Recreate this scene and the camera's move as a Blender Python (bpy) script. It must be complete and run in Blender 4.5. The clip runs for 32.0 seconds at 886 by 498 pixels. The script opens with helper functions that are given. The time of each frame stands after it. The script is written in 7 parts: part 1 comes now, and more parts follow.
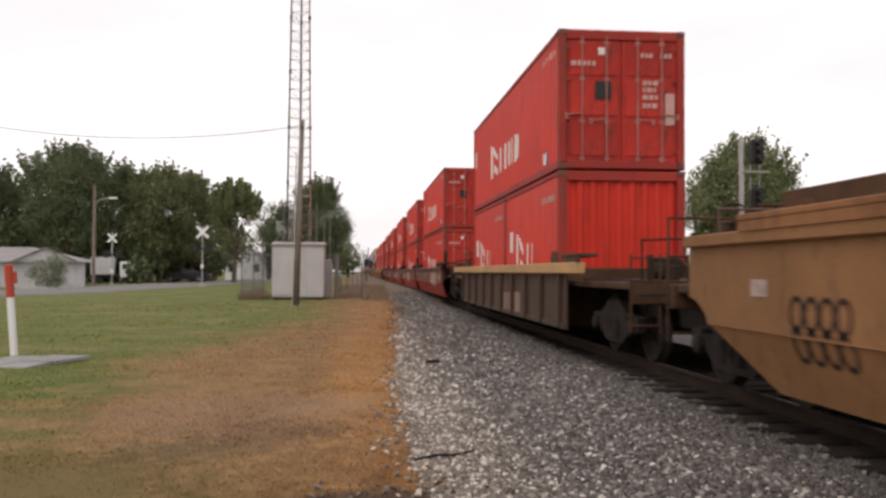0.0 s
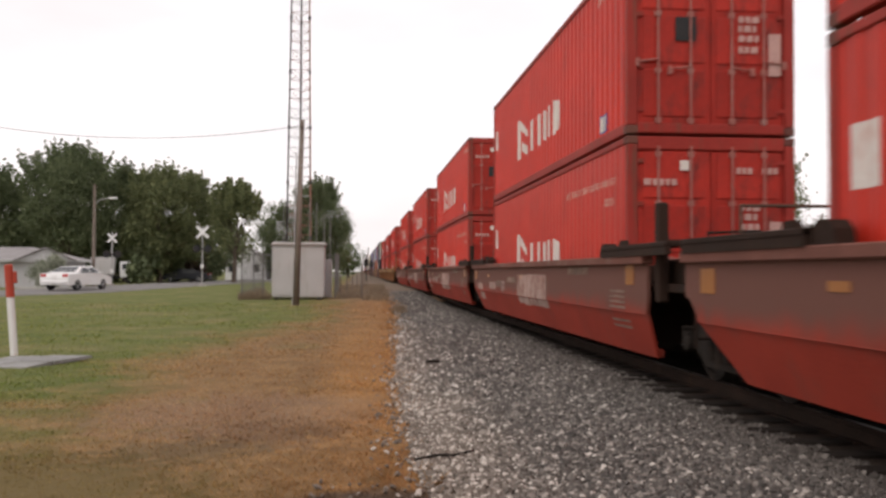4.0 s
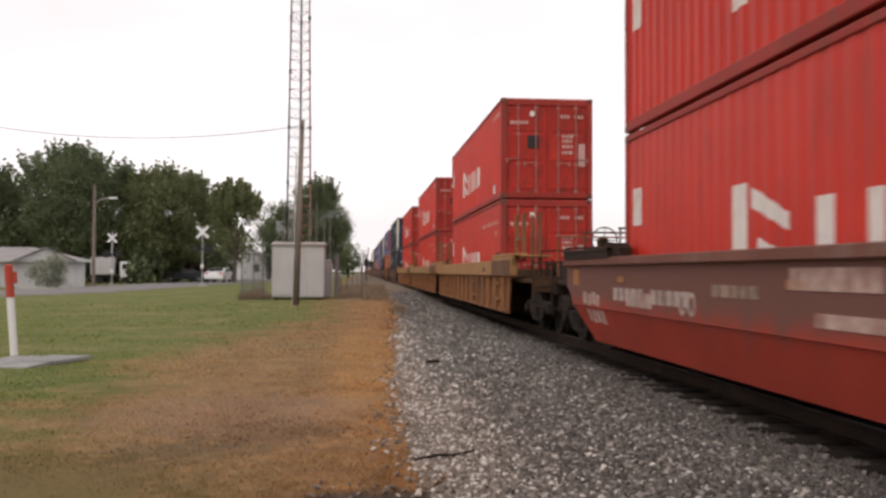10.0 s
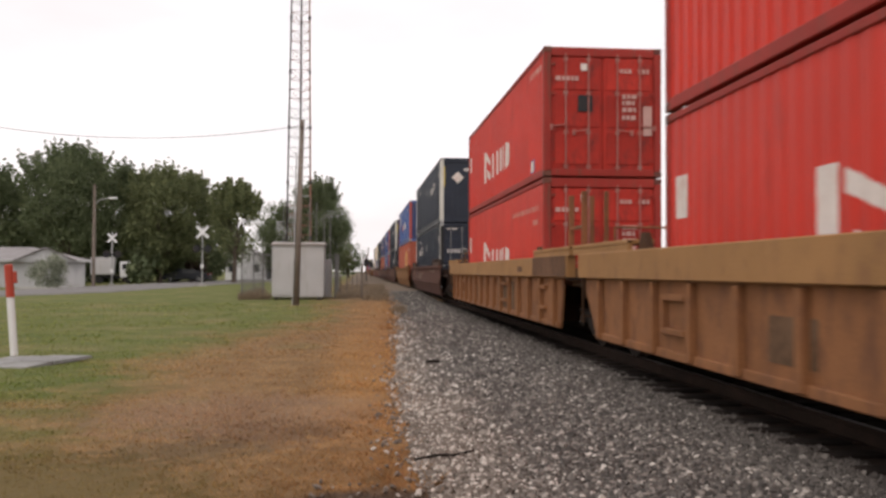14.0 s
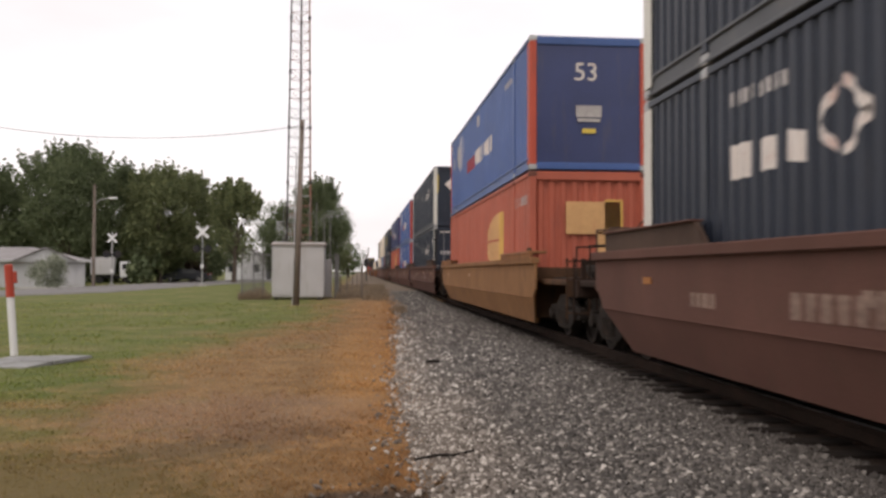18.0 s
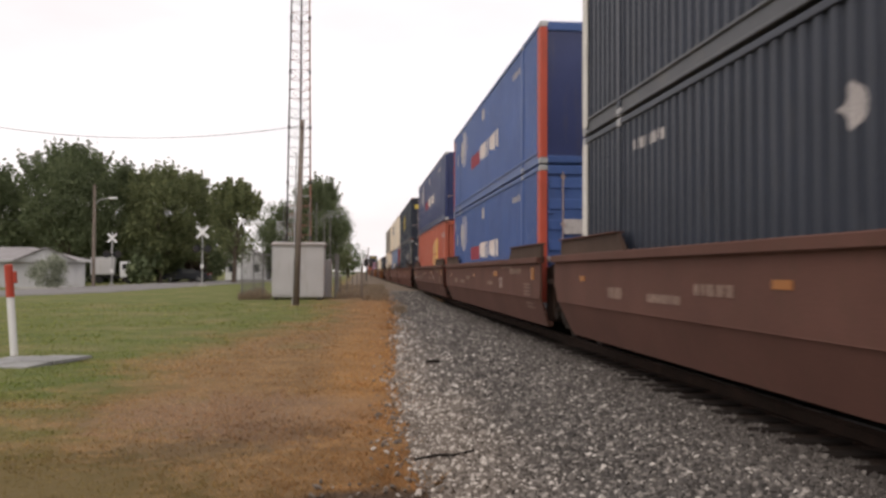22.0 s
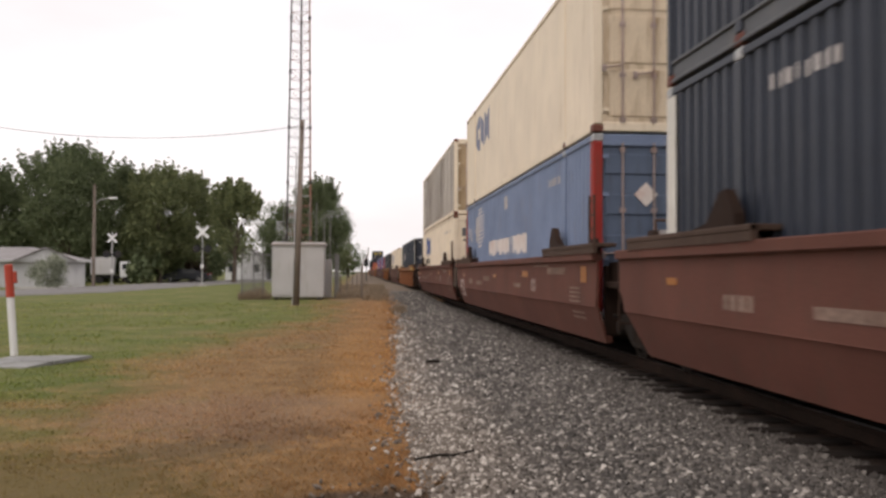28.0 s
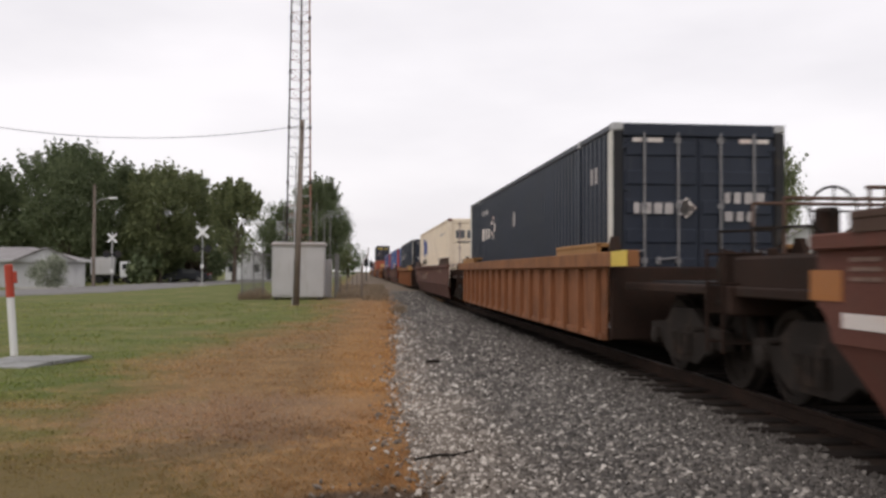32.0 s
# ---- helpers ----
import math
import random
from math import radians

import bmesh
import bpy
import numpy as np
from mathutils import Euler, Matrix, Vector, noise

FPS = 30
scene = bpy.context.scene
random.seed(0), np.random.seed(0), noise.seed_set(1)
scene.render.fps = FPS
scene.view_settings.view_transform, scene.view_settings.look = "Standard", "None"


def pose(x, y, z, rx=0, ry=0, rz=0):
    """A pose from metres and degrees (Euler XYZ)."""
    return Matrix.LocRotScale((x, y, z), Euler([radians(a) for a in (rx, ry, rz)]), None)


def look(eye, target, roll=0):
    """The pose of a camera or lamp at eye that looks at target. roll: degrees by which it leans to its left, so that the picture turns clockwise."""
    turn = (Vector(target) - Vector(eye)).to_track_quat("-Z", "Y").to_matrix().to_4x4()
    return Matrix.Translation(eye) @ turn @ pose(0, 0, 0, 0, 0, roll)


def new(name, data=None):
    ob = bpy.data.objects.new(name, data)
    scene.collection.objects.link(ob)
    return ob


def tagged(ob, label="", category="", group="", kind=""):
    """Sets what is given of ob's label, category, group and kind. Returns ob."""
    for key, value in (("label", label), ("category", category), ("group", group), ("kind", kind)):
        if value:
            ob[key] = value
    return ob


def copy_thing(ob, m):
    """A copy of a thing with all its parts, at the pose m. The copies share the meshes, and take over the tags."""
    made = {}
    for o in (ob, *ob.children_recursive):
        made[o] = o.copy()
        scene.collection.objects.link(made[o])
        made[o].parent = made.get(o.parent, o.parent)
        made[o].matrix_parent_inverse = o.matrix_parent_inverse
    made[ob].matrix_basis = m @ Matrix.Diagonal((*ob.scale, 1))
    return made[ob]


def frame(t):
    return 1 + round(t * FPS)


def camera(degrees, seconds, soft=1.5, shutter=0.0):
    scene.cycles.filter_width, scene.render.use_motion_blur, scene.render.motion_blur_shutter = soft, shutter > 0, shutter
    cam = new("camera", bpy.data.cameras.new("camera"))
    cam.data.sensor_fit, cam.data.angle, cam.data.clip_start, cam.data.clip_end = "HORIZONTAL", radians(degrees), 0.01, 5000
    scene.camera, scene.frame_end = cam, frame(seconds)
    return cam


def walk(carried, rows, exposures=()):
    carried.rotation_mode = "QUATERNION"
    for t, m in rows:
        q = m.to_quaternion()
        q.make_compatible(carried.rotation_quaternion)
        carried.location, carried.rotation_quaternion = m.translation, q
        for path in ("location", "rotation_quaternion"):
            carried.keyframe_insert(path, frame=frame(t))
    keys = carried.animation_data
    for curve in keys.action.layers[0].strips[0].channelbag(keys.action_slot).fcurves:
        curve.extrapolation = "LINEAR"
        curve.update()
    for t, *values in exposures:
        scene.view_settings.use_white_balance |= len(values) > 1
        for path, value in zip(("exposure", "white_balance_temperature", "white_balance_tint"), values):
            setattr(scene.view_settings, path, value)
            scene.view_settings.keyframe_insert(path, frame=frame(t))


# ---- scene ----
# ---- camera ----
# z = 0 is the top of the rails; y runs along the track, away from the camera
EYE_Z = 1.256
TRACK_X = 4.94
cam = camera(53.2, 32.0, soft=2.85, shutter=0.3)
_yaw, _pitch = radians(5.486), radians(1.481)
CAM_POSE = look((0, 0, EYE_Z),
                (math.sin(_yaw) * math.cos(_pitch), math.cos(_yaw) * math.cos(_pitch), EYE_Z + math.sin(_pitch)), 0.22)
walk(cam, [(0.0, CAM_POSE), (32.0, CAM_POSE)], exposures=[(0.0, 0.0, 6900, 14), (28.0, 0.0, 6900, 14), (30.0, -0.06, 6820, 14), (31.0, -0.16, 6720, 13), (32.0, -0.17, 6600, 12)])

# ---- light: bright overcast sky, weak wide sun ----
world = bpy.data.worlds.new("overcast_sky")
scene.world = world
world.use_nodes = True
wn, wl = world.node_tree.nodes, world.node_tree.links
wn.clear()
w_out = wn.new("ShaderNodeOutputWorld")
w_bg = wn.new("ShaderNodeBackground")
w_sky = wn.new("ShaderNodeTexSky")
w_sky.sky_type = "NISHITA"
w_sky.sun_disc = False
w_sky.sun_elevation = radians(48)
w_sky.sun_rotation = radians(215)
w_sky.dust_density = 4.0
w_scale = wn.new("ShaderNodeMix")
w_scale.data_type = "RGBA"
w_scale.blend_type = "MULTIPLY"
w_scale.inputs[0].default_value = 1.0
w_scale.inputs[7].default_value = (0.12, 0.12, 0.12, 1)
# cloud deck: soft grey-white patches over the sky
w_tc = wn.new("ShaderNodeTexCoord")
w_map = wn.new("ShaderNodeMapping")
w_map.inputs["Scale"].default_value = (1.2, 1.2, 4.0)
w_noise = wn.new("ShaderNodeTexNoise")
w_noise.inputs["Scale"].default_value = 1.6
w_noise.inputs["Detail"].default_value = 5
w_ramp = wn.new("ShaderNodeValToRGB")
w_ramp.color_ramp.elements[0].position = 0.35
w_ramp.color_ramp.elements[0].color = (0.96, 0.945, 0.98, 1)
w_ramp.color_ramp.elements[1].position = 0.62
w_ramp.color_ramp.elements[1].color = (1.14, 1.12, 1.15, 1)
w_mix = wn.new("ShaderNodeMix")
w_mix.data_type = "RGBA"
w_mix.inputs[0].default_value = 0.9
wl.new(w_sky.outputs[0], w_scale.inputs[6])
wl.new(w_tc.outputs["Generated"], w_map.inputs[0])
wl.new(w_map.outputs[0], w_noise.inputs["Vector"])
wl.new(w_noise.outputs[0], w_ramp.inputs[0])
wl.new(w_scale.outputs[2], w_mix.inputs[6])
wl.new(w_ramp.outputs[0], w_mix.inputs[7])
wl.new(w_mix.outputs[2], w_bg.inputs[0])
w_bg.inputs[1].default_value = 1.06
wl.new(w_bg.outputs[0], w_out.inputs[0])

sun_data = bpy.data.lights.new("sun", "SUN")
sun_data.energy = 0.7
sun_data.angle = radians(25)
sun_data.color = (1.0, 0.96, 0.9)
sun = new("sun", sun_data)
_az, _el = radians(215), radians(48)
sun.matrix_world = look((0, 0, 30), (-math.sin(_az) * math.cos(_el), -math.cos(_az) * math.cos(_el), 30 - math.sin(_el)))


# ---- mesh helpers ----
class Geo:
    """Collects vertices and faces of one mesh."""

    def __init__(self):
        self.v, self.f = [], []

    def poly(self, pts, faces):
        n = len(self.v)
        self.v += [tuple(p) for p in pts]
        self.f += [tuple(i + n for i in f) for f in faces]
        return self

    def box(self, cx, cy, cz, sx, sy, sz, ch=0.0):
        a, b, c = sx / 2, sy / 2, sz / 2
        if ch <= 0:
            pts = [(cx + i * a, cy + j * b, cz + k * c) for i in (-1, 1) for j in (-1, 1) for k in (-1, 1)]
            return self.poly(pts, [(0, 1, 3, 2), (4, 6, 7, 5), (0, 4, 5, 1), (2, 3, 7, 6), (0, 2, 6, 4), (1, 5, 7, 3)])
        bm = bmesh.new()
        bmesh.ops.create_cube(bm, size=1, matrix=Matrix.Translation((cx, cy, cz)) @ Matrix.Diagonal((sx, sy, sz, 1)))
        bmesh.ops.bevel(bm, geom=bm.edges[:], offset=min(ch, a * 0.9, b * 0.9, c * 0.9), segments=1, affect="EDGES")
        return self.join(bm)

    def join(self, bm):
        bm.verts.index_update()
        self.poly([v.co[:] for v in bm.verts], [[v.index for v in f.verts] for f in bm.faces])
        bm.free()
        return self

    def tube(self, p, q, r0, r1=None, n=8, caps=True):
        r1 = r0 if r1 is None else r1
        p, q = Vector(p), Vector(q)
        d = (q - p).normalized()
        u = d.orthogonal().normalized()
        w = d.cross(u)
        pts = []
        for c, r in ((p, r0), (q, r1)):
            for i in range(n):
                a = 2 * math.pi * i / n
                pts.append(c + (u * math.cos(a) + w * math.sin(a)) * r)
        faces = [(i, (i + 1) % n, n + (i + 1) % n, n + i) for i in range(n)]
        if caps:
            faces += [tuple(range(n - 1, -1, -1)), tuple(range(n, 2 * n))]
        return self.poly(pts, faces)

    def lathe(self, axis_o, axis, prof, n=16):
        """prof: (distance along axis, radius)."""
        o, d = Vector(axis_o), Vector(axis).normalized()
        u = d.orthogonal().normalized()
        w = d.cross(u)
        pts, faces = [], []
        for s, r in prof:
            for i in range(n):
                a = 2 * math.pi * i / n
                pts.append(o + d * s + (u * math.cos(a) + w * math.sin(a)) * r)
        for k in range(len(prof) - 1):
            for i in range(n):
                faces.append((k * n + i, k * n + (i + 1) % n, (k + 1) * n + (i + 1) % n, (k + 1) * n + i))
        faces.append(tuple(range(n - 1, -1, -1)))
        faces.append(tuple(range((len(prof) - 1) * n, len(prof) * n)))
        return self.poly(pts, faces)

    def prism(self, outline, x0, x1):
        """outline: (y, z) corners, extruded along x."""
        n = len(outline)
        pts = [(x0, y, z) for y, z in outline] + [(x1, y, z) for y, z in outline]
        faces = [tuple(range(n)), tuple(range(2 * n - 1, n - 1, -1))]
        faces += [(i, n + i, n + (i + 1) % n, (i + 1) % n) for i in range(n)]
        return self.poly(pts, faces)

    def path(self, pts, r, n=6):
        """A round bar swept along pts, one closed skin."""
        p = [Vector(q) for q in pts]
        ring, faces = [], []
        ref = Vector((0.31, 0.52, 0.79))
        for i, c in enumerate(p):
            d = (p[min(i + 1, len(p) - 1)] - p[max(i - 1, 0)]).normalized()
            u = d.cross(ref).normalized()
            w = d.cross(u)
            ring += [c + (u * math.cos(2 * math.pi * k / n) + w * math.sin(2 * math.pi * k / n)) * r for k in range(n)]
        for i in range(len(p) - 1):
            faces += [(i * n + k, i * n + (k + 1) % n, (i + 1) * n + (k + 1) % n, (i + 1) * n + k) for k in range(n)]
        faces += [tuple(range(n - 1, -1, -1)), tuple(range((len(p) - 1) * n, len(p) * n))]
        return self.poly(ring, faces)

    def mesh(self, name="mesh", smooth=False):
        me = bpy.data.meshes.new(name)
        me.from_pydata(self.v, [], self.f)
        bm = bmesh.new()
        bm.from_mesh(me)
        if len(self.f) < 4000:
            bmesh.ops.recalc_face_normals(bm, faces=bm.faces[:])
        bm.to_mesh(me)
        bm.free()
        if smooth:
            me.polygons.foreach_set("use_smooth", [True] * len(me.polygons))
        return me


def part(name, geo, material, parent, label="", at=None, smooth=False):
    """One mesh object under a thing or a part."""
    me = geo.mesh(name, smooth) if isinstance(geo, Geo) else geo
    if material is not None and not me.materials:
        me.materials.append(material)
    ob = new(name, me)
    if parent is not None:
        ob.parent = parent
    if at is not None:
        ob.matrix_basis = at
    if label:
        tagged(ob, label)
    return ob


def thing(name, label, category, group="", m=None, kind=""):
    ob = new(name)
    ob.empty_display_size = 0.2
    tagged(ob, label, category, group, kind)
    if m is not None:
        ob.matrix_basis = m
    return ob


def ground_z(x, y):
    t = min(max((y - 20) / 45, 0), 1)
    return -0.35 + 0.42 * t * t * (3 - 2 * t)


# ---- materials ----
def mat(name, base, rough=0.7, metal=0.0, vary=0.25, scale=6.0, dirt=None, dirt_amount=0.0, streak=0.0, bump=0.15,
        fine=60.0, obj_random=0.0, alpha=1.0, spec=0.4):
    """Paint, metal, stone or plant surface: two scales of variation, dirt patches, vertical streaks, fine relief."""
    m = bpy.data.materials.new(name)
    m.use_nodes = True
    nt = m.node_tree
    n, l = nt.nodes, nt.links
    bsdf = n["Principled BSDF"]
    tc = n.new("ShaderNodeTexCoord")
    big = n.new("ShaderNodeTexNoise")
    big.inputs["Scale"].default_value = scale / 6
    big.inputs["Detail"].default_value = 4
    small = n.new("ShaderNodeTexNoise")
    small.inputs["Scale"].default_value = fine
    small.inputs["Detail"].default_value = 3
    for q in (big, small):
        l.new(tc.outputs["Object"], q.inputs["Vector"])
    add = n.new("ShaderNodeMath")
    add.operation = "ADD"
    l.new(big.outputs[0], add.inputs[0])
    l.new(small.outputs[0], add.inputs[1])
    rng = n.new("ShaderNodeMapRange")
    rng.inputs["From Min"].default_value = 0.7
    rng.inputs["From Max"].default_value = 1.3
    rng.inputs["To Min"].default_value = 1 - vary
    rng.inputs["To Max"].default_value = 1 + vary
    l.new(add.outputs[0], rng.inputs["Value"])
    value = rng.outputs[0]
    if obj_random:
        info = n.new("ShaderNodeObjectInfo")
        r2 = n.new("ShaderNodeMapRange")
        r2.inputs["To Min"].default_value = 1 - obj_random
        r2.inputs["To Max"].default_value = 1 + obj_random
        l.new(info.outputs["Random"], r2.inputs["Value"])
        mul = n.new("ShaderNodeMath")
        mul.operation = "MULTIPLY"
        l.new(value, mul.inputs[0])
        l.new(r2.outputs[0], mul.inputs[1])
        value = mul.outputs[0]
    tint = n.new("ShaderNodeMix")
    tint.data_type, tint.blend_type = "RGBA", "MULTIPLY"
    tint.inputs[0].default_value = 1
    tint.inputs[6].default_value = (*base, 1)
    l.new(value, tint.inputs[7])
    colour = tint.outputs[2]
    if dirt:
        mp = n.new("ShaderNodeMapping")
        mp.inputs["Scale"].default_value = (1.0, 1.0, 1.0 - 0.85 * streak)
        dn = n.new("ShaderNodeTexNoise")
        dn.inputs["Scale"].default_value = 2.2 if streak < 0.5 else 5.0
        dn.inputs["Detail"].default_value = 6
        dn.inputs["Roughness"].default_value = 0.65
        l.new(tc.outputs["Object"], mp.inputs[0])
        l.new(mp.outputs[0], dn.inputs["Vector"])
        ramp = n.new("ShaderNodeMapRange")
        ramp.inputs["From Min"].default_value = 0.62 - 0.3 * dirt_amount
        ramp.inputs["From Max"].default_value = 0.78 - 0.15 * dirt_amount
        ramp.inputs["To Max"].default_value = min(1, 0.35 + dirt_amount)
        l.new(dn.outputs[0], ramp.inputs["Value"])
        dm = n.new("ShaderNodeMix")
        dm.data_type = "RGBA"
        dm.inputs[7].default_value = (*dirt, 1)
        l.new(ramp.outputs[0], dm.inputs[0])
        l.new(colour, dm.inputs[6])
        colour = dm.outputs[2]
    l.new(colour, bsdf.inputs["Base Color"])
    bsdf.inputs["Metallic"].default_value = metal
    bsdf.inputs["Roughness"].default_value = rough
    bsdf.inputs["Specular IOR Level"].default_value = spec
    bsdf.inputs["Alpha"].default_value = alpha
    if bump:
        b = n.new("ShaderNodeBump")
        b.inputs["Strength"].default_value = bump
        b.inputs["Distance"].default_value = 0.01
        l.new(small.outputs[0], b.inputs["Height"])
        l.new(b.outputs[0], bsdf.inputs["Normal"])
    return m


GRIME = (0.09, 0.065, 0.045)
M_RED = mat("red_container_paint", (0.555, 0.030, 0.015), 0.5, vary=0.15, dirt=(0.17, 0.022, 0.016), dirt_amount=0.25, streak=1, bump=0.04, obj_random=0.08, spec=0.28)
M_RED_DARK = mat("red_frame_paint", (0.31, 0.032, 0.024), 0.65, spec=0.25, vary=0.25, dirt=GRIME, dirt_amount=0.35, streak=1)
M_RED_END = mat("dirty_red_door_paint", (0.40, 0.030, 0.020), 0.6, spec=0.22, vary=0.25, dirt=(0.10, 0.028, 0.024), dirt_amount=0.42, streak=0.6, bump=0.04, obj_random=0.2)
M_WHITE_MARK = mat("white_marking_paint", (0.66, 0.60, 0.56), 0.6, vary=0.15, dirt=(0.52, 0.28, 0.23), dirt_amount=0.35)
M_DIM_MARK = mat("faded_marking_paint", (0.44, 0.41, 0.40), 0.75, spec=0.2, vary=0.35, dirt=GRIME, dirt_amount=0.2)
M_FAINT_PRINT = mat("faint_pinkish_print", (0.60, 0.36, 0.31), 0.75, spec=0.2, vary=0.3)
M_CHALK = mat("chalky_worn_stencil", (0.225, 0.155, 0.125), 0.85, spec=0.15, vary=0.45, fine=18, dirt=(0.14, 0.08, 0.06), dirt_amount=0.45)
M_CASTING = mat("corner_casting_steel", (0.15, 0.05, 0.04), 0.7, 0.2, vary=0.3, dirt=(0.15, 0.07, 0.04), dirt_amount=0.4)
M_BAR = mat("galvanised_bar", (0.38, 0.30, 0.28), 0.5, 0.5, vary=0.3, dirt=(0.25, 0.1, 0.06), dirt_amount=0.3)
M_BLACK = mat("dark_slate_container_paint", (0.021, 0.027, 0.042), 0.45, spec=0.3, vary=0.25, dirt=(0.08, 0.078, 0.08), dirt_amount=0.12, streak=1, bump=0.05)
M_BLACK_PLAIN = mat("black_steel", (0.02, 0.02, 0.022), 0.6, 0.2, vary=0.3, dirt=GRIME, dirt_amount=0.3)
M_POST_WHITE = mat("pale_post_paint", (0.62, 0.60, 0.55), 0.6, vary=0.15, dirt=(0.3, 0.24, 0.18), dirt_amount=0.3, streak=1)
M_BLUE = mat("blue_container_paint", (0.054, 0.104, 0.275), 0.45, spec=0.35, vary=0.2, dirt=(0.09, 0.10, 0.16), dirt_amount=0.15, streak=1, bump=0.05, obj_random=0.12)
M_NAVY = mat("navy_container_paint", (0.028, 0.04, 0.12), 0.4, spec=0.5, vary=0.2, dirt=(0.08, 0.07, 0.08), dirt_amount=0.2, streak=1, bump=0.05)
M_PALE_BLUE = mat("faded_blue_container_paint", (0.175, 0.225, 0.34), 0.6, spec=0.3, vary=0.18, dirt=(0.2, 0.17, 0.16), dirt_amount=0.2, streak=1, bump=0.05)
M_ORANGE = mat("faded_orange_container_paint", (0.40, 0.10, 0.06), 0.6, vary=0.15, dirt=(0.25, 0.08, 0.06), dirt_amount=0.25, streak=1, bump=0.05)
M_RED_POST = mat("orange_red_post_paint", (0.46, 0.078, 0.045), 0.6, vary=0.15, dirt=GRIME, dirt_amount=0.25, streak=1)
M_CREAM = mat("cream_container_paint", (0.77, 0.66, 0.52), 0.6, vary=0.10, dirt=(0.46, 0.34, 0.22), dirt_amount=0.2, streak=1, bump=0.05)
M_STAINED_CREAM = mat("rust_stained_cream_paint", (0.40, 0.30, 0.19), 0.75, spec=0.2, vary=0.25, dirt=(0.19, 0.115, 0.06), dirt_amount=0.5, streak=1)
M_STREAKED_CREAM = mat("streaked_cream_paint", (0.64, 0.53, 0.40), 0.7, spec=0.2, vary=0.15, dirt=(0.26, 0.17, 0.09), dirt_amount=0.4, streak=1)
M_SLATE_BLUE = mat("dull_slate_blue_paint", (0.10, 0.13, 0.19), 0.65, spec=0.2, vary=0.2, dirt=(0.07, 0.07, 0.08), dirt_amount=0.3, streak=1)
M_GREY_LOGO = mat("dark_grey_logo_paint", (0.11, 0.11, 0.12), 0.7, vary=0.2)
M_SCRUB = mat("scrubbed_brown_panel", (0.115, 0.068, 0.040), 0.85, spec=0.15, vary=0.4, fine=14, dirt=(0.19, 0.14, 0.10), dirt_amount=0.3, streak=0.7)
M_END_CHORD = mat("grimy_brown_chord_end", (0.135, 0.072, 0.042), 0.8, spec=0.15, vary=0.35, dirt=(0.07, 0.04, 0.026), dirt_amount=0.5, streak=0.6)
M_SCRAWL = mat("pale_spray_paint", (0.40, 0.31, 0.28), 0.8, spec=0.2, vary=0.3, fine=15)
M_ALU = mat("weathered_aluminium", (0.66, 0.61, 0.55), 0.5, 0.2, vary=0.2, dirt=(0.2, 0.13, 0.08), dirt_amount=0.4, streak=1)
M_PATCH = mat("smeared_whitewash", (0.38, 0.27, 0.235), 0.85, spec=0.15, vary=0.35, fine=12, dirt=(0.2, 0.07, 0.05), dirt_amount=0.6, streak=0.6)
M_ALU_RIB = mat("dull_grey_rib", (0.27, 0.24, 0.215), 0.6, 0.1, vary=0.25, dirt=(0.15, 0.1, 0.06), dirt_amount=0.3, streak=1)
M_YELLOW_MARK = mat("yellow_marking_paint", (0.62, 0.46, 0.08), 0.6, vary=0.12)
M_GOLD_MARK = mat("pale_gold_logo_paint", (0.56, 0.32, 0.14), 0.65, vary=0.2, dirt=(0.42, 0.15, 0.08), dirt_amount=0.3, streak=1)
M_GOLD_BAR = mat("yellow_gold_logo_paint", (0.60, 0.36, 0.09), 0.65, vary=0.15, dirt=(0.45, 0.2, 0.08), dirt_amount=0.25, streak=1)
M_LOGO_BLUE = mat("blue_logo_paint", (0.03, 0.07, 0.25), 0.6, vary=0.15)
M_LOGO_RED = mat("red_logo_paint", (0.28, 0.04, 0.06), 0.6, vary=0.15)
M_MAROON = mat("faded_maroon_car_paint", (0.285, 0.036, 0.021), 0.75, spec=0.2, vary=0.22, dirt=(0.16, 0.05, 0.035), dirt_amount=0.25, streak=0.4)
M_MAROON_TOP = mat("brownish_maroon_paint", (0.165, 0.068, 0.052), 0.8, spec=0.2, vary=0.25, dirt=(0.2, 0.15, 0.12), dirt_amount=0.3, streak=0.3)


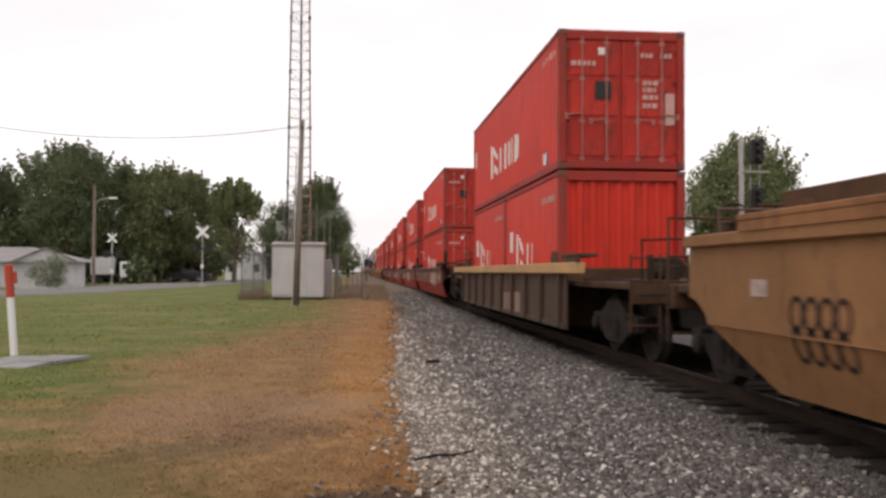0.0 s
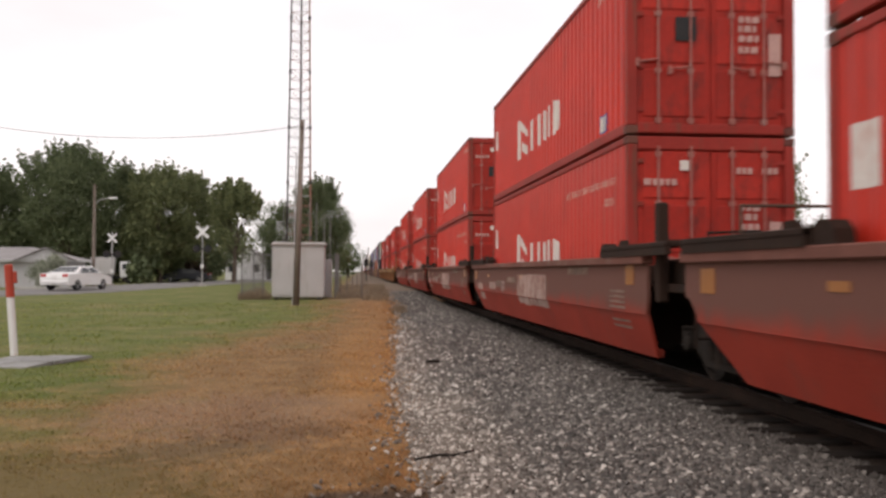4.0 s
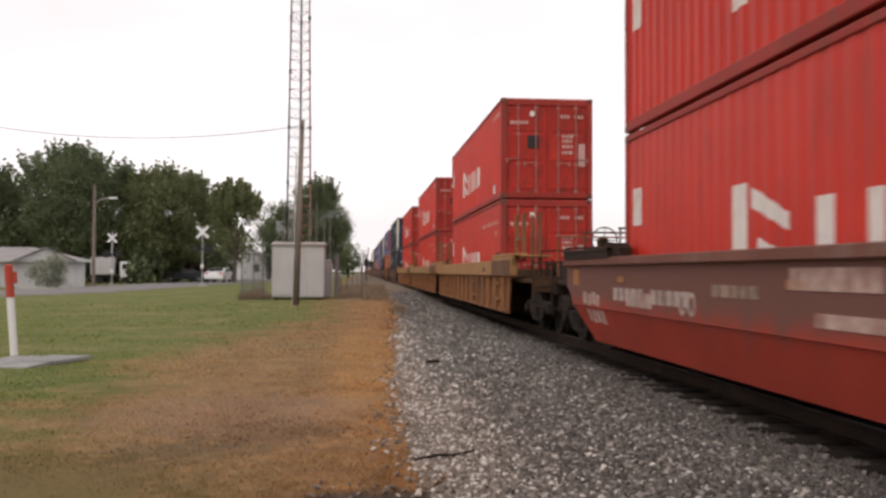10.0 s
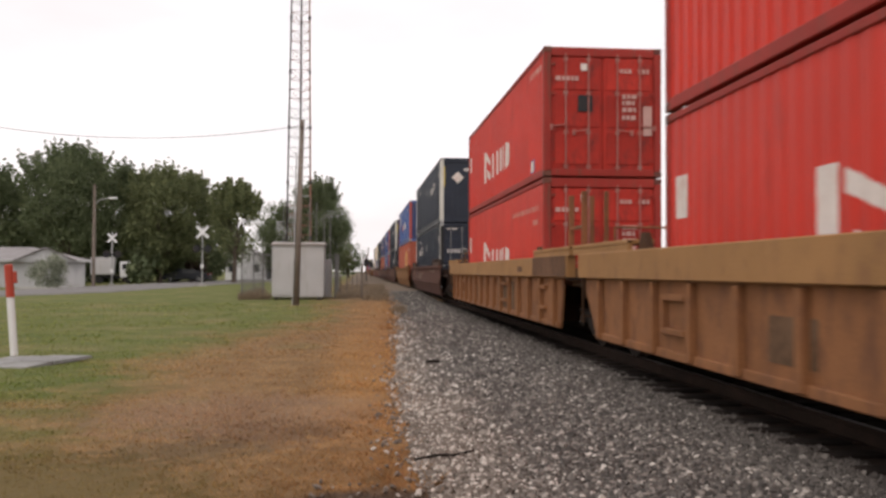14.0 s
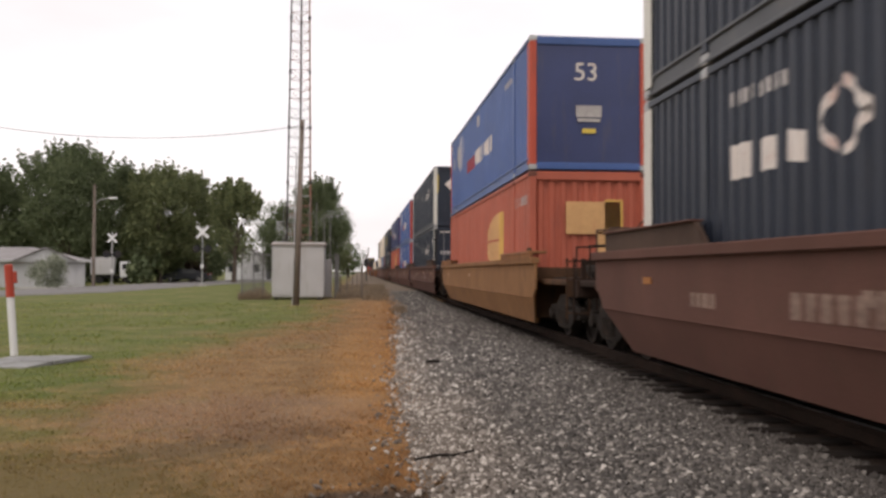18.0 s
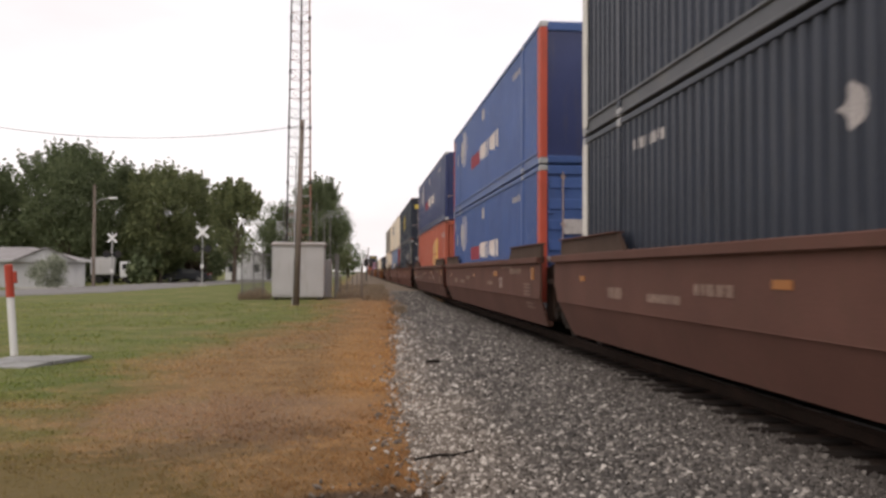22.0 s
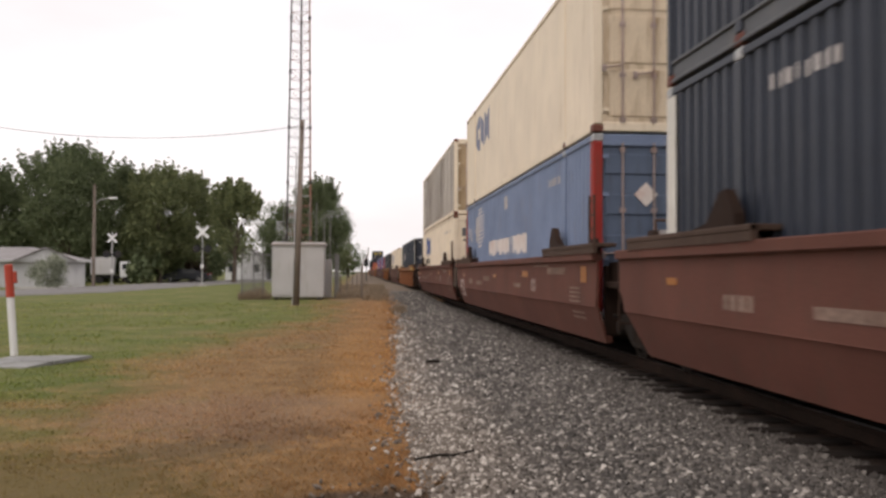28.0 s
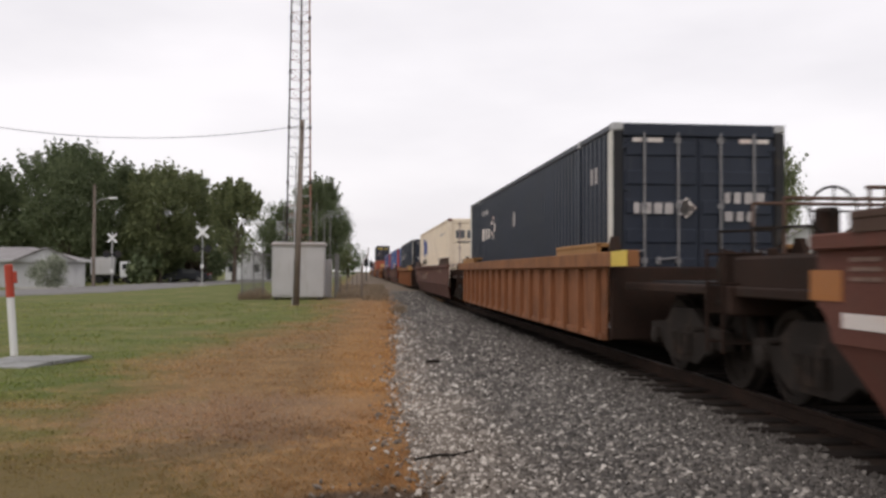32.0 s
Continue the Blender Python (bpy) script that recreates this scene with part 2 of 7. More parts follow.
def browner_above(m, faded):
    """Browner paint on the upper side of a car, giving way raggedly downwards."""
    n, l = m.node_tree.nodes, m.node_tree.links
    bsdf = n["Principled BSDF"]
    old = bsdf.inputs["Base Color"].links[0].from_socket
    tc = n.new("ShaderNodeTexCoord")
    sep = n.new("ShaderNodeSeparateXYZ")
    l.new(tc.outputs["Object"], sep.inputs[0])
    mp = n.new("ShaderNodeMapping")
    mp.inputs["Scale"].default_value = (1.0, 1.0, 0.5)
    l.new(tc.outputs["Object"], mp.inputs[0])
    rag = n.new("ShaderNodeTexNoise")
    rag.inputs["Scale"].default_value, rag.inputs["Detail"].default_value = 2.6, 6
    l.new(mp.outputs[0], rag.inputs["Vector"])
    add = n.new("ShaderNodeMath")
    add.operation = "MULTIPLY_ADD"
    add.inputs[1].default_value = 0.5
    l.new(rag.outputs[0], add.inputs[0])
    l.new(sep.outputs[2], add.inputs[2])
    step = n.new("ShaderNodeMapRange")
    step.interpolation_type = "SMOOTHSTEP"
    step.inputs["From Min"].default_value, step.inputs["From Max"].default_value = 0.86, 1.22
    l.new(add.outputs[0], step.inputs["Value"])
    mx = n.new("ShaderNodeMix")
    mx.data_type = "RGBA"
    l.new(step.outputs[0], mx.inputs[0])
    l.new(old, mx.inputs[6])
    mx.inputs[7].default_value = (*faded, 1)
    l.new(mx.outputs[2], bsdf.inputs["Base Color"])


browner_above(M_MAROON, (0.150, 0.066, 0.051))
M_BROWN = mat("brown_car_paint", (0.108, 0.051, 0.039), 0.8, spec=0.2, vary=0.2, dirt=(0.09, 0.05, 0.035), dirt_amount=0.35, streak=0.5)
M_RED_BROWN = mat("reddish_brown_car_paint", (0.120, 0.047, 0.034), 0.75, spec=0.22, vary=0.22, dirt=(0.09, 0.05, 0.036), dirt_amount=0.35, streak=0.5)
M_TAN = mat("tan_car_paint", (0.235, 0.104, 0.045), 0.75, spec=0.2, vary=0.25, dirt=(0.13, 0.06, 0.035), dirt_amount=0.5, streak=0.6)
M_TAN_CHORD = mat("yellow_tan_chord_paint", (0.315, 0.168, 0.068), 0.7, spec=0.2, vary=0.2, dirt=(0.18, 0.09, 0.05), dirt_amount=0.3, streak=0.5)
M_PALE_CHORD = mat("pale_tan_chord_paint", (0.42, 0.25, 0.115), 0.7, spec=0.2, vary=0.22, dirt=(0.24, 0.12, 0.05), dirt_amount=0.3, streak=0.4)
M_RUST_BAR = mat("rusty_steel_bar", (0.115, 0.07, 0.052), 0.8, spec=0.2, vary=0.3, dirt=(0.06, 0.035, 0.025), dirt_amount=0.4)
M_RED_BAR = mat("faded_red_lock_bar", (0.36, 0.13, 0.11), 0.6, 0.1, vary=0.25, dirt=(0.3, 0.22, 0.2), dirt_amount=0.4)
M_PINK_MARK = mat("faded_pinkish_marking", (0.50, 0.30, 0.27), 0.7, vary=0.25)
M_TAUPE = mat("grimy_taupe_panel", (0.068, 0.042, 0.031), 0.8, spec=0.2, vary=0.25, dirt=(0.09, 0.06, 0.045), dirt_amount=0.4, streak=0.7)
M_RUSTY = mat("rusty_orange_brown_paint", (0.225, 0.092, 0.042), 0.75, spec=0.2, vary=0.3, dirt=(0.10, 0.048, 0.028), dirt_amount=0.55, streak=0.8)
M_GOLD = mat("mustard_car_paint", (0.235, 0.116, 0.050), 0.75, spec=0.2, vary=0.2, dirt=(0.12, 0.065, 0.035), dirt_amount=0.35, streak=0.5)
M_REFLECT = mat("amber_reflector", (0.33, 0.125, 0.032), 0.35, vary=0.1, bump=0)
M_IRON = mat("grimy_cast_iron", (0.024, 0.019, 0.016), 0.85, 0.0, spec=0.15, vary=0.4, dirt=(0.08, 0.054, 0.040), dirt_amount=0.3)
M_DECK = mat("grimy_end_platform_paint", (0.034, 0.020, 0.015), 0.9, spec=0.15, vary=0.35, dirt=(0.025, 0.02, 0.017), dirt_amount=0.4, streak=0.5)
M_DECK_TAN = mat("grimy_tan_end_paint", (0.078, 0.041, 0.023), 0.85, spec=0.15, vary=0.35, dirt=(0.035, 0.025, 0.02), dirt_amount=0.45, streak=0.5)
# bottom rails a lighter grey than the dark container walls
M_SLATE_RAIL = mat("mid_grey_bottom_rail", (0.085, 0.09, 0.10), 0.6, vary=0.2, dirt=(0.14, 0.13, 0.12), dirt_amount=0.3)
M_SLATE_BAR = mat("dull_grey_lock_bar", (0.24, 0.235, 0.24), 0.6, 0.2, vary=0.25, dirt=(0.10, 0.09, 0.085), dirt_amount=0.4)
M_TREAD = mat("polished_wheel_tread", (0.12, 0.10, 0.09), 0.35, 0.9, vary=0.2)
M_RAIL = mat("rusty_rail_side", (0.026, 0.017, 0.013), 0.9, 0.0, spec=0.1, vary=0.3, dirt=(0.055, 0.03, 0.021), dirt_amount=0.35)
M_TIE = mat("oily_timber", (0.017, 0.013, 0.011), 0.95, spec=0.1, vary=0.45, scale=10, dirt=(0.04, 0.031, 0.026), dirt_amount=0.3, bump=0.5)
M_WOOD_POLE = mat("weathered_pole_timber", (0.20, 0.165, 0.14), 0.9, spec=0.2, vary=0.3, dirt=(0.11, 0.085, 0.07), dirt_amount=0.3, streak=1, bump=0.4)
M_GALV = mat("galvanised_steel", (0.42, 0.42, 0.42), 0.5, 0.5, vary=0.15, bump=0.05)
M_FENCE = mat("dull_fence_wire", (0.17, 0.165, 0.16), 0.6, 0.3, vary=0.2)
M_HUT = mat("pale_grey_hut_sheet", (0.455, 0.445, 0.445), 0.5, 0.1, vary=0.08, dirt=(0.36, 0.33, 0.30), dirt_amount=0.25, streak=1)
M_HUT_ROOF = mat("dull_hut_roof_sheet", (0.29, 0.26, 0.24), 0.6, 0.1, vary=0.12, dirt=(0.2, 0.16, 0.13), dirt_amount=0.3)
M_SLAB = mat("mossy_slab_concrete", (0.25, 0.25, 0.245), 0.9, vary=0.3, dirt=(0.12, 0.125, 0.10), dirt_amount=0.4, bump=0.5)
M_CONCRETE = mat("weathered_concrete", (0.40, 0.39, 0.36), 0.85, vary=0.2, dirt=(0.24, 0.22, 0.18), dirt_amount=0.3, bump=0.3)
M_ORANGE_CAP = mat("orange_red_marker_plastic", (0.42, 0.055, 0.03), 0.5, vary=0.1, bump=0)
M_WHITE_PLASTIC = mat("white_marker_plastic", (0.72, 0.72, 0.72), 0.5, vary=0.06, bump=0, dirt=(0.5, 0.48, 0.4), dirt_amount=0.15)
M_SIDING = mat("white_vinyl_siding", (0.47, 0.47, 0.48), 0.7, vary=0.08, dirt=(0.5, 0.5, 0.47), dirt_amount=0.15, streak=1)
M_WHITE_WALL = mat("white_clapboard_paint", (0.72, 0.73, 0.74), 0.7, vary=0.08, dirt=(0.55, 0.55, 0.53), dirt_amount=0.2, streak=1)
M_SHINGLE = mat("grey_asphalt_shingles", (0.25, 0.235, 0.235), 0.9, vary=0.3, scale=12, bump=0.4)
M_ASPHALT = mat("worn_asphalt", (0.165, 0.157, 0.152), 0.9, vary=0.2, dirt=(0.13, 0.12, 0.11), dirt_amount=0.25, bump=0.3)
M_BARK = mat("tree_bark", (0.085, 0.065, 0.05), 0.9, vary=0.35, bump=0.6)
M_CAR_WHITE = mat("white_car_paint", (0.78, 0.78, 0.78), 0.25, vary=0.03, bump=0)
M_CAR_DARK = mat("dark_car_paint", (0.03, 0.032, 0.04), 0.25, vary=0.05, bump=0)
M_CAR_GLASS = mat("tinted_car_glass", (0.03, 0.035, 0.04), 0.08, vary=0.05, bump=0)
M_RUBBER = mat("tyre_rubber", (0.02, 0.02, 0.02), 0.85, vary=0.2)
M_TAIL = mat("red_tail_lamp", (0.45, 0.015, 0.015), 0.25, vary=0.05, bump=0)
M_WIRE = mat("cable_sheath", (0.25, 0.25, 0.27), 0.7, vary=0.1, bump=0)
M_RUST_TOWER = mat("aviation_orange_tower_paint", (0.27, 0.13, 0.10), 0.75, vary=0.3, dirt=(0.2, 0.16, 0.14), dirt_amount=0.4)
M_TOWER_DARK = mat("dark_tower_steel", (0.06, 0.052, 0.055), 0.75, 0.1, vary=0.3)


def leaf_mat(name, a, b):
    m = bpy.data.materials.new(name)
    m.use_nodes = True
    n, l = m.node_tree.nodes, m.node_tree.links
    bsdf = n["Principled BSDF"]
    g = n.new("ShaderNodeNewGeometry")
    ramp = n.new("ShaderNodeValToRGB")
    ramp.color_ramp.elements[0].color = (*a, 1)
    ramp.color_ramp.elements[1].color = (*b, 1)
    # whole sprays differ as well as single leaves
    spray = n.new("ShaderNodeTexNoise")
    spray.inputs["Scale"].default_value = 0.75
    spray.inputs["Detail"].default_value = 3
    l.new(g.outputs["Position"], spray.inputs["Vector"])
    pick = n.new("ShaderNodeMath")
    pick.operation = "MULTIPLY_ADD"
    pick.inputs[1].default_value, pick.inputs[2].default_value = 2.0, -0.5
    l.new(spray.outputs[0], pick.inputs[0])
    both_in = n.new("ShaderNodeMix")
    both_in.inputs[0].default_value = 0.45
    l.new(g.outputs["Random Per Island"], both_in.inputs[2])
    l.new(pick.outputs[0], both_in.inputs[3])
    l.new(both_in.outputs[0], ramp.inputs[0])
    l.new(ramp.outputs[0], bsdf.inputs["Base Color"])
    bsdf.inputs["Roughness"].default_value = 0.6
    bsdf.inputs["Specular IOR Level"].default_value = 0.2
    glow = n.new("ShaderNodeBsdfTranslucent")      # daylight that shines through a leaf
    l.new(ramp.outputs[0], glow.inputs[0])
    both = n.new("ShaderNodeMixShader")
    both.inputs[0].default_value = 0.28
    l.new(bsdf.outputs[0], both.inputs[1])
    l.new(glow.outputs[0], both.inputs[2])
    l.new(both.outputs[0], n["Material Output"].inputs[0])
    return m


M_LEAF = leaf_mat("deep_green_foliage", (0.063, 0.090, 0.045), (0.202, 0.234, 0.122))
M_LEAF_OLIVE = leaf_mat("olive_green_foliage", (0.080, 0.104, 0.048), (0.262, 0.284, 0.136))
M_LEAF_GREY = leaf_mat("grey_green_shrub_foliage", (0.045, 0.065, 0.030), (0.50, 0.52, 0.42))
M_LEAF_RED = leaf_mat("purple_red_foliage", (0.05, 0.028, 0.026), (0.12, 0.06, 0.05))
M_DRY_WEED = leaf_mat("dry_grey_brown_weeds", (0.17, 0.125, 0.085), (0.33, 0.26, 0.18))


# ---- ground, ballast and track ----
def noise_node(n, l, coord, scale, detail=4, rough=0.55):
    q = n.new("ShaderNodeTexNoise")
    q.inputs["Scale"].default_value = scale
    q.inputs["Detail"].default_value = detail
    q.inputs["Roughness"].default_value = rough
    l.new(coord, q.inputs["Vector"])
    return q.outputs[0]


def math_node(n, l, op, a, b, c=None):
    q = n.new("ShaderNodeMath")
    q.operation = op
    for i, v in enumerate((a, b) if c is None else (a, b, c)):
        if isinstance(v, (int, float)):
            q.inputs[i].default_value = v
        else:
            l.new(v, q.inputs[i])
    return q.outputs[0]


def step_node(n, l, v, lo, hi):
    q = n.new("ShaderNodeMapRange")
    q.interpolation_type = "SMOOTHSTEP"
    q.inputs["From Min"].default_value, q.inputs["From Max"].default_value = lo, hi
    l.new(v, q.inputs["Value"])
    return q.outputs[0]


def mix_node(n, l, fac, a, b):
    q = n.new("ShaderNodeMix")
    q.data_type = "RGBA"
    if isinstance(fac, (int, float)):
        q.inputs[0].default_value = fac
    else:
        l.new(fac, q.inputs[0])
    for i, v in ((6, a), (7, b)):
        if isinstance(v, tuple):
            q.inputs[i].default_value = (*v, 1)
        else:
            l.new(v, q.inputs[i])
    return q.outputs[2]


def turf_material(name, blades):
    """Mown grass that turns brown, then orange with dead weeds, towards the ballast."""
    m = bpy.data.materials.new(name)
    m.use_nodes = True
    n, l = m.node_tree.nodes, m.node_tree.links
    bsdf = n["Principled BSDF"]
    g = n.new("ShaderNodeNewGeometry")
    pos = g.outputs["Position"]
    sep = n.new("ShaderNodeSeparateXYZ")
    l.new(pos, sep.inputs[0])
    x, y = sep.outputs[0], sep.outputs[1]
    n1 = noise_node(n, l, pos, 0.35, 5, 0.6)
    n2 = noise_node(n, l, pos, 1.6, 5, 0.65)
    n3 = noise_node(n, l, pos, 22.0, 3, 0.6)
    n4 = noise_node(n, l, pos, 5.5, 4, 0.65)
    green = mix_node(n, l, step_node(n, l, n2, 0.35, 0.65), (0.080, 0.103, 0.024), (0.130, 0.136, 0.042))
    green = mix_node(n, l, math_node(n, l, "MULTIPLY", step_node(n, l, n1, 0.5, 0.68), 0.55), green, (0.21, 0.17, 0.085))
    straw = mix_node(n, l, step_node(n, l, n2, 0.4, 0.62), (0.178, 0.097, 0.044), (0.250, 0.150, 0.070))
    straw = mix_node(n, l, step_node(n, l, n3, 0.42, 0.7), straw, (0.158, 0.088, 0.042))
    straw = mix_node(n, l, math_node(n, l, "MULTIPLY", step_node(n, l, n4, 0.5, 0.7), 0.5), straw, (0.26, 0.18, 0.095))
    straw = mix_node(n, l, math_node(n, l, "MULTIPLY", step_node(n, l, n1, 0.56, 0.7), 0.5), straw, (0.15, 0.135, 0.055))
    rust = mix_node(n, l, step_node(n, l, n2, 0.38, 0.65), (0.205, 0.098, 0.040), (0.295, 0.160, 0.066))
    # brown zone: edge at x = -3.6 near the camera, drawing in beyond 22 m
    pull = math_node(n, l, "MULTIPLY", step_node(n, l, y, 19.0, 30.0), 1.9)
    edge = math_node(n, l, "SUBTRACT", math_node(n, l, "ADD", x, 3.5), pull)
    wob = math_node(n, l, "MULTIPLY_ADD", n1, 4.6, -2.3)
    wob2 = math_node(n, l, "MULTIPLY_ADD", n2, 4.4, -2.2)
    edge = math_node(n, l, "ADD", math_node(n, l, "ADD", edge, wob), wob2)
    brown = step_node(n, l, edge, -1.5, 1.5)
    strip = math_node(n, l, "ADD", math_node(n, l, "ADD", x, 0.25), math_node(n, l, "MULTIPLY", wob2, 0.7))
    orange = math_node(n, l, "MULTIPLY", step_node(n, l, strip, -0.6, 0.9), math_node(n, l, "MULTIPLY", step_node(n, l, n4, 0.3, 0.6), 0.9))
    col = mix_node(n, l, math_node(n, l, "MULTIPLY", brown, 0.92), green, straw)
    col = mix_node(n, l, orange, col, rust)
    # grey-brown cinders and weeds beyond the hut
    past = math_node(n, l, "MULTIPLY", step_node(n, l, y, 41.0, 50.0), step_node(n, l, x, -1.6, -0.6))
    col = mix_node(n, l, math_node(n, l, "MULTIPLY", past, 0.85), col, (0.15, 0.125, 0.10))
    # dead greyish weeds in the middle, olive regrowth beside the camera, bare soil at the stones
    def blot(cx, cy, rx, ry, ragged):
        a = math_node(n, l, "DIVIDE", math_node(n, l, "SUBTRACT", x, cx), rx)
        b = math_node(n, l, "DIVIDE", math_node(n, l, "SUBTRACT", y, cy), ry)
        d = math_node(n, l, "ADD", math_node(n, l, "MULTIPLY", a, a), math_node(n, l, "MULTIPLY", b, b))
        d = math_node(n, l, "ADD", d, math_node(n, l, "MULTIPLY_ADD", n4, ragged, -0.5 * ragged))
        return math_node(n, l, "SUBTRACT", 1.0, step_node(n, l, d, 0.3, 1.25))
    col = mix_node(n, l, math_node(n, l, "MULTIPLY", blot(-1.25, 10.2, 1.7, 1.8, 4.5), 0.5), col, (0.215, 0.140, 0.096))
    col = mix_node(n, l, math_node(n, l, "MULTIPLY", blot(-0.75, 8.9, 0.8, 0.9, 6.0), 0.45), col, (0.105, 0.062, 0.036))
    col = mix_node(n, l, math_node(n, l, "MULTIPLY", blot(-1.6, 8.1, 0.8, 0.6, 6.0), 0.45), col, (0.088, 0.072, 0.042))
    col = mix_node(n, l, math_node(n, l, "MULTIPLY", blot(-3.2, 5.9, 2.6, 2.5, 2.2), 0.75), col, (0.094, 0.078, 0.027))
    col = mix_node(n, l, math_node(n, l, "MULTIPLY", blot(0.15, 17.0, 0.8, 8.0, 5.0), 0.3), col, (0.33, 0.170, 0.055))
    col = mix_node(n, l, math_node(n, l, "MULTIPLY", blot(0.15, 6.1, 0.7, 0.55, 1.5), 0.9), col, (0.055, 0.040, 0.032))
    # mottling of tufts and bare spots
    n5 = noise_node(n, l, pos, 11.0, 4, 0.7)
    tuft = math_node(n, l, "MULTIPLY", step_node(n, l, n5, 0.48, 0.7), 0.26)
    col = mix_node(n, l, tuft, col, (0.085, 0.062, 0.034))
    far_right = step_node(n, l, x, 7.5, 9.0)
    col = mix_node(n, l, far_right, col, green)
    bright = n.new("ShaderNodeMapRange")
    l.new(g.outputs["Random Per Island"] if blades else n3, bright.inputs["Value"])
    bright.inputs["To Min"].default_value, bright.inputs["To Max"].default_value = (1.4, 2.4) if blades else (0.94, 1.2)
    mul = n.new("ShaderNodeMix")
    mul.data_type, mul.blend_type = "RGBA", "MULTIPLY"
    mul.inputs[0].default_value = 1
    l.new(col, mul.inputs[6])
    l.new(bright.outputs[0], mul.inputs[7])
    l.new(mul.outputs[2], bsdf.inputs["Base Color"])
    bsdf.inputs["Roughness"].default_value = 0.9
    bsdf.inputs["Specular IOR Level"].default_value = 0.15
    if blades:      # thin blades let daylight through
        thin = n.new("ShaderNodeBsdfTranslucent")
        l.new(mul.outputs[2], thin.inputs[0])
        both = n.new("ShaderNodeMixShader")
        both.inputs[0].default_value = 0.5
        l.new(bsdf.outputs[0], both.inputs[1])
        l.new(thin.outputs[0], both.inputs[2])
        l.new(both.outputs[0], n["Material Output"].inputs[0])
    if not blades:
        b = n.new("ShaderNodeBump")
        b.inputs["Strength"].default_value = 0.45
        b.inputs["Distance"].default_value = 0.02
        l.new(n3, b.inputs["Height"])
        l.new(b.outputs[0], bsdf.inputs["Normal"])
    return m


M_TURF = turf_material("mown_turf", False)
M_BLADES = turf_material("grass_blades", True)


def stone_material():
    m = bpy.data.materials.new("crushed_limestone")
    m.use_nodes = True
    n, l = m.node_tree.nodes, m.node_tree.links
    bsdf = n["Principled BSDF"]
    g = n.new("ShaderNodeNewGeometry")
    ramp = n.new("ShaderNodeValToRGB")
    cr = ramp.color_ramp
    cr.elements[0].color, cr.elements[0].position = (0.034, 0.030, 0.027, 1), 0.0
    cr.elements[1].color, cr.elements[1].position = (0.60, 0.56, 0.51, 1), 1.0
    for p, c in ((0.40, (0.082, 0.074, 0.067, 1)), (0.78, (0.158, 0.142, 0.128, 1)), (0.94, (0.28, 0.255, 0.228, 1))):
        e = cr.elements.new(p)
        e.color = c
    sep = n.new("ShaderNodeSeparateXYZ")
    l.new(g.outputs["Position"], sep.inputs[0])
    # paler, dustier stones along the outer edge of the bed
    big = noise_node(n, l, g.outputs["Position"], 1.1, 4)
    out = math_node(n, l, "ADD", math_node(n, l, "MULTIPLY", sep.outputs[0], -1.0), math_node(n, l, "MULTIPLY", big, 1.6))
    edge = step_node(n, l, out, -1.1, 0.3)
    pick = math_node(n, l, "MULTIPLY_ADD", edge, 0.2, g.outputs["Random Per Island"])
    l.new(pick, ramp.inputs[0])
    pale = mix_node(n, l, math_node(n, l, "MULTIPLY", edge, 0.32), ramp.outputs[0], (0.29, 0.228, 0.175))
    # brake dust and oil near the rails, with the train's shade painted in
    oil_shade = step_node(n, l, math_node(n, l, "ADD", sep.outputs[0], math_node(n, l, "MULTIPLY", big, 0.8)), 3.1, 4.2)
    pale = mix_node(n, l, math_node(n, l, "MULTIPLY", oil_shade, 0.75), pale, (0.05, 0.042, 0.036))
    fine = noise_node(n, l, g.outputs["Position"], 90.0, 3)
    r = n.new("ShaderNodeMapRange")
    r.inputs["To Min"].default_value, r.inputs["To Max"].default_value = 0.65, 1.35
    l.new(fine, r.inputs["Value"])
    mul = n.new("ShaderNodeMix")
    mul.data_type, mul.blend_type = "RGBA", "MULTIPLY"
    mul.inputs[0].default_value = 1
    l.new(pale, mul.inputs[6])
    l.new(r.outputs[0], mul.inputs[7])
    l.new(mul.outputs[2], bsdf.inputs["Base Color"])
    bsdf.inputs["Roughness"].default_value = 0.9
    return m


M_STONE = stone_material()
# oil plus the shade under the train, both put into one near-black colour
M_OILY_SHADE = mat("oily_shaded_track_bed", (0.030, 0.021, 0.016), 0.98, spec=0.1, vary=0.5, scale=20, fine=40, bump=1.0)
M_BED = mat("packed_ballast_bed", (0.080, 0.072, 0.067), 0.95, vary=0.5, scale=30, fine=35, bump=1.0, dirt=(0.12, 0.105, 0.095), dirt_amount=0.2)


def bed_edge(y):
    """Outer edge of the ballast, x at distance y."""
    base = 0.52 + 0.046 * min(max(y - 12.0, 0.0), 21.0) + 0.02 * max(y - 33.0, 0.0)
    return base + 0.09 * noise.noise((0.0, y * 0.45, 3.1)) + 0.05 * noise.noise((0.0, y * 1.9, 7.7))


def bed_z(x, y):
    """Top of the ballast between its edges."""
    e = bed_edge(y)
    g = ground_z(x, y)
    c = abs(x - TRACK_X)
    if c < 1.32:
        return -0.19 + max(0, g + 0.1)
    half = TRACK_X - e
    t = min(max((half - c) / (half - 1.3), 0), 1)
    top = -0.18 + max(0, g + 0.1) * 0.6
    return g + (top - g) * (t ** 0.75) * (1 if t > 0 else 0)


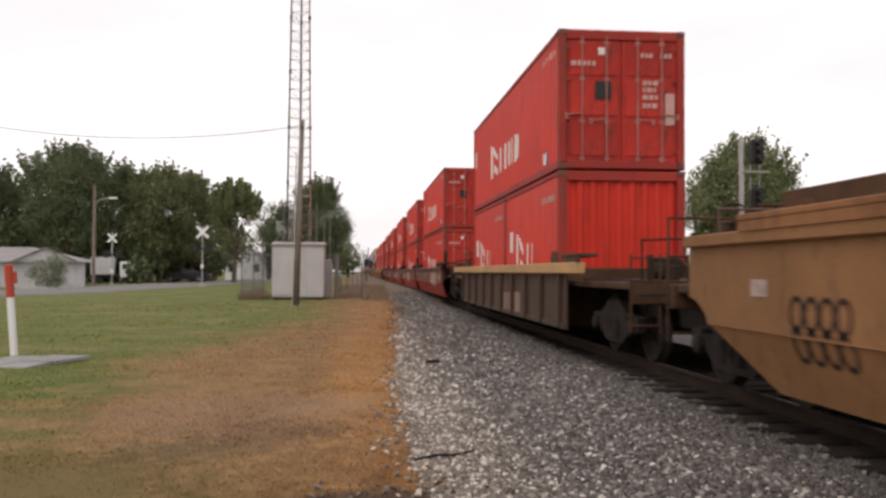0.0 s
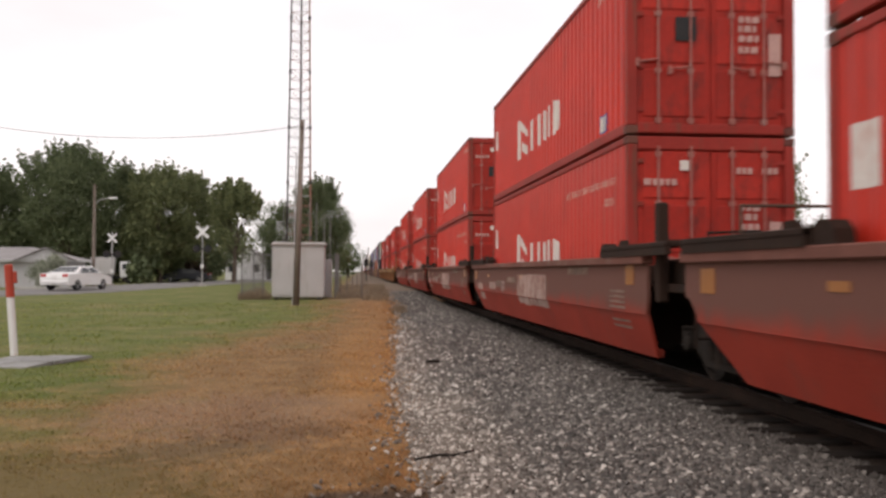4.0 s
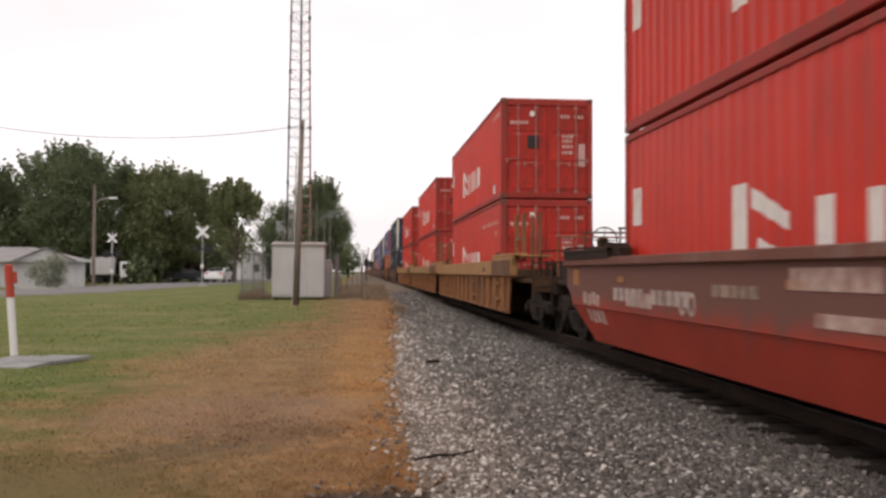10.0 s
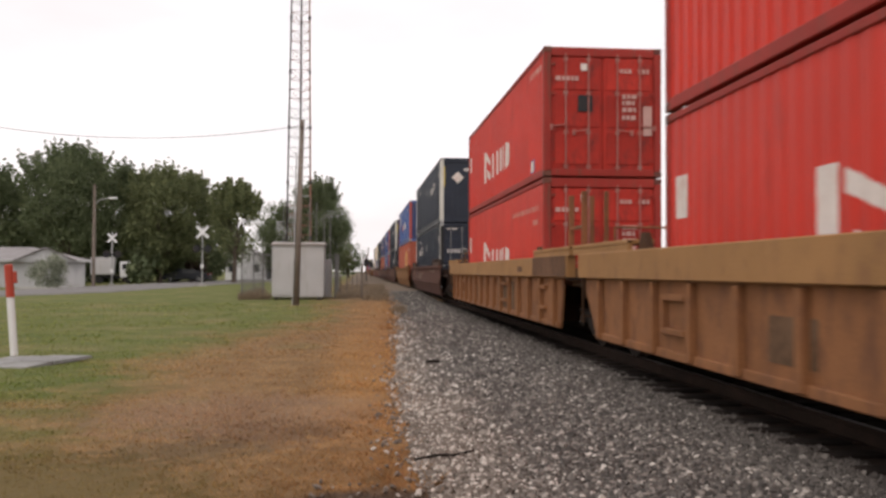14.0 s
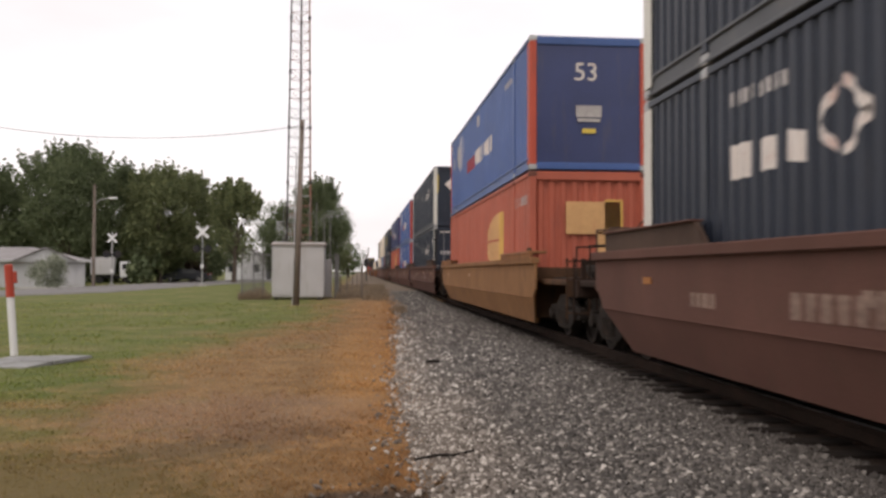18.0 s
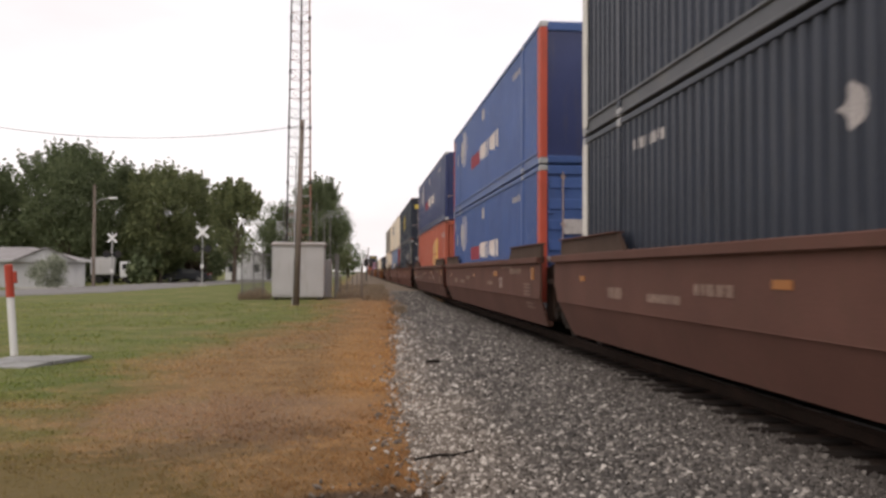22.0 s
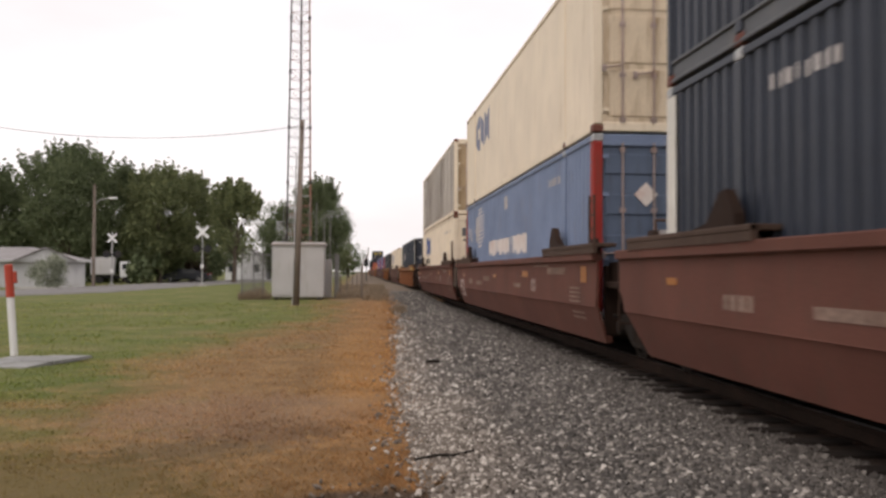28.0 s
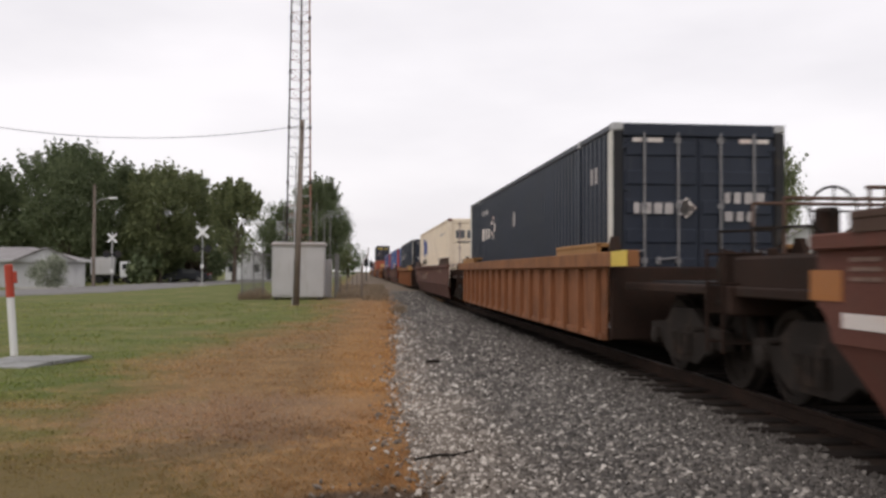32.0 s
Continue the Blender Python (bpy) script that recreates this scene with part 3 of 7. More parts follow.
def build_ground():
    xs = [-2500, -900, -350, -160, -90, -60, -45, -34, -26] + [-20 + 1.25 * i for i in range(26)] + [14, 18, 25, 40, 70, 130, 300, 900, 2500]
    ys = [-600, -150, -50, -20, -8, 0] + [2 + 1.5 * i for i in range(50)] + [85, 100, 125, 160, 220, 340, 600, 1200, 3000]
    g = Geo()
    pts = [(x, y, ground_z(x, y) + (0.03 * noise.noise((x * 0.5, y * 0.5, 0)) if -20 < x < 0.3 and 0 < y < 60 else 0)) for y in ys for x in xs]
    w = len(xs)
    g.poly(pts, [(j * w + i, j * w + i + 1, (j + 1) * w + i + 1, (j + 1) * w + i) for j in range(len(ys) - 1) for i in range(w - 1)])
    return tagged(part("ground", g, M_TURF, None), "level mown grass, green turning dry brown and orange beside the track", "ground", kind="structure")


def build_ballast():
    g = Geo()
    ys = [-60, -20, -5] + [0.6 * i for i in range(0, 110)] + [70, 80, 100, 140, 200, 400, 900]
    cols = 14
    pts = []
    for y in ys:
        e = bed_edge(y)
        far = 2 * TRACK_X - e
        for i in range(cols):
            x = e - 0.05 + (far - e + 0.1) * i / (cols - 1)
            pts.append((x, y, bed_z(x, y) + (0.012 if 0 < i < cols - 1 else -0.05)))
    g.poly(pts, [(j * cols + i, j * cols + i + 1, (j + 1) * cols + i + 1, (j + 1) * cols + i) for j in range(len(ys) - 1) for i in range(cols - 1)])
    tagged(part("ballast_bed", g, M_BED, None), "bed of packed grey crushed stone under the track", "ballast", kind="structure")
    # dark strip below the train: its shade painted on, along with oil
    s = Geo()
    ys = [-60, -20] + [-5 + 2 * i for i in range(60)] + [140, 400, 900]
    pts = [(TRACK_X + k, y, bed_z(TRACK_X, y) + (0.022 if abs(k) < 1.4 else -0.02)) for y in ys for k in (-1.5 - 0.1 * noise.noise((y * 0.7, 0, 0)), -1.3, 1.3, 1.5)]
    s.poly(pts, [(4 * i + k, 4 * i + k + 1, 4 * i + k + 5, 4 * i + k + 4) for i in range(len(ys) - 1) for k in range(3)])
    tagged(part("track_bed", s, M_OILY_SHADE, None), "oily stone between and beside the rails, train shade painted in", "ballast", kind="structure")


def rocks(rng, places, sizes):
    """Many angular stones as one mesh: squashed, jittered octahedra with cut corners."""
    base = np.array([(1, 0, 0), (-1, 0, 0), (0, 1, 0), (0, -1, 0), (0, 0, 1), (0, 0, -1),
                     (0.62, 0.62, 0.5), (-0.62, 0.62, 0.5), (-0.62, -0.62, 0.5), (0.62, -0.62, 0.5)], float)
    tri = [(0, 6, 9), (4, 6, 7), (4, 7, 8), (4, 8, 9), (4, 9, 6), (2, 6, 0), (2, 7, 6), (1, 7, 2), (1, 8, 7), (3, 8, 1), (3, 9, 8), (0, 9, 3),
           (5, 2, 0), (5, 1, 2), (5, 3, 1), (5, 0, 3)]
    n, k = len(places), len(base)
    j = base[None] * (1 + rng.uniform(-0.32, 0.32, (n, k, 1)))
    j = j * rng.uniform(0.62, 1.3, (n, 1, 3)) * np.asarray(sizes)[:, None, None]
    a = rng.uniform(0, 2 * math.pi, n)
    b = rng.uniform(-0.7, 0.7, n)
    x = j[..., 0] * np.cos(a)[:, None] - j[..., 1] * np.sin(a)[:, None]
    y = j[..., 0] * np.sin(a)[:, None] + j[..., 1] * np.cos(a)[:, None]
    z = j[..., 2] * np.cos(b)[:, None] + x * np.sin(b)[:, None] * 0.5
    v = np.stack([x, y, z], -1) + np.asarray(places)[:, None]
    f = np.array(tri)[None] + (np.arange(n) * k)[:, None, None]
    me = bpy.data.meshes.new("stones")
    me.from_pydata(v.reshape(-1, 3).tolist(), [], f.reshape(-1, 3).tolist())
    return me


def build_stones():
    rng = np.random.default_rng(4)
    places, sizes = [], []
    for y0, y1, dens, size in ((4.8, 11, 1480, 0.0190), (11, 18, 800, 0.0235), (18, 30, 450, 0.029), (30, 55, 190, 0.038)):
        count = int((y1 - y0) * 3.4 * dens)
        for _ in range(count):
            y = rng.uniform(y0, y1)
            e = bed_edge(y)
            x = rng.uniform(e, 3.80)
            if x < e + 0.15 and rng.random() < 0.3:
                x -= rng.exponential(0.09)
            places.append((x, y, max(bed_z(x, y), ground_z(x, y)) + 0.012))
            sizes.append(size * rng.uniform(0.6, 1.5) * (1.5 if rng.random() < 0.05 else 1))
    for _ in range(85):      # stray stones kicked out onto the soil
        y = rng.uniform(4.9, 6.9) if rng.random() < 0.6 else rng.uniform(6.9, 14)
        x = rng.uniform(-0.35, 0.5) if y < 6.9 else bed_edge(y) - rng.exponential(0.2)
        places.append((x, y, ground_z(x, y) + 0.012))
        sizes.append(0.021 * rng.uniform(0.5, 1.5))
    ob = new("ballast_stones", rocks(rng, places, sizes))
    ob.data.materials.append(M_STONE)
    tagged(ob, "loose angular grey and whitish crushed ballast stones", "stones", kind="stuff")


def build_grass():
    rng = np.random.default_rng(9)
    v, f = [], []
    for y0, y1, dens, h in ((5.0, 8, 1500, 0.040), (8, 12, 900, 0.044), (12, 18, 420, 0.050), (18, 28, 150, 0.06), (28, 40, 60, 0.08)):
        xr = (-9.5 if y1 < 16 else -12 if y1 < 30 else -20)
        for _ in range(int((y1 - y0) * (0.6 - xr) * dens * 0.4)):
            y = rng.uniform(y0, y1)
            x = rng.uniform(xr * y1 / 24 - 3 if y1 < 24 else xr, bed_edge(y) + 0.05)
            if x < -0.62 * y:
                continue
            z = ground_z(x, y)
            a, hh = rng.uniform(0, 6.28), h * rng.uniform(0.3, 0.8)
            dx, dy = math.cos(a), math.sin(a)
            w = 0.006 + 0.0006 * y
            k = len(v)
            lean = hh * rng.uniform(0.9, 3.0)
            v += [(x - dy * w, y + dx * w, z - 0.01), (x + dy * w, y - dx * w, z - 0.01), (x + dx * lean, y + dy * lean, z + hh)]
            f.append((k, k + 1, k + 2))
    # rank weeds and dead stalks along the edge of the stones
    for _ in range(260):
        y = rng.uniform(6, 60)
        x = bed_edge(y) + rng.normal(-0.12, 0.16)
        z = max(ground_z(x, y), bed_z(x, y))
        for _ in range(14):
            a, hh = rng.uniform(0, 6.28), rng.uniform(0.05, 0.16) * (1.5 if y > 22 else 0.8)
            dx, dy, w = math.cos(a), math.sin(a), 0.007
            r = rng.uniform(0, 0.08)
            k = len(v)
            v += [(x + dx * r - dy * w, y + dy * r + dx * w, z - 0.01), (x + dx * r + dy * w, y + dy * r - dx * w, z - 0.01), (x + dx * (r + hh * 1.3), y + dy * (r + hh * 1.3), z + hh * 0.7)]
            f.append((k, k + 1, k + 2))
    me = bpy.data.meshes.new("grass")
    me.from_pydata(v, [], f)
    me.materials.append(M_BLADES)
    tagged(new("grass", me), "short mown grass blades, green to dry brown", "grass", kind="stuff")


def build_track():
    track = thing("railway_track", "straight single railway track on dark timber sleepers", "track", kind="structure")
    for s in (-1, 1):
        g = Geo()
        x = TRACK_X + s * 0.7525
        prof = [(-0.07, -0.17), (0.07, -0.17), (0.07, -0.158), (0.012, -0.145), (0.012, -0.045), (0.036, -0.035), (0.036, -0.006), (0.028, 0), (-0.028, 0), (-0.036, -0.006), (-0.036, -0.035), (-0.012, -0.045), (-0.012, -0.145), (-0.07, -0.158)]
        n = len(prof)
        pts = [(x + a, y, b) for y in (-80, 900) for a, b in prof]
        g.poly(pts, [tuple(range(n)), tuple(range(2 * n - 1, n - 1, -1))] + [(i, (i + 1) % n, n + (i + 1) % n, n + i) for i in range(n)])
        part("rail", g, M_RAIL, track, "rusty steel rail with a worn bright top")
        top = Geo().box(x, 410, 0.001, 0.05, 980, 0.003)
        part("rail_head", top, M_TREAD, track, "polished running surface")
    tie = Geo().box(0, 0, -0.085, 2.74, 0.23, 0.17, 0.015).mesh("tie")
    tie.materials.append(M_TIE)
    plate = Geo().box(0, 0, 0, 0.19, 0.3, 0.016).mesh("tie_plate")
    plate.materials.append(M_RAIL)
    rng = random.Random(3)
    for i in range(230):
        y = -4 + 0.53 * i
        part("tie", tie, None, track, at=pose(TRACK_X + rng.uniform(-0.07, 0.05), y + rng.uniform(-0.03, 0.03), -0.145 + rng.uniform(-0.012, 0.012), 0, 0, rng.uniform(-1.2, 1.2)))
        if y < 40:
            for s in (-1, 1):
                part("tie_plate", plate, None, track, at=pose(TRACK_X + s * 0.7525, y, -0.148))


build_ground()
build_ballast()
build_track()


# ---- containers ----
def wave(y, pitch, depth):
    """Depth of a trapezoidal corrugation at y, 0 (outer) to depth (inner)."""
    p = (y / pitch) % 1.0
    if p < 0.34:
        return 0.0
    if p < 0.5:
        return depth * (p - 0.34) / 0.16
    if p < 0.84:
        return depth
    return depth * (1 - (p - 0.84) / 0.16)


def wave_breaks(a, b, pitch):
    ys = {a, b}
    k = int(math.floor(a / pitch)) - 1
    while k * pitch < b + pitch:
        for p in (0.0, 0.34, 0.5, 0.84):
            y = (k + p) * pitch
            if a < y < b:
                ys.add(y)
        k += 1
    return sorted(ys)


def corrugated(a, b, z0, z1, pitch, depth, thick=0.012):
    """A corrugated sheet in the plane x = 0 (outer face towards -x), from y = a to b."""
    g = Geo()
    ys = wave_breaks(a, b, pitch)
    pts = []
    for y in ys:
        d = wave(y, pitch, depth)
        pts += [(d, y, z0), (d, y, z1), (d + thick, y, z0), (d + thick, y, z1)]
    for i in range(len(ys) - 1):
        p, q = 4 * i, 4 * i + 4
        g.f += [(p, p + 1, q + 1, q), (p + 2, q + 2, q + 3, p + 3), (p + 1, p + 3, q + 3, q + 1), (p, q, q + 2, p + 2)]
    e = 4 * (len(ys) - 1)
    g.f += [(0, 2, 3, 1), (e, e + 1, e + 3, e + 2)]
    g.v = pts
    return g


def marking(spans, pitch, depth, lift=0.004):
    """Paint on the corrugated side x = 0: spans are (y0, y1, zlow, zhigh, zlow at y1, zhigh at y1)."""
    g = Geo()
    for y0, y1, a0, b0, a1, b1 in spans:
        ys = wave_breaks(y0, y1, pitch) if depth else [y0, y1]
        for p, q in zip(ys, ys[1:]):
            t, u = (p - y0) / (y1 - y0), (q - y0) / (y1 - y0)
            x, w = wave(p, pitch, depth) - lift if depth else -lift, wave(q, pitch, depth) - lift if depth else -lift
            g.poly([(x, p, a0 + (a1 - a0) * t), (x, p, b0 + (b1 - b0) * t), (w, q, b0 + (b1 - b0) * u), (w, q, a0 + (a1 - a0) * u)], [(0, 1, 2, 3)])
    return g


def bar(y0, y1, z0, z1):
    return (y0, y1, z0, z1, z0, z1)


def dash_row(y0, y1, z0, z1, n, fill=0.7):
    w = (y1 - y0) / n
    out = []
    for i in range(n):      # each sign as two slim bars
        a = y0 + i * w
        out += [bar(a, a + 0.3 * fill * w, z0, z1), bar(a + 0.62 * fill * w, a + fill * w, z0, z1)]
    return out


def disc_spans(yc, zc, r, n=10):
    out = []
    for i in range(n):
        a, b = yc - r + 2 * r * i / n, yc - r + 2 * r * (i + 1) / n
        ha, hb = math.sqrt(max(0, r * r - (a - yc) ** 2)), math.sqrt(max(0, r * r - (b - yc) ** 2))
        out.append((a, b, zc - ha, zc + ha, zc - hb, zc + hb))
    return out


def word_shapes(y0, h, widths, z, slant=0.1):
    """A brand mark as plain slanted blocks, running towards -y from y0."""
    out, y = [], y0
    for w in widths:
        if w > 0:
            out.append((y - w, y, z, z + h, z + h * slant, z + h * (1 - 0.3 * slant)))
            y -= w + 0.07
        else:
            y += w
    return out


def container(label, L, W, H, m_side, m_frame, m_post, style):
    """A shipping container: y = 0 its near end, z = 0 its base, x = 0 its middle. style: a dict of its variations."""
    c = thing("shipping_container", label, "container", "containers on the train")
    hw = W / 2
    pitch, depth = style.get("pitch", 0.28), style.get("depth", 0.04)
    # side walls
    inset = 0.02
    rail_h = style.get("rail_h", 0.15)
    sheet = corrugated(0.14, L - 0.14, rail_h, H - 0.1, pitch, depth)
    part("side_wall", sheet, m_side, c, at=pose(-hw + inset, 0, 0))
    part("side_wall", Geo().box(hw - 0.04, L / 2, H / 2, 0.03, L - 0.28, H - 0.2), m_side, c)
    for s in (-1, 1):
        rail = Geo().box(s * (hw - 0.05), L / 2, 0.01 + rail_h / 2, 0.1, L - 0.3, rail_h, 0.012)
        if rail_h > 0.2:
            rail = Geo().box(s * (hw - 0.075), L / 2, 0.01 + rail_h / 2, 0.1, L - 0.3, rail_h)
            for z in (0.035, rail_h - 0.02):
                rail.box(s * (hw - 0.045), L / 2, z, 0.1, L - 0.3, 0.045, 0.01)
        part("bottom_rail", rail, style.get("m_rail", m_frame), c)
        part("top_rail", Geo().box(s * (hw - 0.035), L / 2, H - 0.055, 0.07, L - 0.3, 0.09, 0.012), m_frame, c)
    part("roof", Geo().box(0, L / 2, H - 0.035, W - 0.14, L - 0.2, 0.03), m_side, c)
    part("floor", Geo().box(0, L / 2, 0.12, W - 0.2, L - 0.2, 0.08), m_frame, c)
    cast = Geo().box(0, 0, 0, 0.162, 0.178, 0.118, 0.012)
    cast.box(-0.084, 0, 0, 0.006, 0.07, 0.05)
    cast = cast.mesh("corner_casting")
    cast.materials.append(style.get("m_cast", m_post if style.get("wide_post") else M_CASTING))
    posts = style.get("posts", (0.0, L))
    near_w = style.get("post_w", 0.12)
    for y in (0.0, L):
        d = near_w if y == 0 else 0.12
        yc = d / 2 if y == 0 else L - d / 2
        for s in (-1, 1):
            part("corner_post", Geo().box(s * (hw - 0.075), yc, H / 2, 0.15, d, H - 0.236, 0.015), m_post, c)
    if style.get("strip_w"):
        part("side_strip", Geo().box(-hw - 0.003, style["strip_w"] / 2 + 0.004, H / 2, 0.012, style["strip_w"], H - 0.25), M_POST_WHITE, c, "pale strip down the corner post")
        part("side_strip", Geo().box(-hw - 0.003, L - 0.16, H / 2, 0.012, 0.28, H - 0.25), M_POST_WHITE, c, "pale strip down the corner post")
    for y in posts:
        yy = min(max(y, 0.09), L - 0.09)
        for s in (-1, 1):
            for z in (0.059, H - 0.059):
                part("corner_casting", cast, None, c, at=pose(s * (hw - 0.078), yy, z, 0, 0, 0 if s < 0 else 180))
    if len(posts) == 4:      # intermediate lifting posts at the 40 ft stations
        for y in posts[1:3]:
            for s in (-1, 1):
                part("lifting_post", Geo().box(s * (hw - 0.06), y, H / 2, 0.13, 0.14, H - 0.236, 0.012), m_side, c)
    # end walls
    part("end_frame", Geo().box(0, 0.06, H - 0.1, W - 0.3, 0.1, 0.19, 0.015), m_frame, c, "top header beam")
    part("end_sill", Geo().box(0, 0.06, 0.085, W - 0.3, 0.1, 0.15, 0.015), m_frame, c)
    part("far_end_wall", Geo().box(0, L - 0.05, H / 2, W - 0.3, 0.04, H - 0.2), m_side, c)
    end, m_end = style.get("end", "doors"), style.get("m_end", m_side)
    if end == "doors":
        dw, dh = (W - 0.3) / 2, H - 0.36
        for s in (-1, 1):
            door = part("door", Geo().box(s * dw / 2, 0.07, H / 2 - 0.02, dw - 0.012, 0.045, dh, 0.008), m_end, c)
            rows = style.get("door_rows", 3)
            pane = Geo().box(0, 0, 0, dw - 0.16, 0.022, dh / 3 - 0.1, 0.01) if rows == 3 else Geo().box(0, 0, 0, dw - 0.1, 0.034, dh / rows * 0.5, 0.014)
            pane = pane.mesh("door_panel")
            pane.materials.append(m_end)
            for i in range(rows):
                part("door_panel", pane, None, door, at=pose(s * dw / 2, 0.042, 0.2 + dh * (i + 0.5) / rows))
            for k in (0.28, 0.72):
                bx = s * dw * k
                rod = Geo().tube((bx, 0.005, 0.14), (bx, 0.005, H - 0.14), 0.017, n=6)
                for z in (0.2, 0.9, 1.7, H - 0.25):
                    rod.box(bx, 0.018, z, 0.09, 0.03, 0.07)
                part("lock_bar", rod, style.get("m_bar", M_BAR), door)
                hz = 0.95 if k < 0.5 else 1.05
                part("handle", Geo().tube((bx, -0.01, hz), (bx + s * 0.32, -0.005, hz - 0.04), 0.013, n=6).box(bx + s * 0.3, 0.01, hz - 0.05, 0.06, 0.04, 0.11), style.get("m_bar", M_BAR), door)
            for z in (0.35, 0.95, H - 0.95, H - 0.35):
                part("hinge", Geo().box(s * (dw - 0.03), 0.03, z, 0.14, 0.03, 0.06), m_frame, door)
    elif end == "corrugated":
        part("end_wall", corrugated(-hw + 0.15, hw - 0.15, 0.15, H - 0.19, 0.25, 0.045), m_side, c, at=Matrix.Translation((0, 0.06, 0)) @ Matrix.Rotation(radians(90), 4, "Z"))
    else:
        part("end_wall", Geo().box(0, 0.07, H / 2, W - 0.28, 0.05, H - 0.3, 0.01), m_end, c)
    for text_bits, material, lab in style.get("side_marks", ()):
        if len(text_bits) > 5:
            tagged(part("marking", marking(text_bits, pitch, depth), material, c, lab, at=pose(-hw + inset, 0, 0)), kind="stuff")
        else:
            for q in text_bits:
                part("marking", marking([q], pitch, depth, 0.008 if "bar on" in lab else 0.004), material, c, lab, at=pose(-hw + inset, 0, 0))
    for x, z, r in style.get("end_diamonds", ()):
        dm = Geo().poly([(x + a * r, y, z + b * r) for y in (0.008, 0.018) for a, b in ((-1, 0), (0, -1), (1, 0), (0, 1))], [(0, 1, 2, 3), (7, 6, 5, 4)] + [(k, k + 4, (k + 1) % 4 + 4, (k + 1) % 4) for k in range(4)])
        part("placard", dm, M_WHITE_MARK, c, "white diamond placard")
    for bits, material, lab in style.get("end_marks", ()):
        for x0, x1, z0, z1 in bits:
            part("marking", Geo().box((x0 + x1) / 2, style.get("mark_y", 0.012), (z0 + z1) / 2, x1 - x0, 0.008, z1 - z0), material, c, lab)
    return c


def text_part(parent, word, size, material, m, label):
    cu = bpy.data.curves.new("lettering", "FONT")
    cu.body, cu.size, cu.extrude = word, size, 0.003
    tmp = bpy.data.objects.new("lettering", cu)
    me = bpy.data.meshes.new_from_object(tmp)
    bpy.data.objects.remove(tmp)
    me.materials.clear()
    me.materials.append(material)
    ob = new("lettering", me)
    ob.parent, ob.matrix_basis = parent, m
    tagged(ob, label)
    return ob


SIDE_TURN = Matrix(((0, 0, -1, 0), (-1, 0, 0, 0), (0, 1, 0, 0), (0, 0, 0, 1)))     # lettering that stands on the side facing -x
END_TURN = Matrix(((1, 0, 0, 0), (0, 0, -1, 0), (0, 1, 0, 0), (0, 0, 0, 1)))       # lettering that stands on the end facing -y

H40, L40, W40 = 2.64, 12.19, 2.44
H53, L53, W53 = 2.90, 16.15, 2.59


def kline_marks(bottom):
    """The line's brand mark as plain white slabs with thin caps, a tall one and four lower, and its small print as bars."""
    slabs = [(8.34, 8.66, 0.69, 1.6, 0.69, 1.6), (7.5, 8.24, 1.1, 1.26, 1.36, 1.56), (7.4, 8.1, 0.66, 0.86, 0.84, 1.06),
             bar(6.74, 7.02, 0.7, 1.36), bar(6.08, 6.3, 0.7, 1.36), (5.48, 5.72, 0.7, 1.3, 0.76, 1.36), (5.06, 5.3, 0.7, 1.36, 0.76, 1.36), (4.22, 4.8, 0.8, 1.28, 0.7, 1.38)]
    out = [([q], M_WHITE_MARK, "white slab of a large painted brand mark") for q in slabs]
    out.append(([bar(11.5, 11.9, 1.36, 1.86)], M_WHITE_MARK, "small white square decal"))
    if bottom:
        out.append((dash_row(0.6, 3.7, 2.02, 2.13, 19, 0.66), M_FAINT_PRINT, "row of small faded lettering"))
        out.append((dash_row(0.75, 1.25, 1.72, 1.84, 3), M_FAINT_PRINT, "row of small faded lettering"))
    else:
        out.append((dash_row(0.5, 1.7, 2.24, 2.36, 6), M_FAINT_PRINT, "row of small faded lettering"))
        out.append(([bar(1.1, 1.46, 0.2, 0.48)], M_LOGO_BLUE, "small blue decal"))
        out.append(([bar(1.12, 1.2, 0.22, 0.45), bar(1.34, 1.42, 0.22, 0.45)], M_WHITE_MARK, "pale bar on the blue decal"))
    return out


def red_end_marks():
    """Small print on the doors, as short bars."""
    bits = []
    for x0, z, ws in ((-0.98, 1.95, (0.1, 0.06, 0.07, 0.05, 0.07)), (0.36, 2.12, (0.06, 0.05, 0.06)), (0.74, 2.12, (0.05, 0.06, 0.05)), (0.4, 1.6, (0.08, 0.06, 0.1)),
                      (0.4, 1.47, (0.05, 0.1, 0.05)), (0.4, 1.33, (0.09, 0.09, 0.05)), (0.4, 1.17, (0.06, 0.06, 0.1))):
        x = x0
        for w in ws:
            bits.append((x, x + w, z, z + 0.09))
            x += w + 0.03
    return [(bits, M_PINK_MARK, "short bar of worn lettering"), ([(-0.46, -0.33, 2.16, 2.3)], M_WHITE_MARK, "small round white decal"), ([(0.84, 1.02, 0.85, 1.45)], M_PINK_MARK, "faded data plate")]


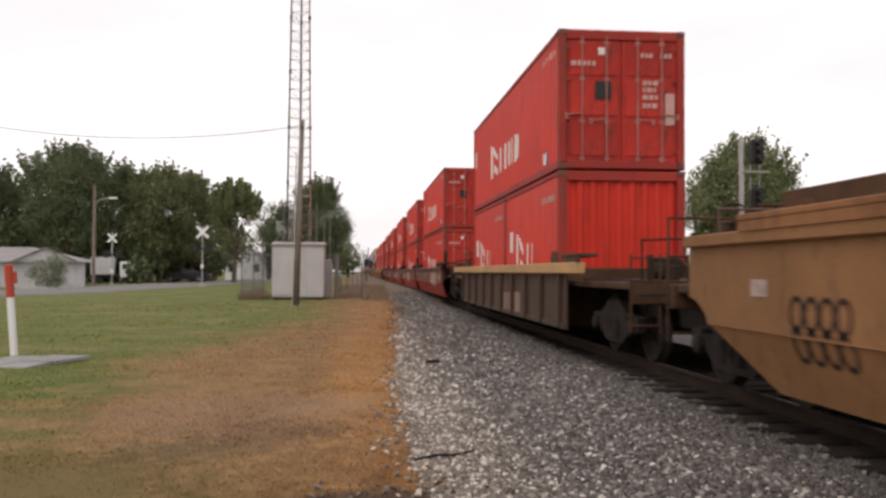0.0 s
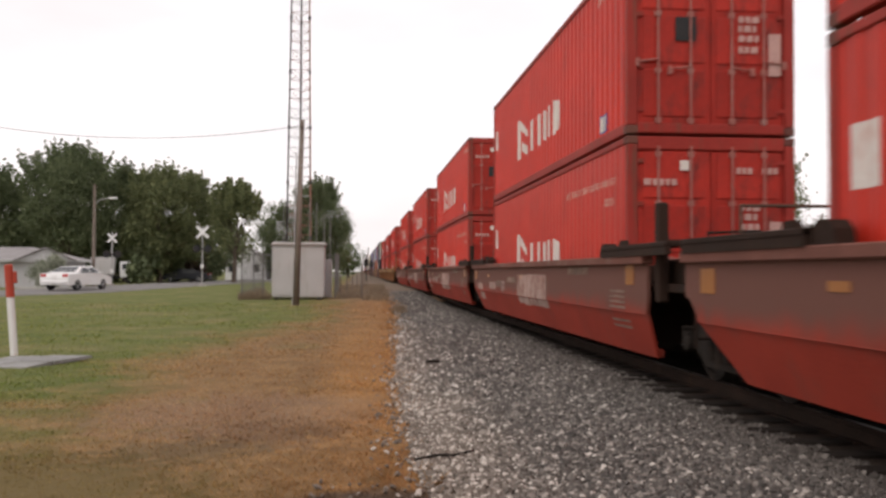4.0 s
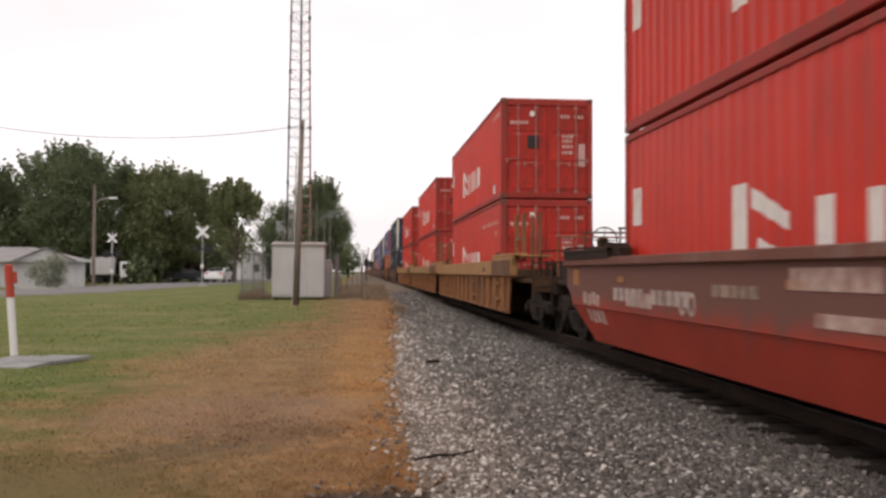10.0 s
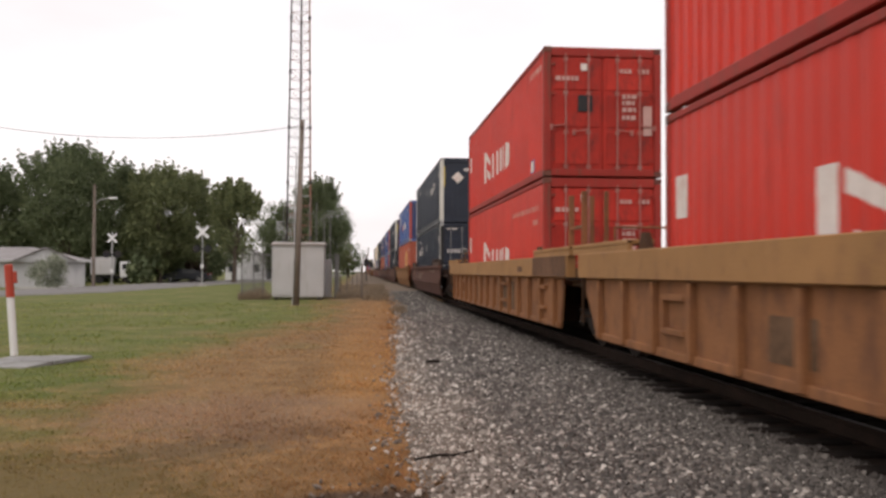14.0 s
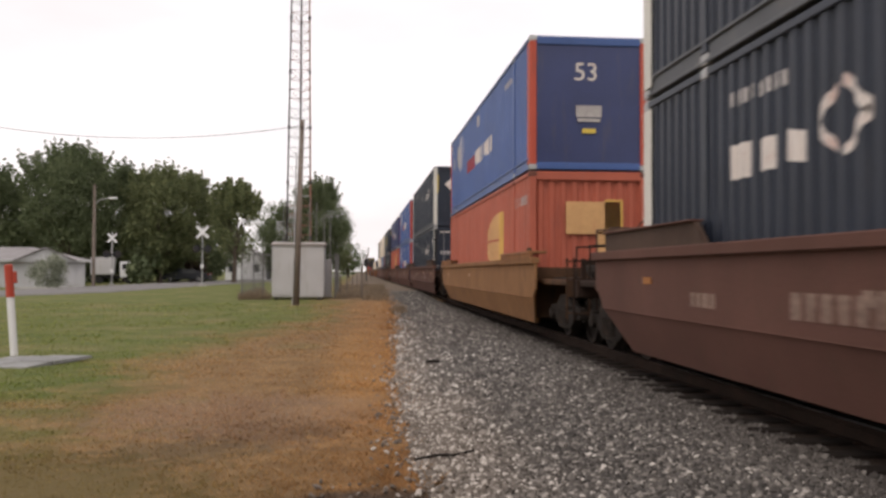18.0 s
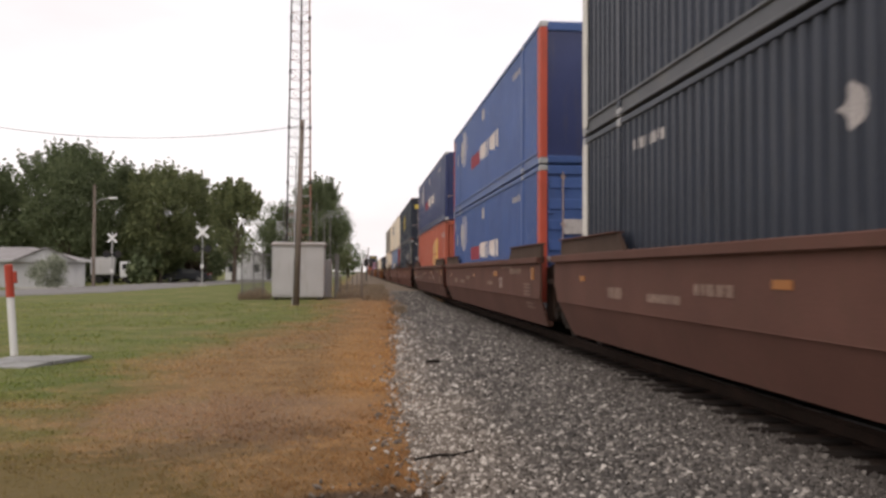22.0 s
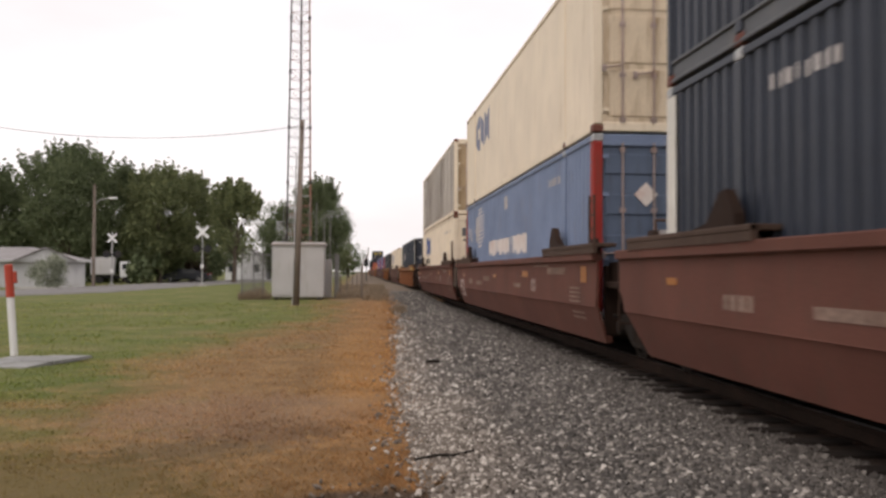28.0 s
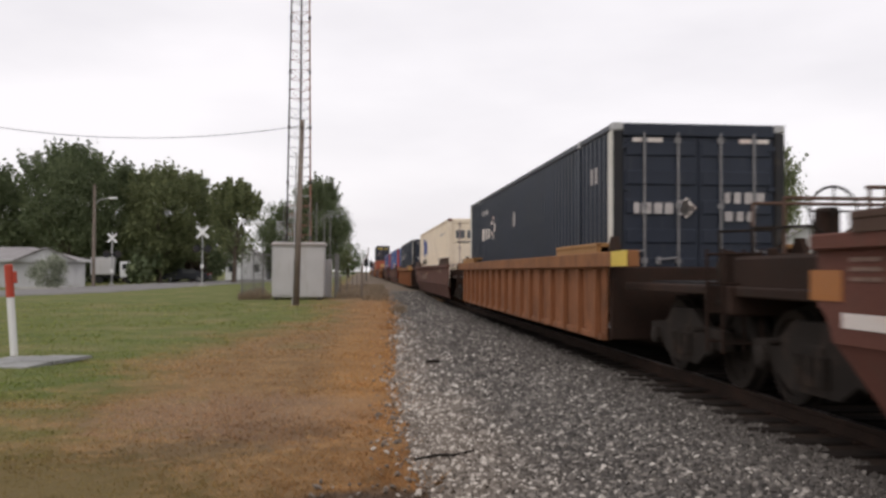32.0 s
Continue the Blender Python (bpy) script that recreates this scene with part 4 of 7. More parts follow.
def make_containers():
    """One of each kind; the train's copies share their meshes."""
    K = {}
    red = "red corrugated steel container with white marks"
    dark_pane = [([(-0.52, -0.22, 1.32, 1.66)], M_BLACK_PLAIN, "dark square patch")]
    K["red_top"] = container(red + ", on top of another", L40, W40, H40, M_RED, M_RED_DARK, M_RED_DARK, dict(m_bar=M_RED_BAR, depth=0.028, m_end=M_RED_END, side_marks=kline_marks(False), end_marks=red_end_marks() + dark_pane))
    K["red_low"] = container(red + ", in a well car", L40, W40, H40, M_RED, M_RED_DARK, M_RED_DARK, dict(m_bar=M_RED_BAR, depth=0.013, m_end=M_RED_END, side_marks=kline_marks(True), end_marks=red_end_marks()))
    small = [([(q[0] * 0.75 - 2.0, q[1] * 0.75 - 2.0, *q[2:])], mm, n) for b, mm, n in kline_marks(True)[:5] for q in b] + [([bar(5.0, 5.4, 1.2, 1.7)], M_WHITE_MARK, "small white square decal"), (dash_row(0.5, 1.7, 2.1, 2.22, 6), M_DIM_MARK, "row of small faded lettering")]
    K["red_twenty"] = container("short red steel container with a corrugated end wall", 6.06, W40, H40, M_RED, M_RED_DARK, M_RED_DARK, dict(end="corrugated", depth=0.013, side_marks=small))
    p53 = (0.0, 1.98, 1.98 + 12.19, L53)
    def slate_marks(y):
        """Pale brand bars with a ring-like diamond at y, a diamond decal and small numerals as bars."""
        return [([bar(y + 2.02, y + 2.44, 1.64, 1.98), bar(y + 1.52, y + 1.86, 1.66, 1.96), (y + 0.96, y + 1.36, 1.64, 1.9, 1.7, 1.98)], M_WHITE_MARK, "pale block of the brand mark"),
                ([(y + 0.5, y + 0.82, 1.62, 1.70, 1.86, 2.0), (y + 0.5, y + 0.82, 2.16, 2.26, 1.86, 2.0)], M_WHITE_MARK, "pale angled stroke of the brand mark"),
                ([(y + 0.08, y + 0.4, 1.86, 2.0, 2.16, 2.26), (y + 0.08, y + 0.4, 1.86, 2.0, 1.62, 1.70)], M_WHITE_MARK, "pale angled stroke of the brand mark"),
                ([(8.06, 8.28, 1.98, 1.98, 1.78, 2.18), (8.28, 8.5, 1.78, 2.18, 1.98, 1.98)], M_DIM_MARK, "white diamond decal"),
                (dash_row(12.45, 13.6, 2.36, 2.5, 6), M_DIM_MARK, "row of small pale lettering"), (dash_row(0.9, 1.4, 2.1, 2.35, 2, 0.5), M_DIM_MARK, "small pale lettering")]
    slate = slate_marks(11.1)
    umax_end = [([(-0.98, -0.9, 1.58, 1.74), (-0.86, -0.72, 1.58, 1.74), (-0.68, -0.56, 1.58, 1.74), (-0.52, -0.4, 1.58, 1.74), (0.38, 0.46, 1.74, 1.9), (0.52, 0.62, 1.74, 1.9), (0.68, 0.8, 1.74, 1.9), (0.86, 0.98, 1.74, 1.9), (0.38, 0.5, 1.48, 1.62), (0.56, 0.66, 1.48, 1.62), (0.72, 0.84, 1.48, 1.62), (0.4, 0.55, 0.86, 0.91)], M_DIM_MARK, "pale block of blurred lettering"),
                ([(-0.34, -0.16, 1.56, 1.78), (-0.16, -0.08, 1.62, 1.7)], M_DIM_MARK, "pale rounded mark"),
                ([(-1.0, -0.55, 2.62, 2.68), (0.6, 1.05, 2.62, 2.68)], M_WHITE_MARK, "white reflective strip")]
    slab = "dark slate-grey 53-foot container with pale end posts"
    st = dict(posts=p53, pitch=0.25, depth=0.04, rail_h=0.27, m_rail=M_SLATE_RAIL, wide_post=True, post_w=0.24, strip_w=0.22, m_cast=M_GALV, door_rows=6, side_marks=slate, end_diamonds=((-0.2, 1.67, 0.15),), end_marks=umax_end, m_bar=M_SLATE_BAR)
    K["slate_low"] = container(slab + " in a well car", L53, W53, H53, M_BLACK, M_BLACK, M_BLACK_PLAIN, st)
    K["slate_mid"] = container(slab + " in a well car", L53, W53, H53, M_BLACK, M_BLACK, M_BLACK_PLAIN, dict(st, side_marks=slate_marks(3.3)))
    st2 = dict(st, side_marks=slate_marks(3.3), end="plain", post_w=0.34, strip_w=0.33, end_diamonds=((-0.52, 2.02, 0.27),), end_marks=[([(-0.25, 0.5, 2.3, 2.45)], M_DIM_MARK, "pale brand mark"),
                                          ([(-1.22, -1.1, 1.6, 2.5), (1.1, 1.22, 1.6, 2.5)], M_YELLOW_MARK, "yellow strip on the post")])
    K["slate_top"] = container(slab + ", stacked on another", L53, W53, H53, M_BLACK, M_BLACK, M_POST_WHITE, st2)
    comet = []
    for i in range(11):
        z, e = 1.5 + 0.11 * i, abs(i - 5) / 5
        comet.append((12.05 + 0.5 * e * e, 13.3 + 0.1 * (1 - e), z + 0.03, z + 0.05, z - 0.03, z + 0.03))
    blue_marks = [(comet, M_WHITE_MARK, "stripes trailing off the round pale emblem"), (disc_spans(13.62, 2.02, 0.4), M_DIM_MARK, "round pale emblem"),
                  ([bar(9.2, 11.2, 1.12, 1.52)], M_LOGO_RED, "dark red brand lettering block"),
                  (dash_row(2.4, 3.4, 2.36, 2.5, 6), M_DIM_MARK, "row of small pale lettering"),
                  ([bar(8.15, 8.55, 2.3, 2.62)], M_DIM_MARK, "small pale square decal"), ([bar(14.85, 15.15, 1.7, 2.1)], M_DIM_MARK, "small pale decal")]
    for q in word_shapes(9.0, 0.5, (0.36, 0.12, 0.2, 0.14, 0.1, 0.24, 0.12, 0.1, 0.2, 0.1, 0.22, 0.1, 0.16, 0.24, 0.1), 1.12, 0.3):
        blue_marks.append(([q], M_WHITE_MARK, "white slanted block of the brand lettering"))
    blue_end = [([(-0.28, 0.28, 1.15, 1.4), (-0.25, 0.25, 1.05, 1.12)], M_DIM_MARK, "pale lettering"), ([(-0.15, 0.15, 0.8, 0.9)], M_YELLOW_MARK, "yellow decal")]
    bst = dict(m_cast=M_GALV, posts=p53, pitch=0.25, depth=0.04, rail_h=0.27, wide_post=True, post_w=0.3, end="plain", side_marks=blue_marks, end_marks=blue_end)
    K["blue_top"] = container("blue 53-foot container with orange-red end posts, stacked on another", L53, W53, H53, M_BLUE, M_BLUE, M_RED_POST, dict(bst, m_end=M_NAVY))
    text_part(K["blue_top"], "53", 0.55, M_WHITE_MARK, Matrix.Translation((-0.33, 0.035, 1.95)) @ END_TURN, "white painted number 53")
    text_part(K["blue_top"], "53", 0.42, M_DIM_MARK, Matrix.Translation((-W53 / 2 + 0.012, 15.75, 2.35)) @ SIDE_TURN, "pale painted number 53")
    K["blue_low"] = container("blue 53-foot container with orange-red end posts, in a well car", L53, W53, H53, M_BLUE, M_BLUE, M_RED_POST, dict(bst, end="doors", door_rows=6, end_marks=[([(-0.8, -0.2, 1.5, 1.8), (0.4, 0.9, 1.6, 1.75), (0.4, 0.9, 1.3, 1.45)], M_DIM_MARK, "pale lettering")]))
    text_part(K["blue_low"], "53", 0.42, M_DIM_MARK, Matrix.Translation((-W53 / 2 + 0.012, 15.75, 2.25)) @ SIDE_TURN, "pale painted number 53")
    K["navy_top"] = container("navy blue 53-foot container stacked on an orange one", L53, W53, H53, M_NAVY, M_NAVY, M_NAVY, dict(bst, end="doors", door_rows=6, post_w=0.14, end_marks=[([(-0.9, -0.2, 2.2, 2.5), (-0.9, -0.3, 1.5, 1.75), (-0.9, -0.4, 0.9, 1.05), (0.3, 0.9, 2.2, 2.45)], M_DIM_MARK, "pale lettering")]))
    half = []
    for i in range(11):
        y0, y1 = 4.25 + 0.195 * i, 4.25 + 0.195 * (i + 1)
        h0, h1 = math.sqrt(1 - (i / 11) ** 2), math.sqrt(max(0, 1 - ((i + 1) / 11) ** 2))
        half.append((y0, y1, 1.55 - 0.95 * h0, 1.54, 1.55 - 0.95 * h1, 1.54))
        half.append((y0, y1, 1.6, 1.6 + 0.68 * h0, 1.6, 1.6 + 0.68 * h1))
    orange_marks = [(half, M_GOLD_MARK, "pale gold half-round emblem"), ([bar(3.65, 4.22, 0.45, 2.28)], M_GOLD_BAR, "yellow bar of the emblem"),
                    ([bar(1.75, 2.15, 2.2, 2.45)], M_DIM_MARK, "pale square block"), (dash_row(0.35, 1.6, 2.22, 2.42, 6, 0.6), M_DIM_MARK, "row of pale lettering")]
    K["orange_low"] = container("faded orange-red 53-foot container with a pale gold half-round emblem", L53, W53, H53, M_ORANGE, M_ORANGE, M_ORANGE,
                                dict(posts=p53, pitch=0.34, depth=0.03, end="corrugated", side_marks=orange_marks,
                                     end_marks=[([(-0.5, 0.7, 1.55, 2.25), (0.2, 0.75, 1.1, 1.6)], M_GOLD_MARK, "pale gold emblem"), ([(0.35, 0.75, 1.3, 2.3)], M_GOLD_BAR, "yellow part of the emblem")]))
    csx_dark = [([bar(9.3, 10.2, 1.1, 1.45), bar(9.0, 10.4, 1.6, 1.95), bar(8.7, 9.4, 1.1, 2.2)], M_YELLOW_MARK, "yellow brand mark")]
    K["charcoal_top"] = container("charcoal 53-foot container with yellow mark, stacked on another", L53, W53, H53, M_BLACK, M_BLACK, M_BLACK,
                                  dict(posts=p53, pitch=0.25, depth=0.04, rail_h=0.27, m_rail=M_SLATE_RAIL, door_rows=6, side_marks=csx_dark, end_marks=[([(-1.05, -0.75, 2.15, 2.45), (-0.68, -0.42, 2.15, 2.45), (-0.36, -0.1, 2.15, 2.45), (0.2, 0.9, 2.2, 2.42)], M_YELLOW_MARK, "yellow brand mark in blocks"), ([(-0.85, -0.65, 1.35, 1.52)], M_WHITE_MARK, "small pale decal")]))
    csx_blue = [([(13.5, 13.9, 1.52, 2.51, 1.75, 2.28), bar(13.05, 13.5, 2.16, 2.53), bar(13.05, 13.5, 1.5, 1.87)], M_LOGO_BLUE, "blue slab of the brand mark"),
                ([(12.2, 13.0, 1.5, 2.2, 1.83, 2.53)], M_LOGO_BLUE, "blue slanted slab of the brand mark"),
                ([(11.2, 11.65, 1.5, 2.53, 1.78, 2.25), (11.65, 12.1, 1.78, 2.25, 1.5, 2.53)], M_LOGO_BLUE, "blue waisted slab of the brand mark"),
                (dash_row(1.5, 4.2, 2.3, 2.42, 12), M_DIM_MARK, "row of small grey lettering")]
    csx_end = [([(-0.98, -0.62, 2.1, 2.42), (-0.52, -0.14, 2.1, 2.42), (-0.04, 0.34, 2.1, 2.42), (-0.95, 0.32, 1.93, 1.98)], M_GREY_LOGO, "dark grey brand mark in blocks")]
    K["cream_low"] = container("cream-white 53-foot container with a blue mark, in a well car", L53, W53, H53, M_CREAM, M_CREAM, M_CREAM, dict(posts=p53, pitch=0.36, depth=0.022, door_rows=3, side_marks=csx_blue, end_marks=csx_end))
    text_part(K["cream_low"], "INTERMODAL", 0.40, M_BLACK_PLAIN, Matrix.Translation((-W53 / 2 + 0.012, 13.9, 1.13)) @ SIDE_TURN, "dark painted word below the mark")
    K["cream_top"] = container("cream-white 53-foot container stacked on a faded blue one", L53, W53, H53, M_CREAM, M_CREAM, M_CREAM, dict(posts=p53, pitch=0.6, depth=0.008, door_rows=3, side_marks=[(b, M_NAVY, n) for b, _, n in csx_blue[:3]], m_end=M_STREAKED_CREAM))
    K["pale_blue_low"] = container("faded blue 53-foot container with dark red end posts", L53, W53, H53, M_PALE_BLUE, M_PALE_BLUE, M_RED_DARK, dict(bst, side_marks=[q for q in blue_marks if q[1] != M_LOGO_RED and "slanted" not in q[2]] + [([q], M_WHITE_MARK, "pale block of the brand lettering") for q in word_shapes(11.1, 0.46, (0.2, 0.36, 0.2, 0.3, 0.16, 0.36, 0.2, 0.42, 0.2, 0.3, 0.18, 0.3, 0.36, 0.2, 0.42, 0.18), 1.14, 0.3)], post_w=0.2, end="doors", door_rows=4, m_end=M_SLATE_BLUE, end_diamonds=((-0.45, 1.95, 0.19),)))
    text_part(K["pale_blue_low"], "53", 0.42, M_WHITE_MARK, Matrix.Translation((-W53 / 2 + 0.012, 15.75, 1.85)) @ SIDE_TURN, "white painted number 53")
    K["ribbed_top"] = container("weathered cream and grey ribbed 53-foot container, stacked on another", L53, W53, H53, M_ALU, M_CREAM, M_CREAM, dict(posts=p53, pitch=0.62, depth=0.045, door_rows=3, m_end=M_STAINED_CREAM))
    # free-standing ribs of the ribbed trailer-type box
    rib = Geo().box(0, 0, H53 / 2, 0.03, 0.07, H53 - 0.3, 0.008).mesh("rib")
    rib.materials.append(M_ALU_RIB)
    for i in range(28):
        part("rib", rib, None, K["ribbed_top"], at=pose(-W53 / 2 + 0.012, 0.5 + 0.56 * i, 0))
    return K


# ---- well cars ----
def build_truck(parent, y, wheel_store):
    """A two-axle truck under parent at y."""
    truck = part("truck", Geo().box(0, 0, 0.56, 2.2, 0.42, 0.2, 0.03).box(0, 0, 0.72, 0.9, 0.5, 0.14, 0.03), M_IRON, parent, "grimy cast-iron wheel truck", at=pose(0, y, 0))
    for s in (-1, 1):
        g = Geo().prism([(-1.15, 0.42), (-1.15, 0.62), (-0.62, 0.66), (-0.3, 0.84), (0.3, 0.84), (0.62, 0.66), (1.15, 0.62), (1.15, 0.42), (0.75, 0.40), (0.42, 0.22), (-0.42, 0.22), (-0.75, 0.40)], s * 1.02 - 0.06, s * 1.02 + 0.06)
        part("side_frame", g, M_IRON, truck)
        for k in (-1, 1):
            part("bearing_cap", Geo().lathe((s * 1.06, k * 0.89, 0.46), (s, 0, 0), [(0, 0.11), (0.08, 0.11), (0.1, 0.07)], 10), M_IRON, truck)
        sp = Geo()
        for k in (-0.2, 0, 0.2):
            sp.tube((s * 1.09, k, 0.3), (s * 1.09, k, 0.56), 0.07, n=8)
        part("spring_nest", sp, M_IRON, truck)
    for k in (-1, 1):
        g = Geo()
        g.tube((-1.05, 0, 0), (1.05, 0, 0), 0.075, n=10)
        for s in (-1, 1):
            x = s * 0.7525
            g.lathe((x - s * 0.07, 0, 0), (s, 0, 0), [(-0.02, 0.42), (-0.02, 0.485), (0.012, 0.485), (0.02, 0.46), (0.12, 0.452), (0.12, 0.38), (0.075, 0.36), (0.07, 0.17), (0.13, 0.13), (0.13, 0.05)], 24)
            for a in range(0, 360, 90):      # lightening holes and balance marks show the turning
                ca, sa = math.cos(radians(a)), math.sin(radians(a))
                g.box(x + s * 0.008, ca * 0.27, sa * 0.27, 0.02, 0.07, 0.07)
        w = part("wheelset", g, M_IRON, truck, "pair of steel wheels on an axle", at=pose(0, k * 0.89, 0.455))
        wheel_store.append(w.data)
    return truck


def well_car(label, L, spec):
    """One well-car unit, y = 0 at the near end of its load. spec: colours and lengths of its ends."""
    c = thing("well_car", label, "rail car", "well cars of the train")
    ms, mc, mr = spec["side"], spec["chord"], spec["rib_mat"]
    nb, nt, fb, ft = spec["nb"], spec["nt"], spec["fb"], spec["ft"]
    top, chord0, bot = spec["top"], spec["chord0"], 0.29 if spec["ribs"] else 0.2
    for s in (-1, 1):
        x = s * 1.42
        if spec["ribs"]:
            outline = [(-nb, bot), (-nt, 0.92), (-nt, chord0), (L + ft, chord0), (L + ft, 0.98), (L + fb, bot)]
            part("side_panel", Geo().prism(outline, x - 0.02, x + 0.02), ms, c)
        else:
            # upright upper panel; the lower one folds in towards the bottom of the well
            zf, tuck = 0.74, s * 0.17
            n7 = nb + (nt - nb) * (zf - bot) / (0.92 - bot)
            f7 = fb + (ft - fb) * (zf - bot) / (0.98 - bot)
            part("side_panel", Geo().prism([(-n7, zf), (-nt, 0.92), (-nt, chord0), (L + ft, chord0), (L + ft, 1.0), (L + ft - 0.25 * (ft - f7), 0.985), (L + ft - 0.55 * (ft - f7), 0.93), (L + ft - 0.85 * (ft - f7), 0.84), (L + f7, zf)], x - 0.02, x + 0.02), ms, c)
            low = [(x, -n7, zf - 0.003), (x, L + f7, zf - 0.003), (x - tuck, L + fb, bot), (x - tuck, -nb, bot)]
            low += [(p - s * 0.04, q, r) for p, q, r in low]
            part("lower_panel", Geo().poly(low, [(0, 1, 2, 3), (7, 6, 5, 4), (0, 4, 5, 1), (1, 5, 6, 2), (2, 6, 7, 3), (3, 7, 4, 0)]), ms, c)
        xo = s * (1.42 + (0.05 if spec["ribs"] else 0.012))
        ch = Geo().box(xo, (L + spec["cf"] - spec["cn"]) / 2, (top + chord0) / 2, 0.16, L + spec["cf"] + spec["cn"], top - chord0, 0.012)
        part("top_chord", ch, mc, c)
        sill = Geo().box(s * (1.43 if spec["ribs"] else 1.185), (L + fb - nb) / 2, bot + 0.05, 0.1, L + nb + fb - 0.1, 0.1, 0.012)
        part("bottom_sill", sill, ms, c)
        if spec["ribs"]:
            rg = spec.get("rib_mesh")
            if rg is None:
                rg = Geo().box(0, 0, (bot + chord0) / 2, 0.1, 0.13, chord0 - bot - 0.05, 0.012).mesh("rib")
                rg.materials.append(mr)
                spec["rib_mesh"] = rg
            n = spec["ribs"]
            for i in range(n):
                part("rib", rg, None, c, at=pose(s * 1.475, -nb + 0.3 + (L + nb + fb - 0.6) * i / (n - 1), 0))
        else:
            # smooth cars: long fold line and a shallow upper band
            part("fold_strip", Geo().box(s * 1.428, L / 2, 0.74, 0.03, L + nb + fb - 0.5, 0.014, 0.004), ms, c)
        if spec.get("upper_wall"):
            part("upper_wall", Geo().box(s * 1.22, L / 2 + 0.3, 1.76, 0.06, L + 1.2, 0.42, 0.01), M_DECK_TAN, c, "set-back upper side wall")
        if spec.get("end_posts") and s < 0:
            for k, y in enumerate(spec["end_posts"]):
                part("end_post", Geo().box(-1.22, y, 2.05, 0.09, 0.09, 1.1, 0.01), M_RUSTY, c)
                part("end_post", Geo().box(-0.85, y, 1.9, 0.07, 0.07, 1.4, 0.01), M_RUSTY, c)
            y0, y1 = min(spec["end_posts"]), max(spec["end_posts"])
            part("end_post_rail", Geo().box(-1.22, (y0 + y1) / 2, 2.02, 0.06, y1 - y0, 0.06), M_RUSTY, c)
            part("hood_plate", Geo().box(-1.0, y0 + 0.2, 1.62, 0.7, 1.1, 0.05, 0.01), M_TAN_CHORD, c)
        if spec.get("frames"):
            for y in spec["frames"]:
                part("stiffener_frame", Geo().box(s * 1.46, y, 0.98, 0.1, 0.7, 0.07, 0.01).box(s * 1.46, y + 0.32, 0.8, 0.1, 0.07, 0.4, 0.01).box(s * 1.46, y, 0.6, 0.1, 0.7, 0.07, 0.01), mr, c)
    # well floor and cross members
    for i in range(5):
        part("cross_member", Geo().box(0, 0.25 + (L - 0.5) * i / 4, 0.36, 2.36, 0.4, 0.14, 0.02), ms, c)
    if spec.get("art"):      # high dark housing over the shared truck
        part("end_housing", Geo().box(0, -(nt + spec["pn"]) / 2 + 0.1, 1.24, 2.3, max(0.4, spec["pn"] - nt + 0.5), 0.36, 0.03), M_DECK, c, "dark housing over the shared truck")
        part("end_housing", Geo().box(0, L + (ft + spec["pf"]) / 2 - 0.1, 1.24, 2.3, max(0.4, spec["pf"] - ft + 0.5), 0.36, 0.03), M_DECK, c, "dark housing over the shared truck")
    if spec.get("art") and not spec.get("tall_step") and not spec.get("tall_guides"):      # dark posts and load stops
        part("end_post", Geo().box(-1.3, -nt - 0.12, 1.5, 0.13, 0.16, 1.2, 0.02).box(-1.05, -nt - 0.14, 1.62, 0.4, 0.07, 0.07), M_DECK, c, "dark upright at the car's end")
        for y in (0.35, L - 0.35):
            part("load_hump", Geo().prism([(y - 0.2, top - 0.01), (y - 0.17, top + 0.12), (y - 0.08, top + 0.19), (y + 0.08, top + 0.19), (y + 0.17, top + 0.12), (y + 0.2, top - 0.01)], -1.46, -1.3), M_DECK, c, "dark rounded load stop")
    if spec.get("tall_guides"):
        lad = Geo()
        for y in (-0.42, -0.16):
            lad.tube((-1.4, y, top - 0.02), (-1.4, y, top + 0.88), 0.022, n=5)
        for k in range(4):
            lad.tube((-1.4, -0.42, top + 0.14 + 0.22 * k), (-1.4, -0.16, top + 0.14 + 0.22 * k), 0.014, n=5)
        part("ladder", lad, M_TAUPE, c, "short ladder standing on the chord")
    part("well_floor", Geo().box(0, L / 2, 0.46, 1.2, L, 0.05), M_IRON, c)
    for y, d in ((-min(0.35, nb + 0.04), -1), (L + min(0.35, fb + 0.04), 1)):
        part("bulkhead", Geo().box(0, y, 0.83, 2.46, 0.07, 1.06, 0.02) if not spec["ribs"] else Geo().box(0, y, 0.82, 2.76, 0.07, 1.04, 0.02), spec["deck"], c)
    # end platforms over the trucks
    pn, pf = spec["pn"], spec["pf"]
    for y0, y1 in ((-pn, -0.4), (L + 0.4, L + pf)):
        part("end_platform", Geo().box(0, (y0 + y1) / 2, 1.07, 2.5, y1 - y0, 0.1, 0.015).box(0, (y0 + y1) / 2, 0.94, 0.7, y1 - y0, 0.22), spec["deck"], c)
        part("underframe", Geo().box(0, (y0 + y1) / 2, 0.72, 1.1, y1 - y0 - 0.1, 0.44, 0.02), M_IRON, c, "dark centre sill over the truck")
        part("walkway", Geo().box(0, (y0 + y1) / 2, 1.135, 1.8, y1 - y0 - 0.3, 0.03), M_BLACK_PLAIN, c, "dark steel grating")
    ends = [(-1, -pn)] + ([(1, L + pf)] if spec.get("couple_far") else [])
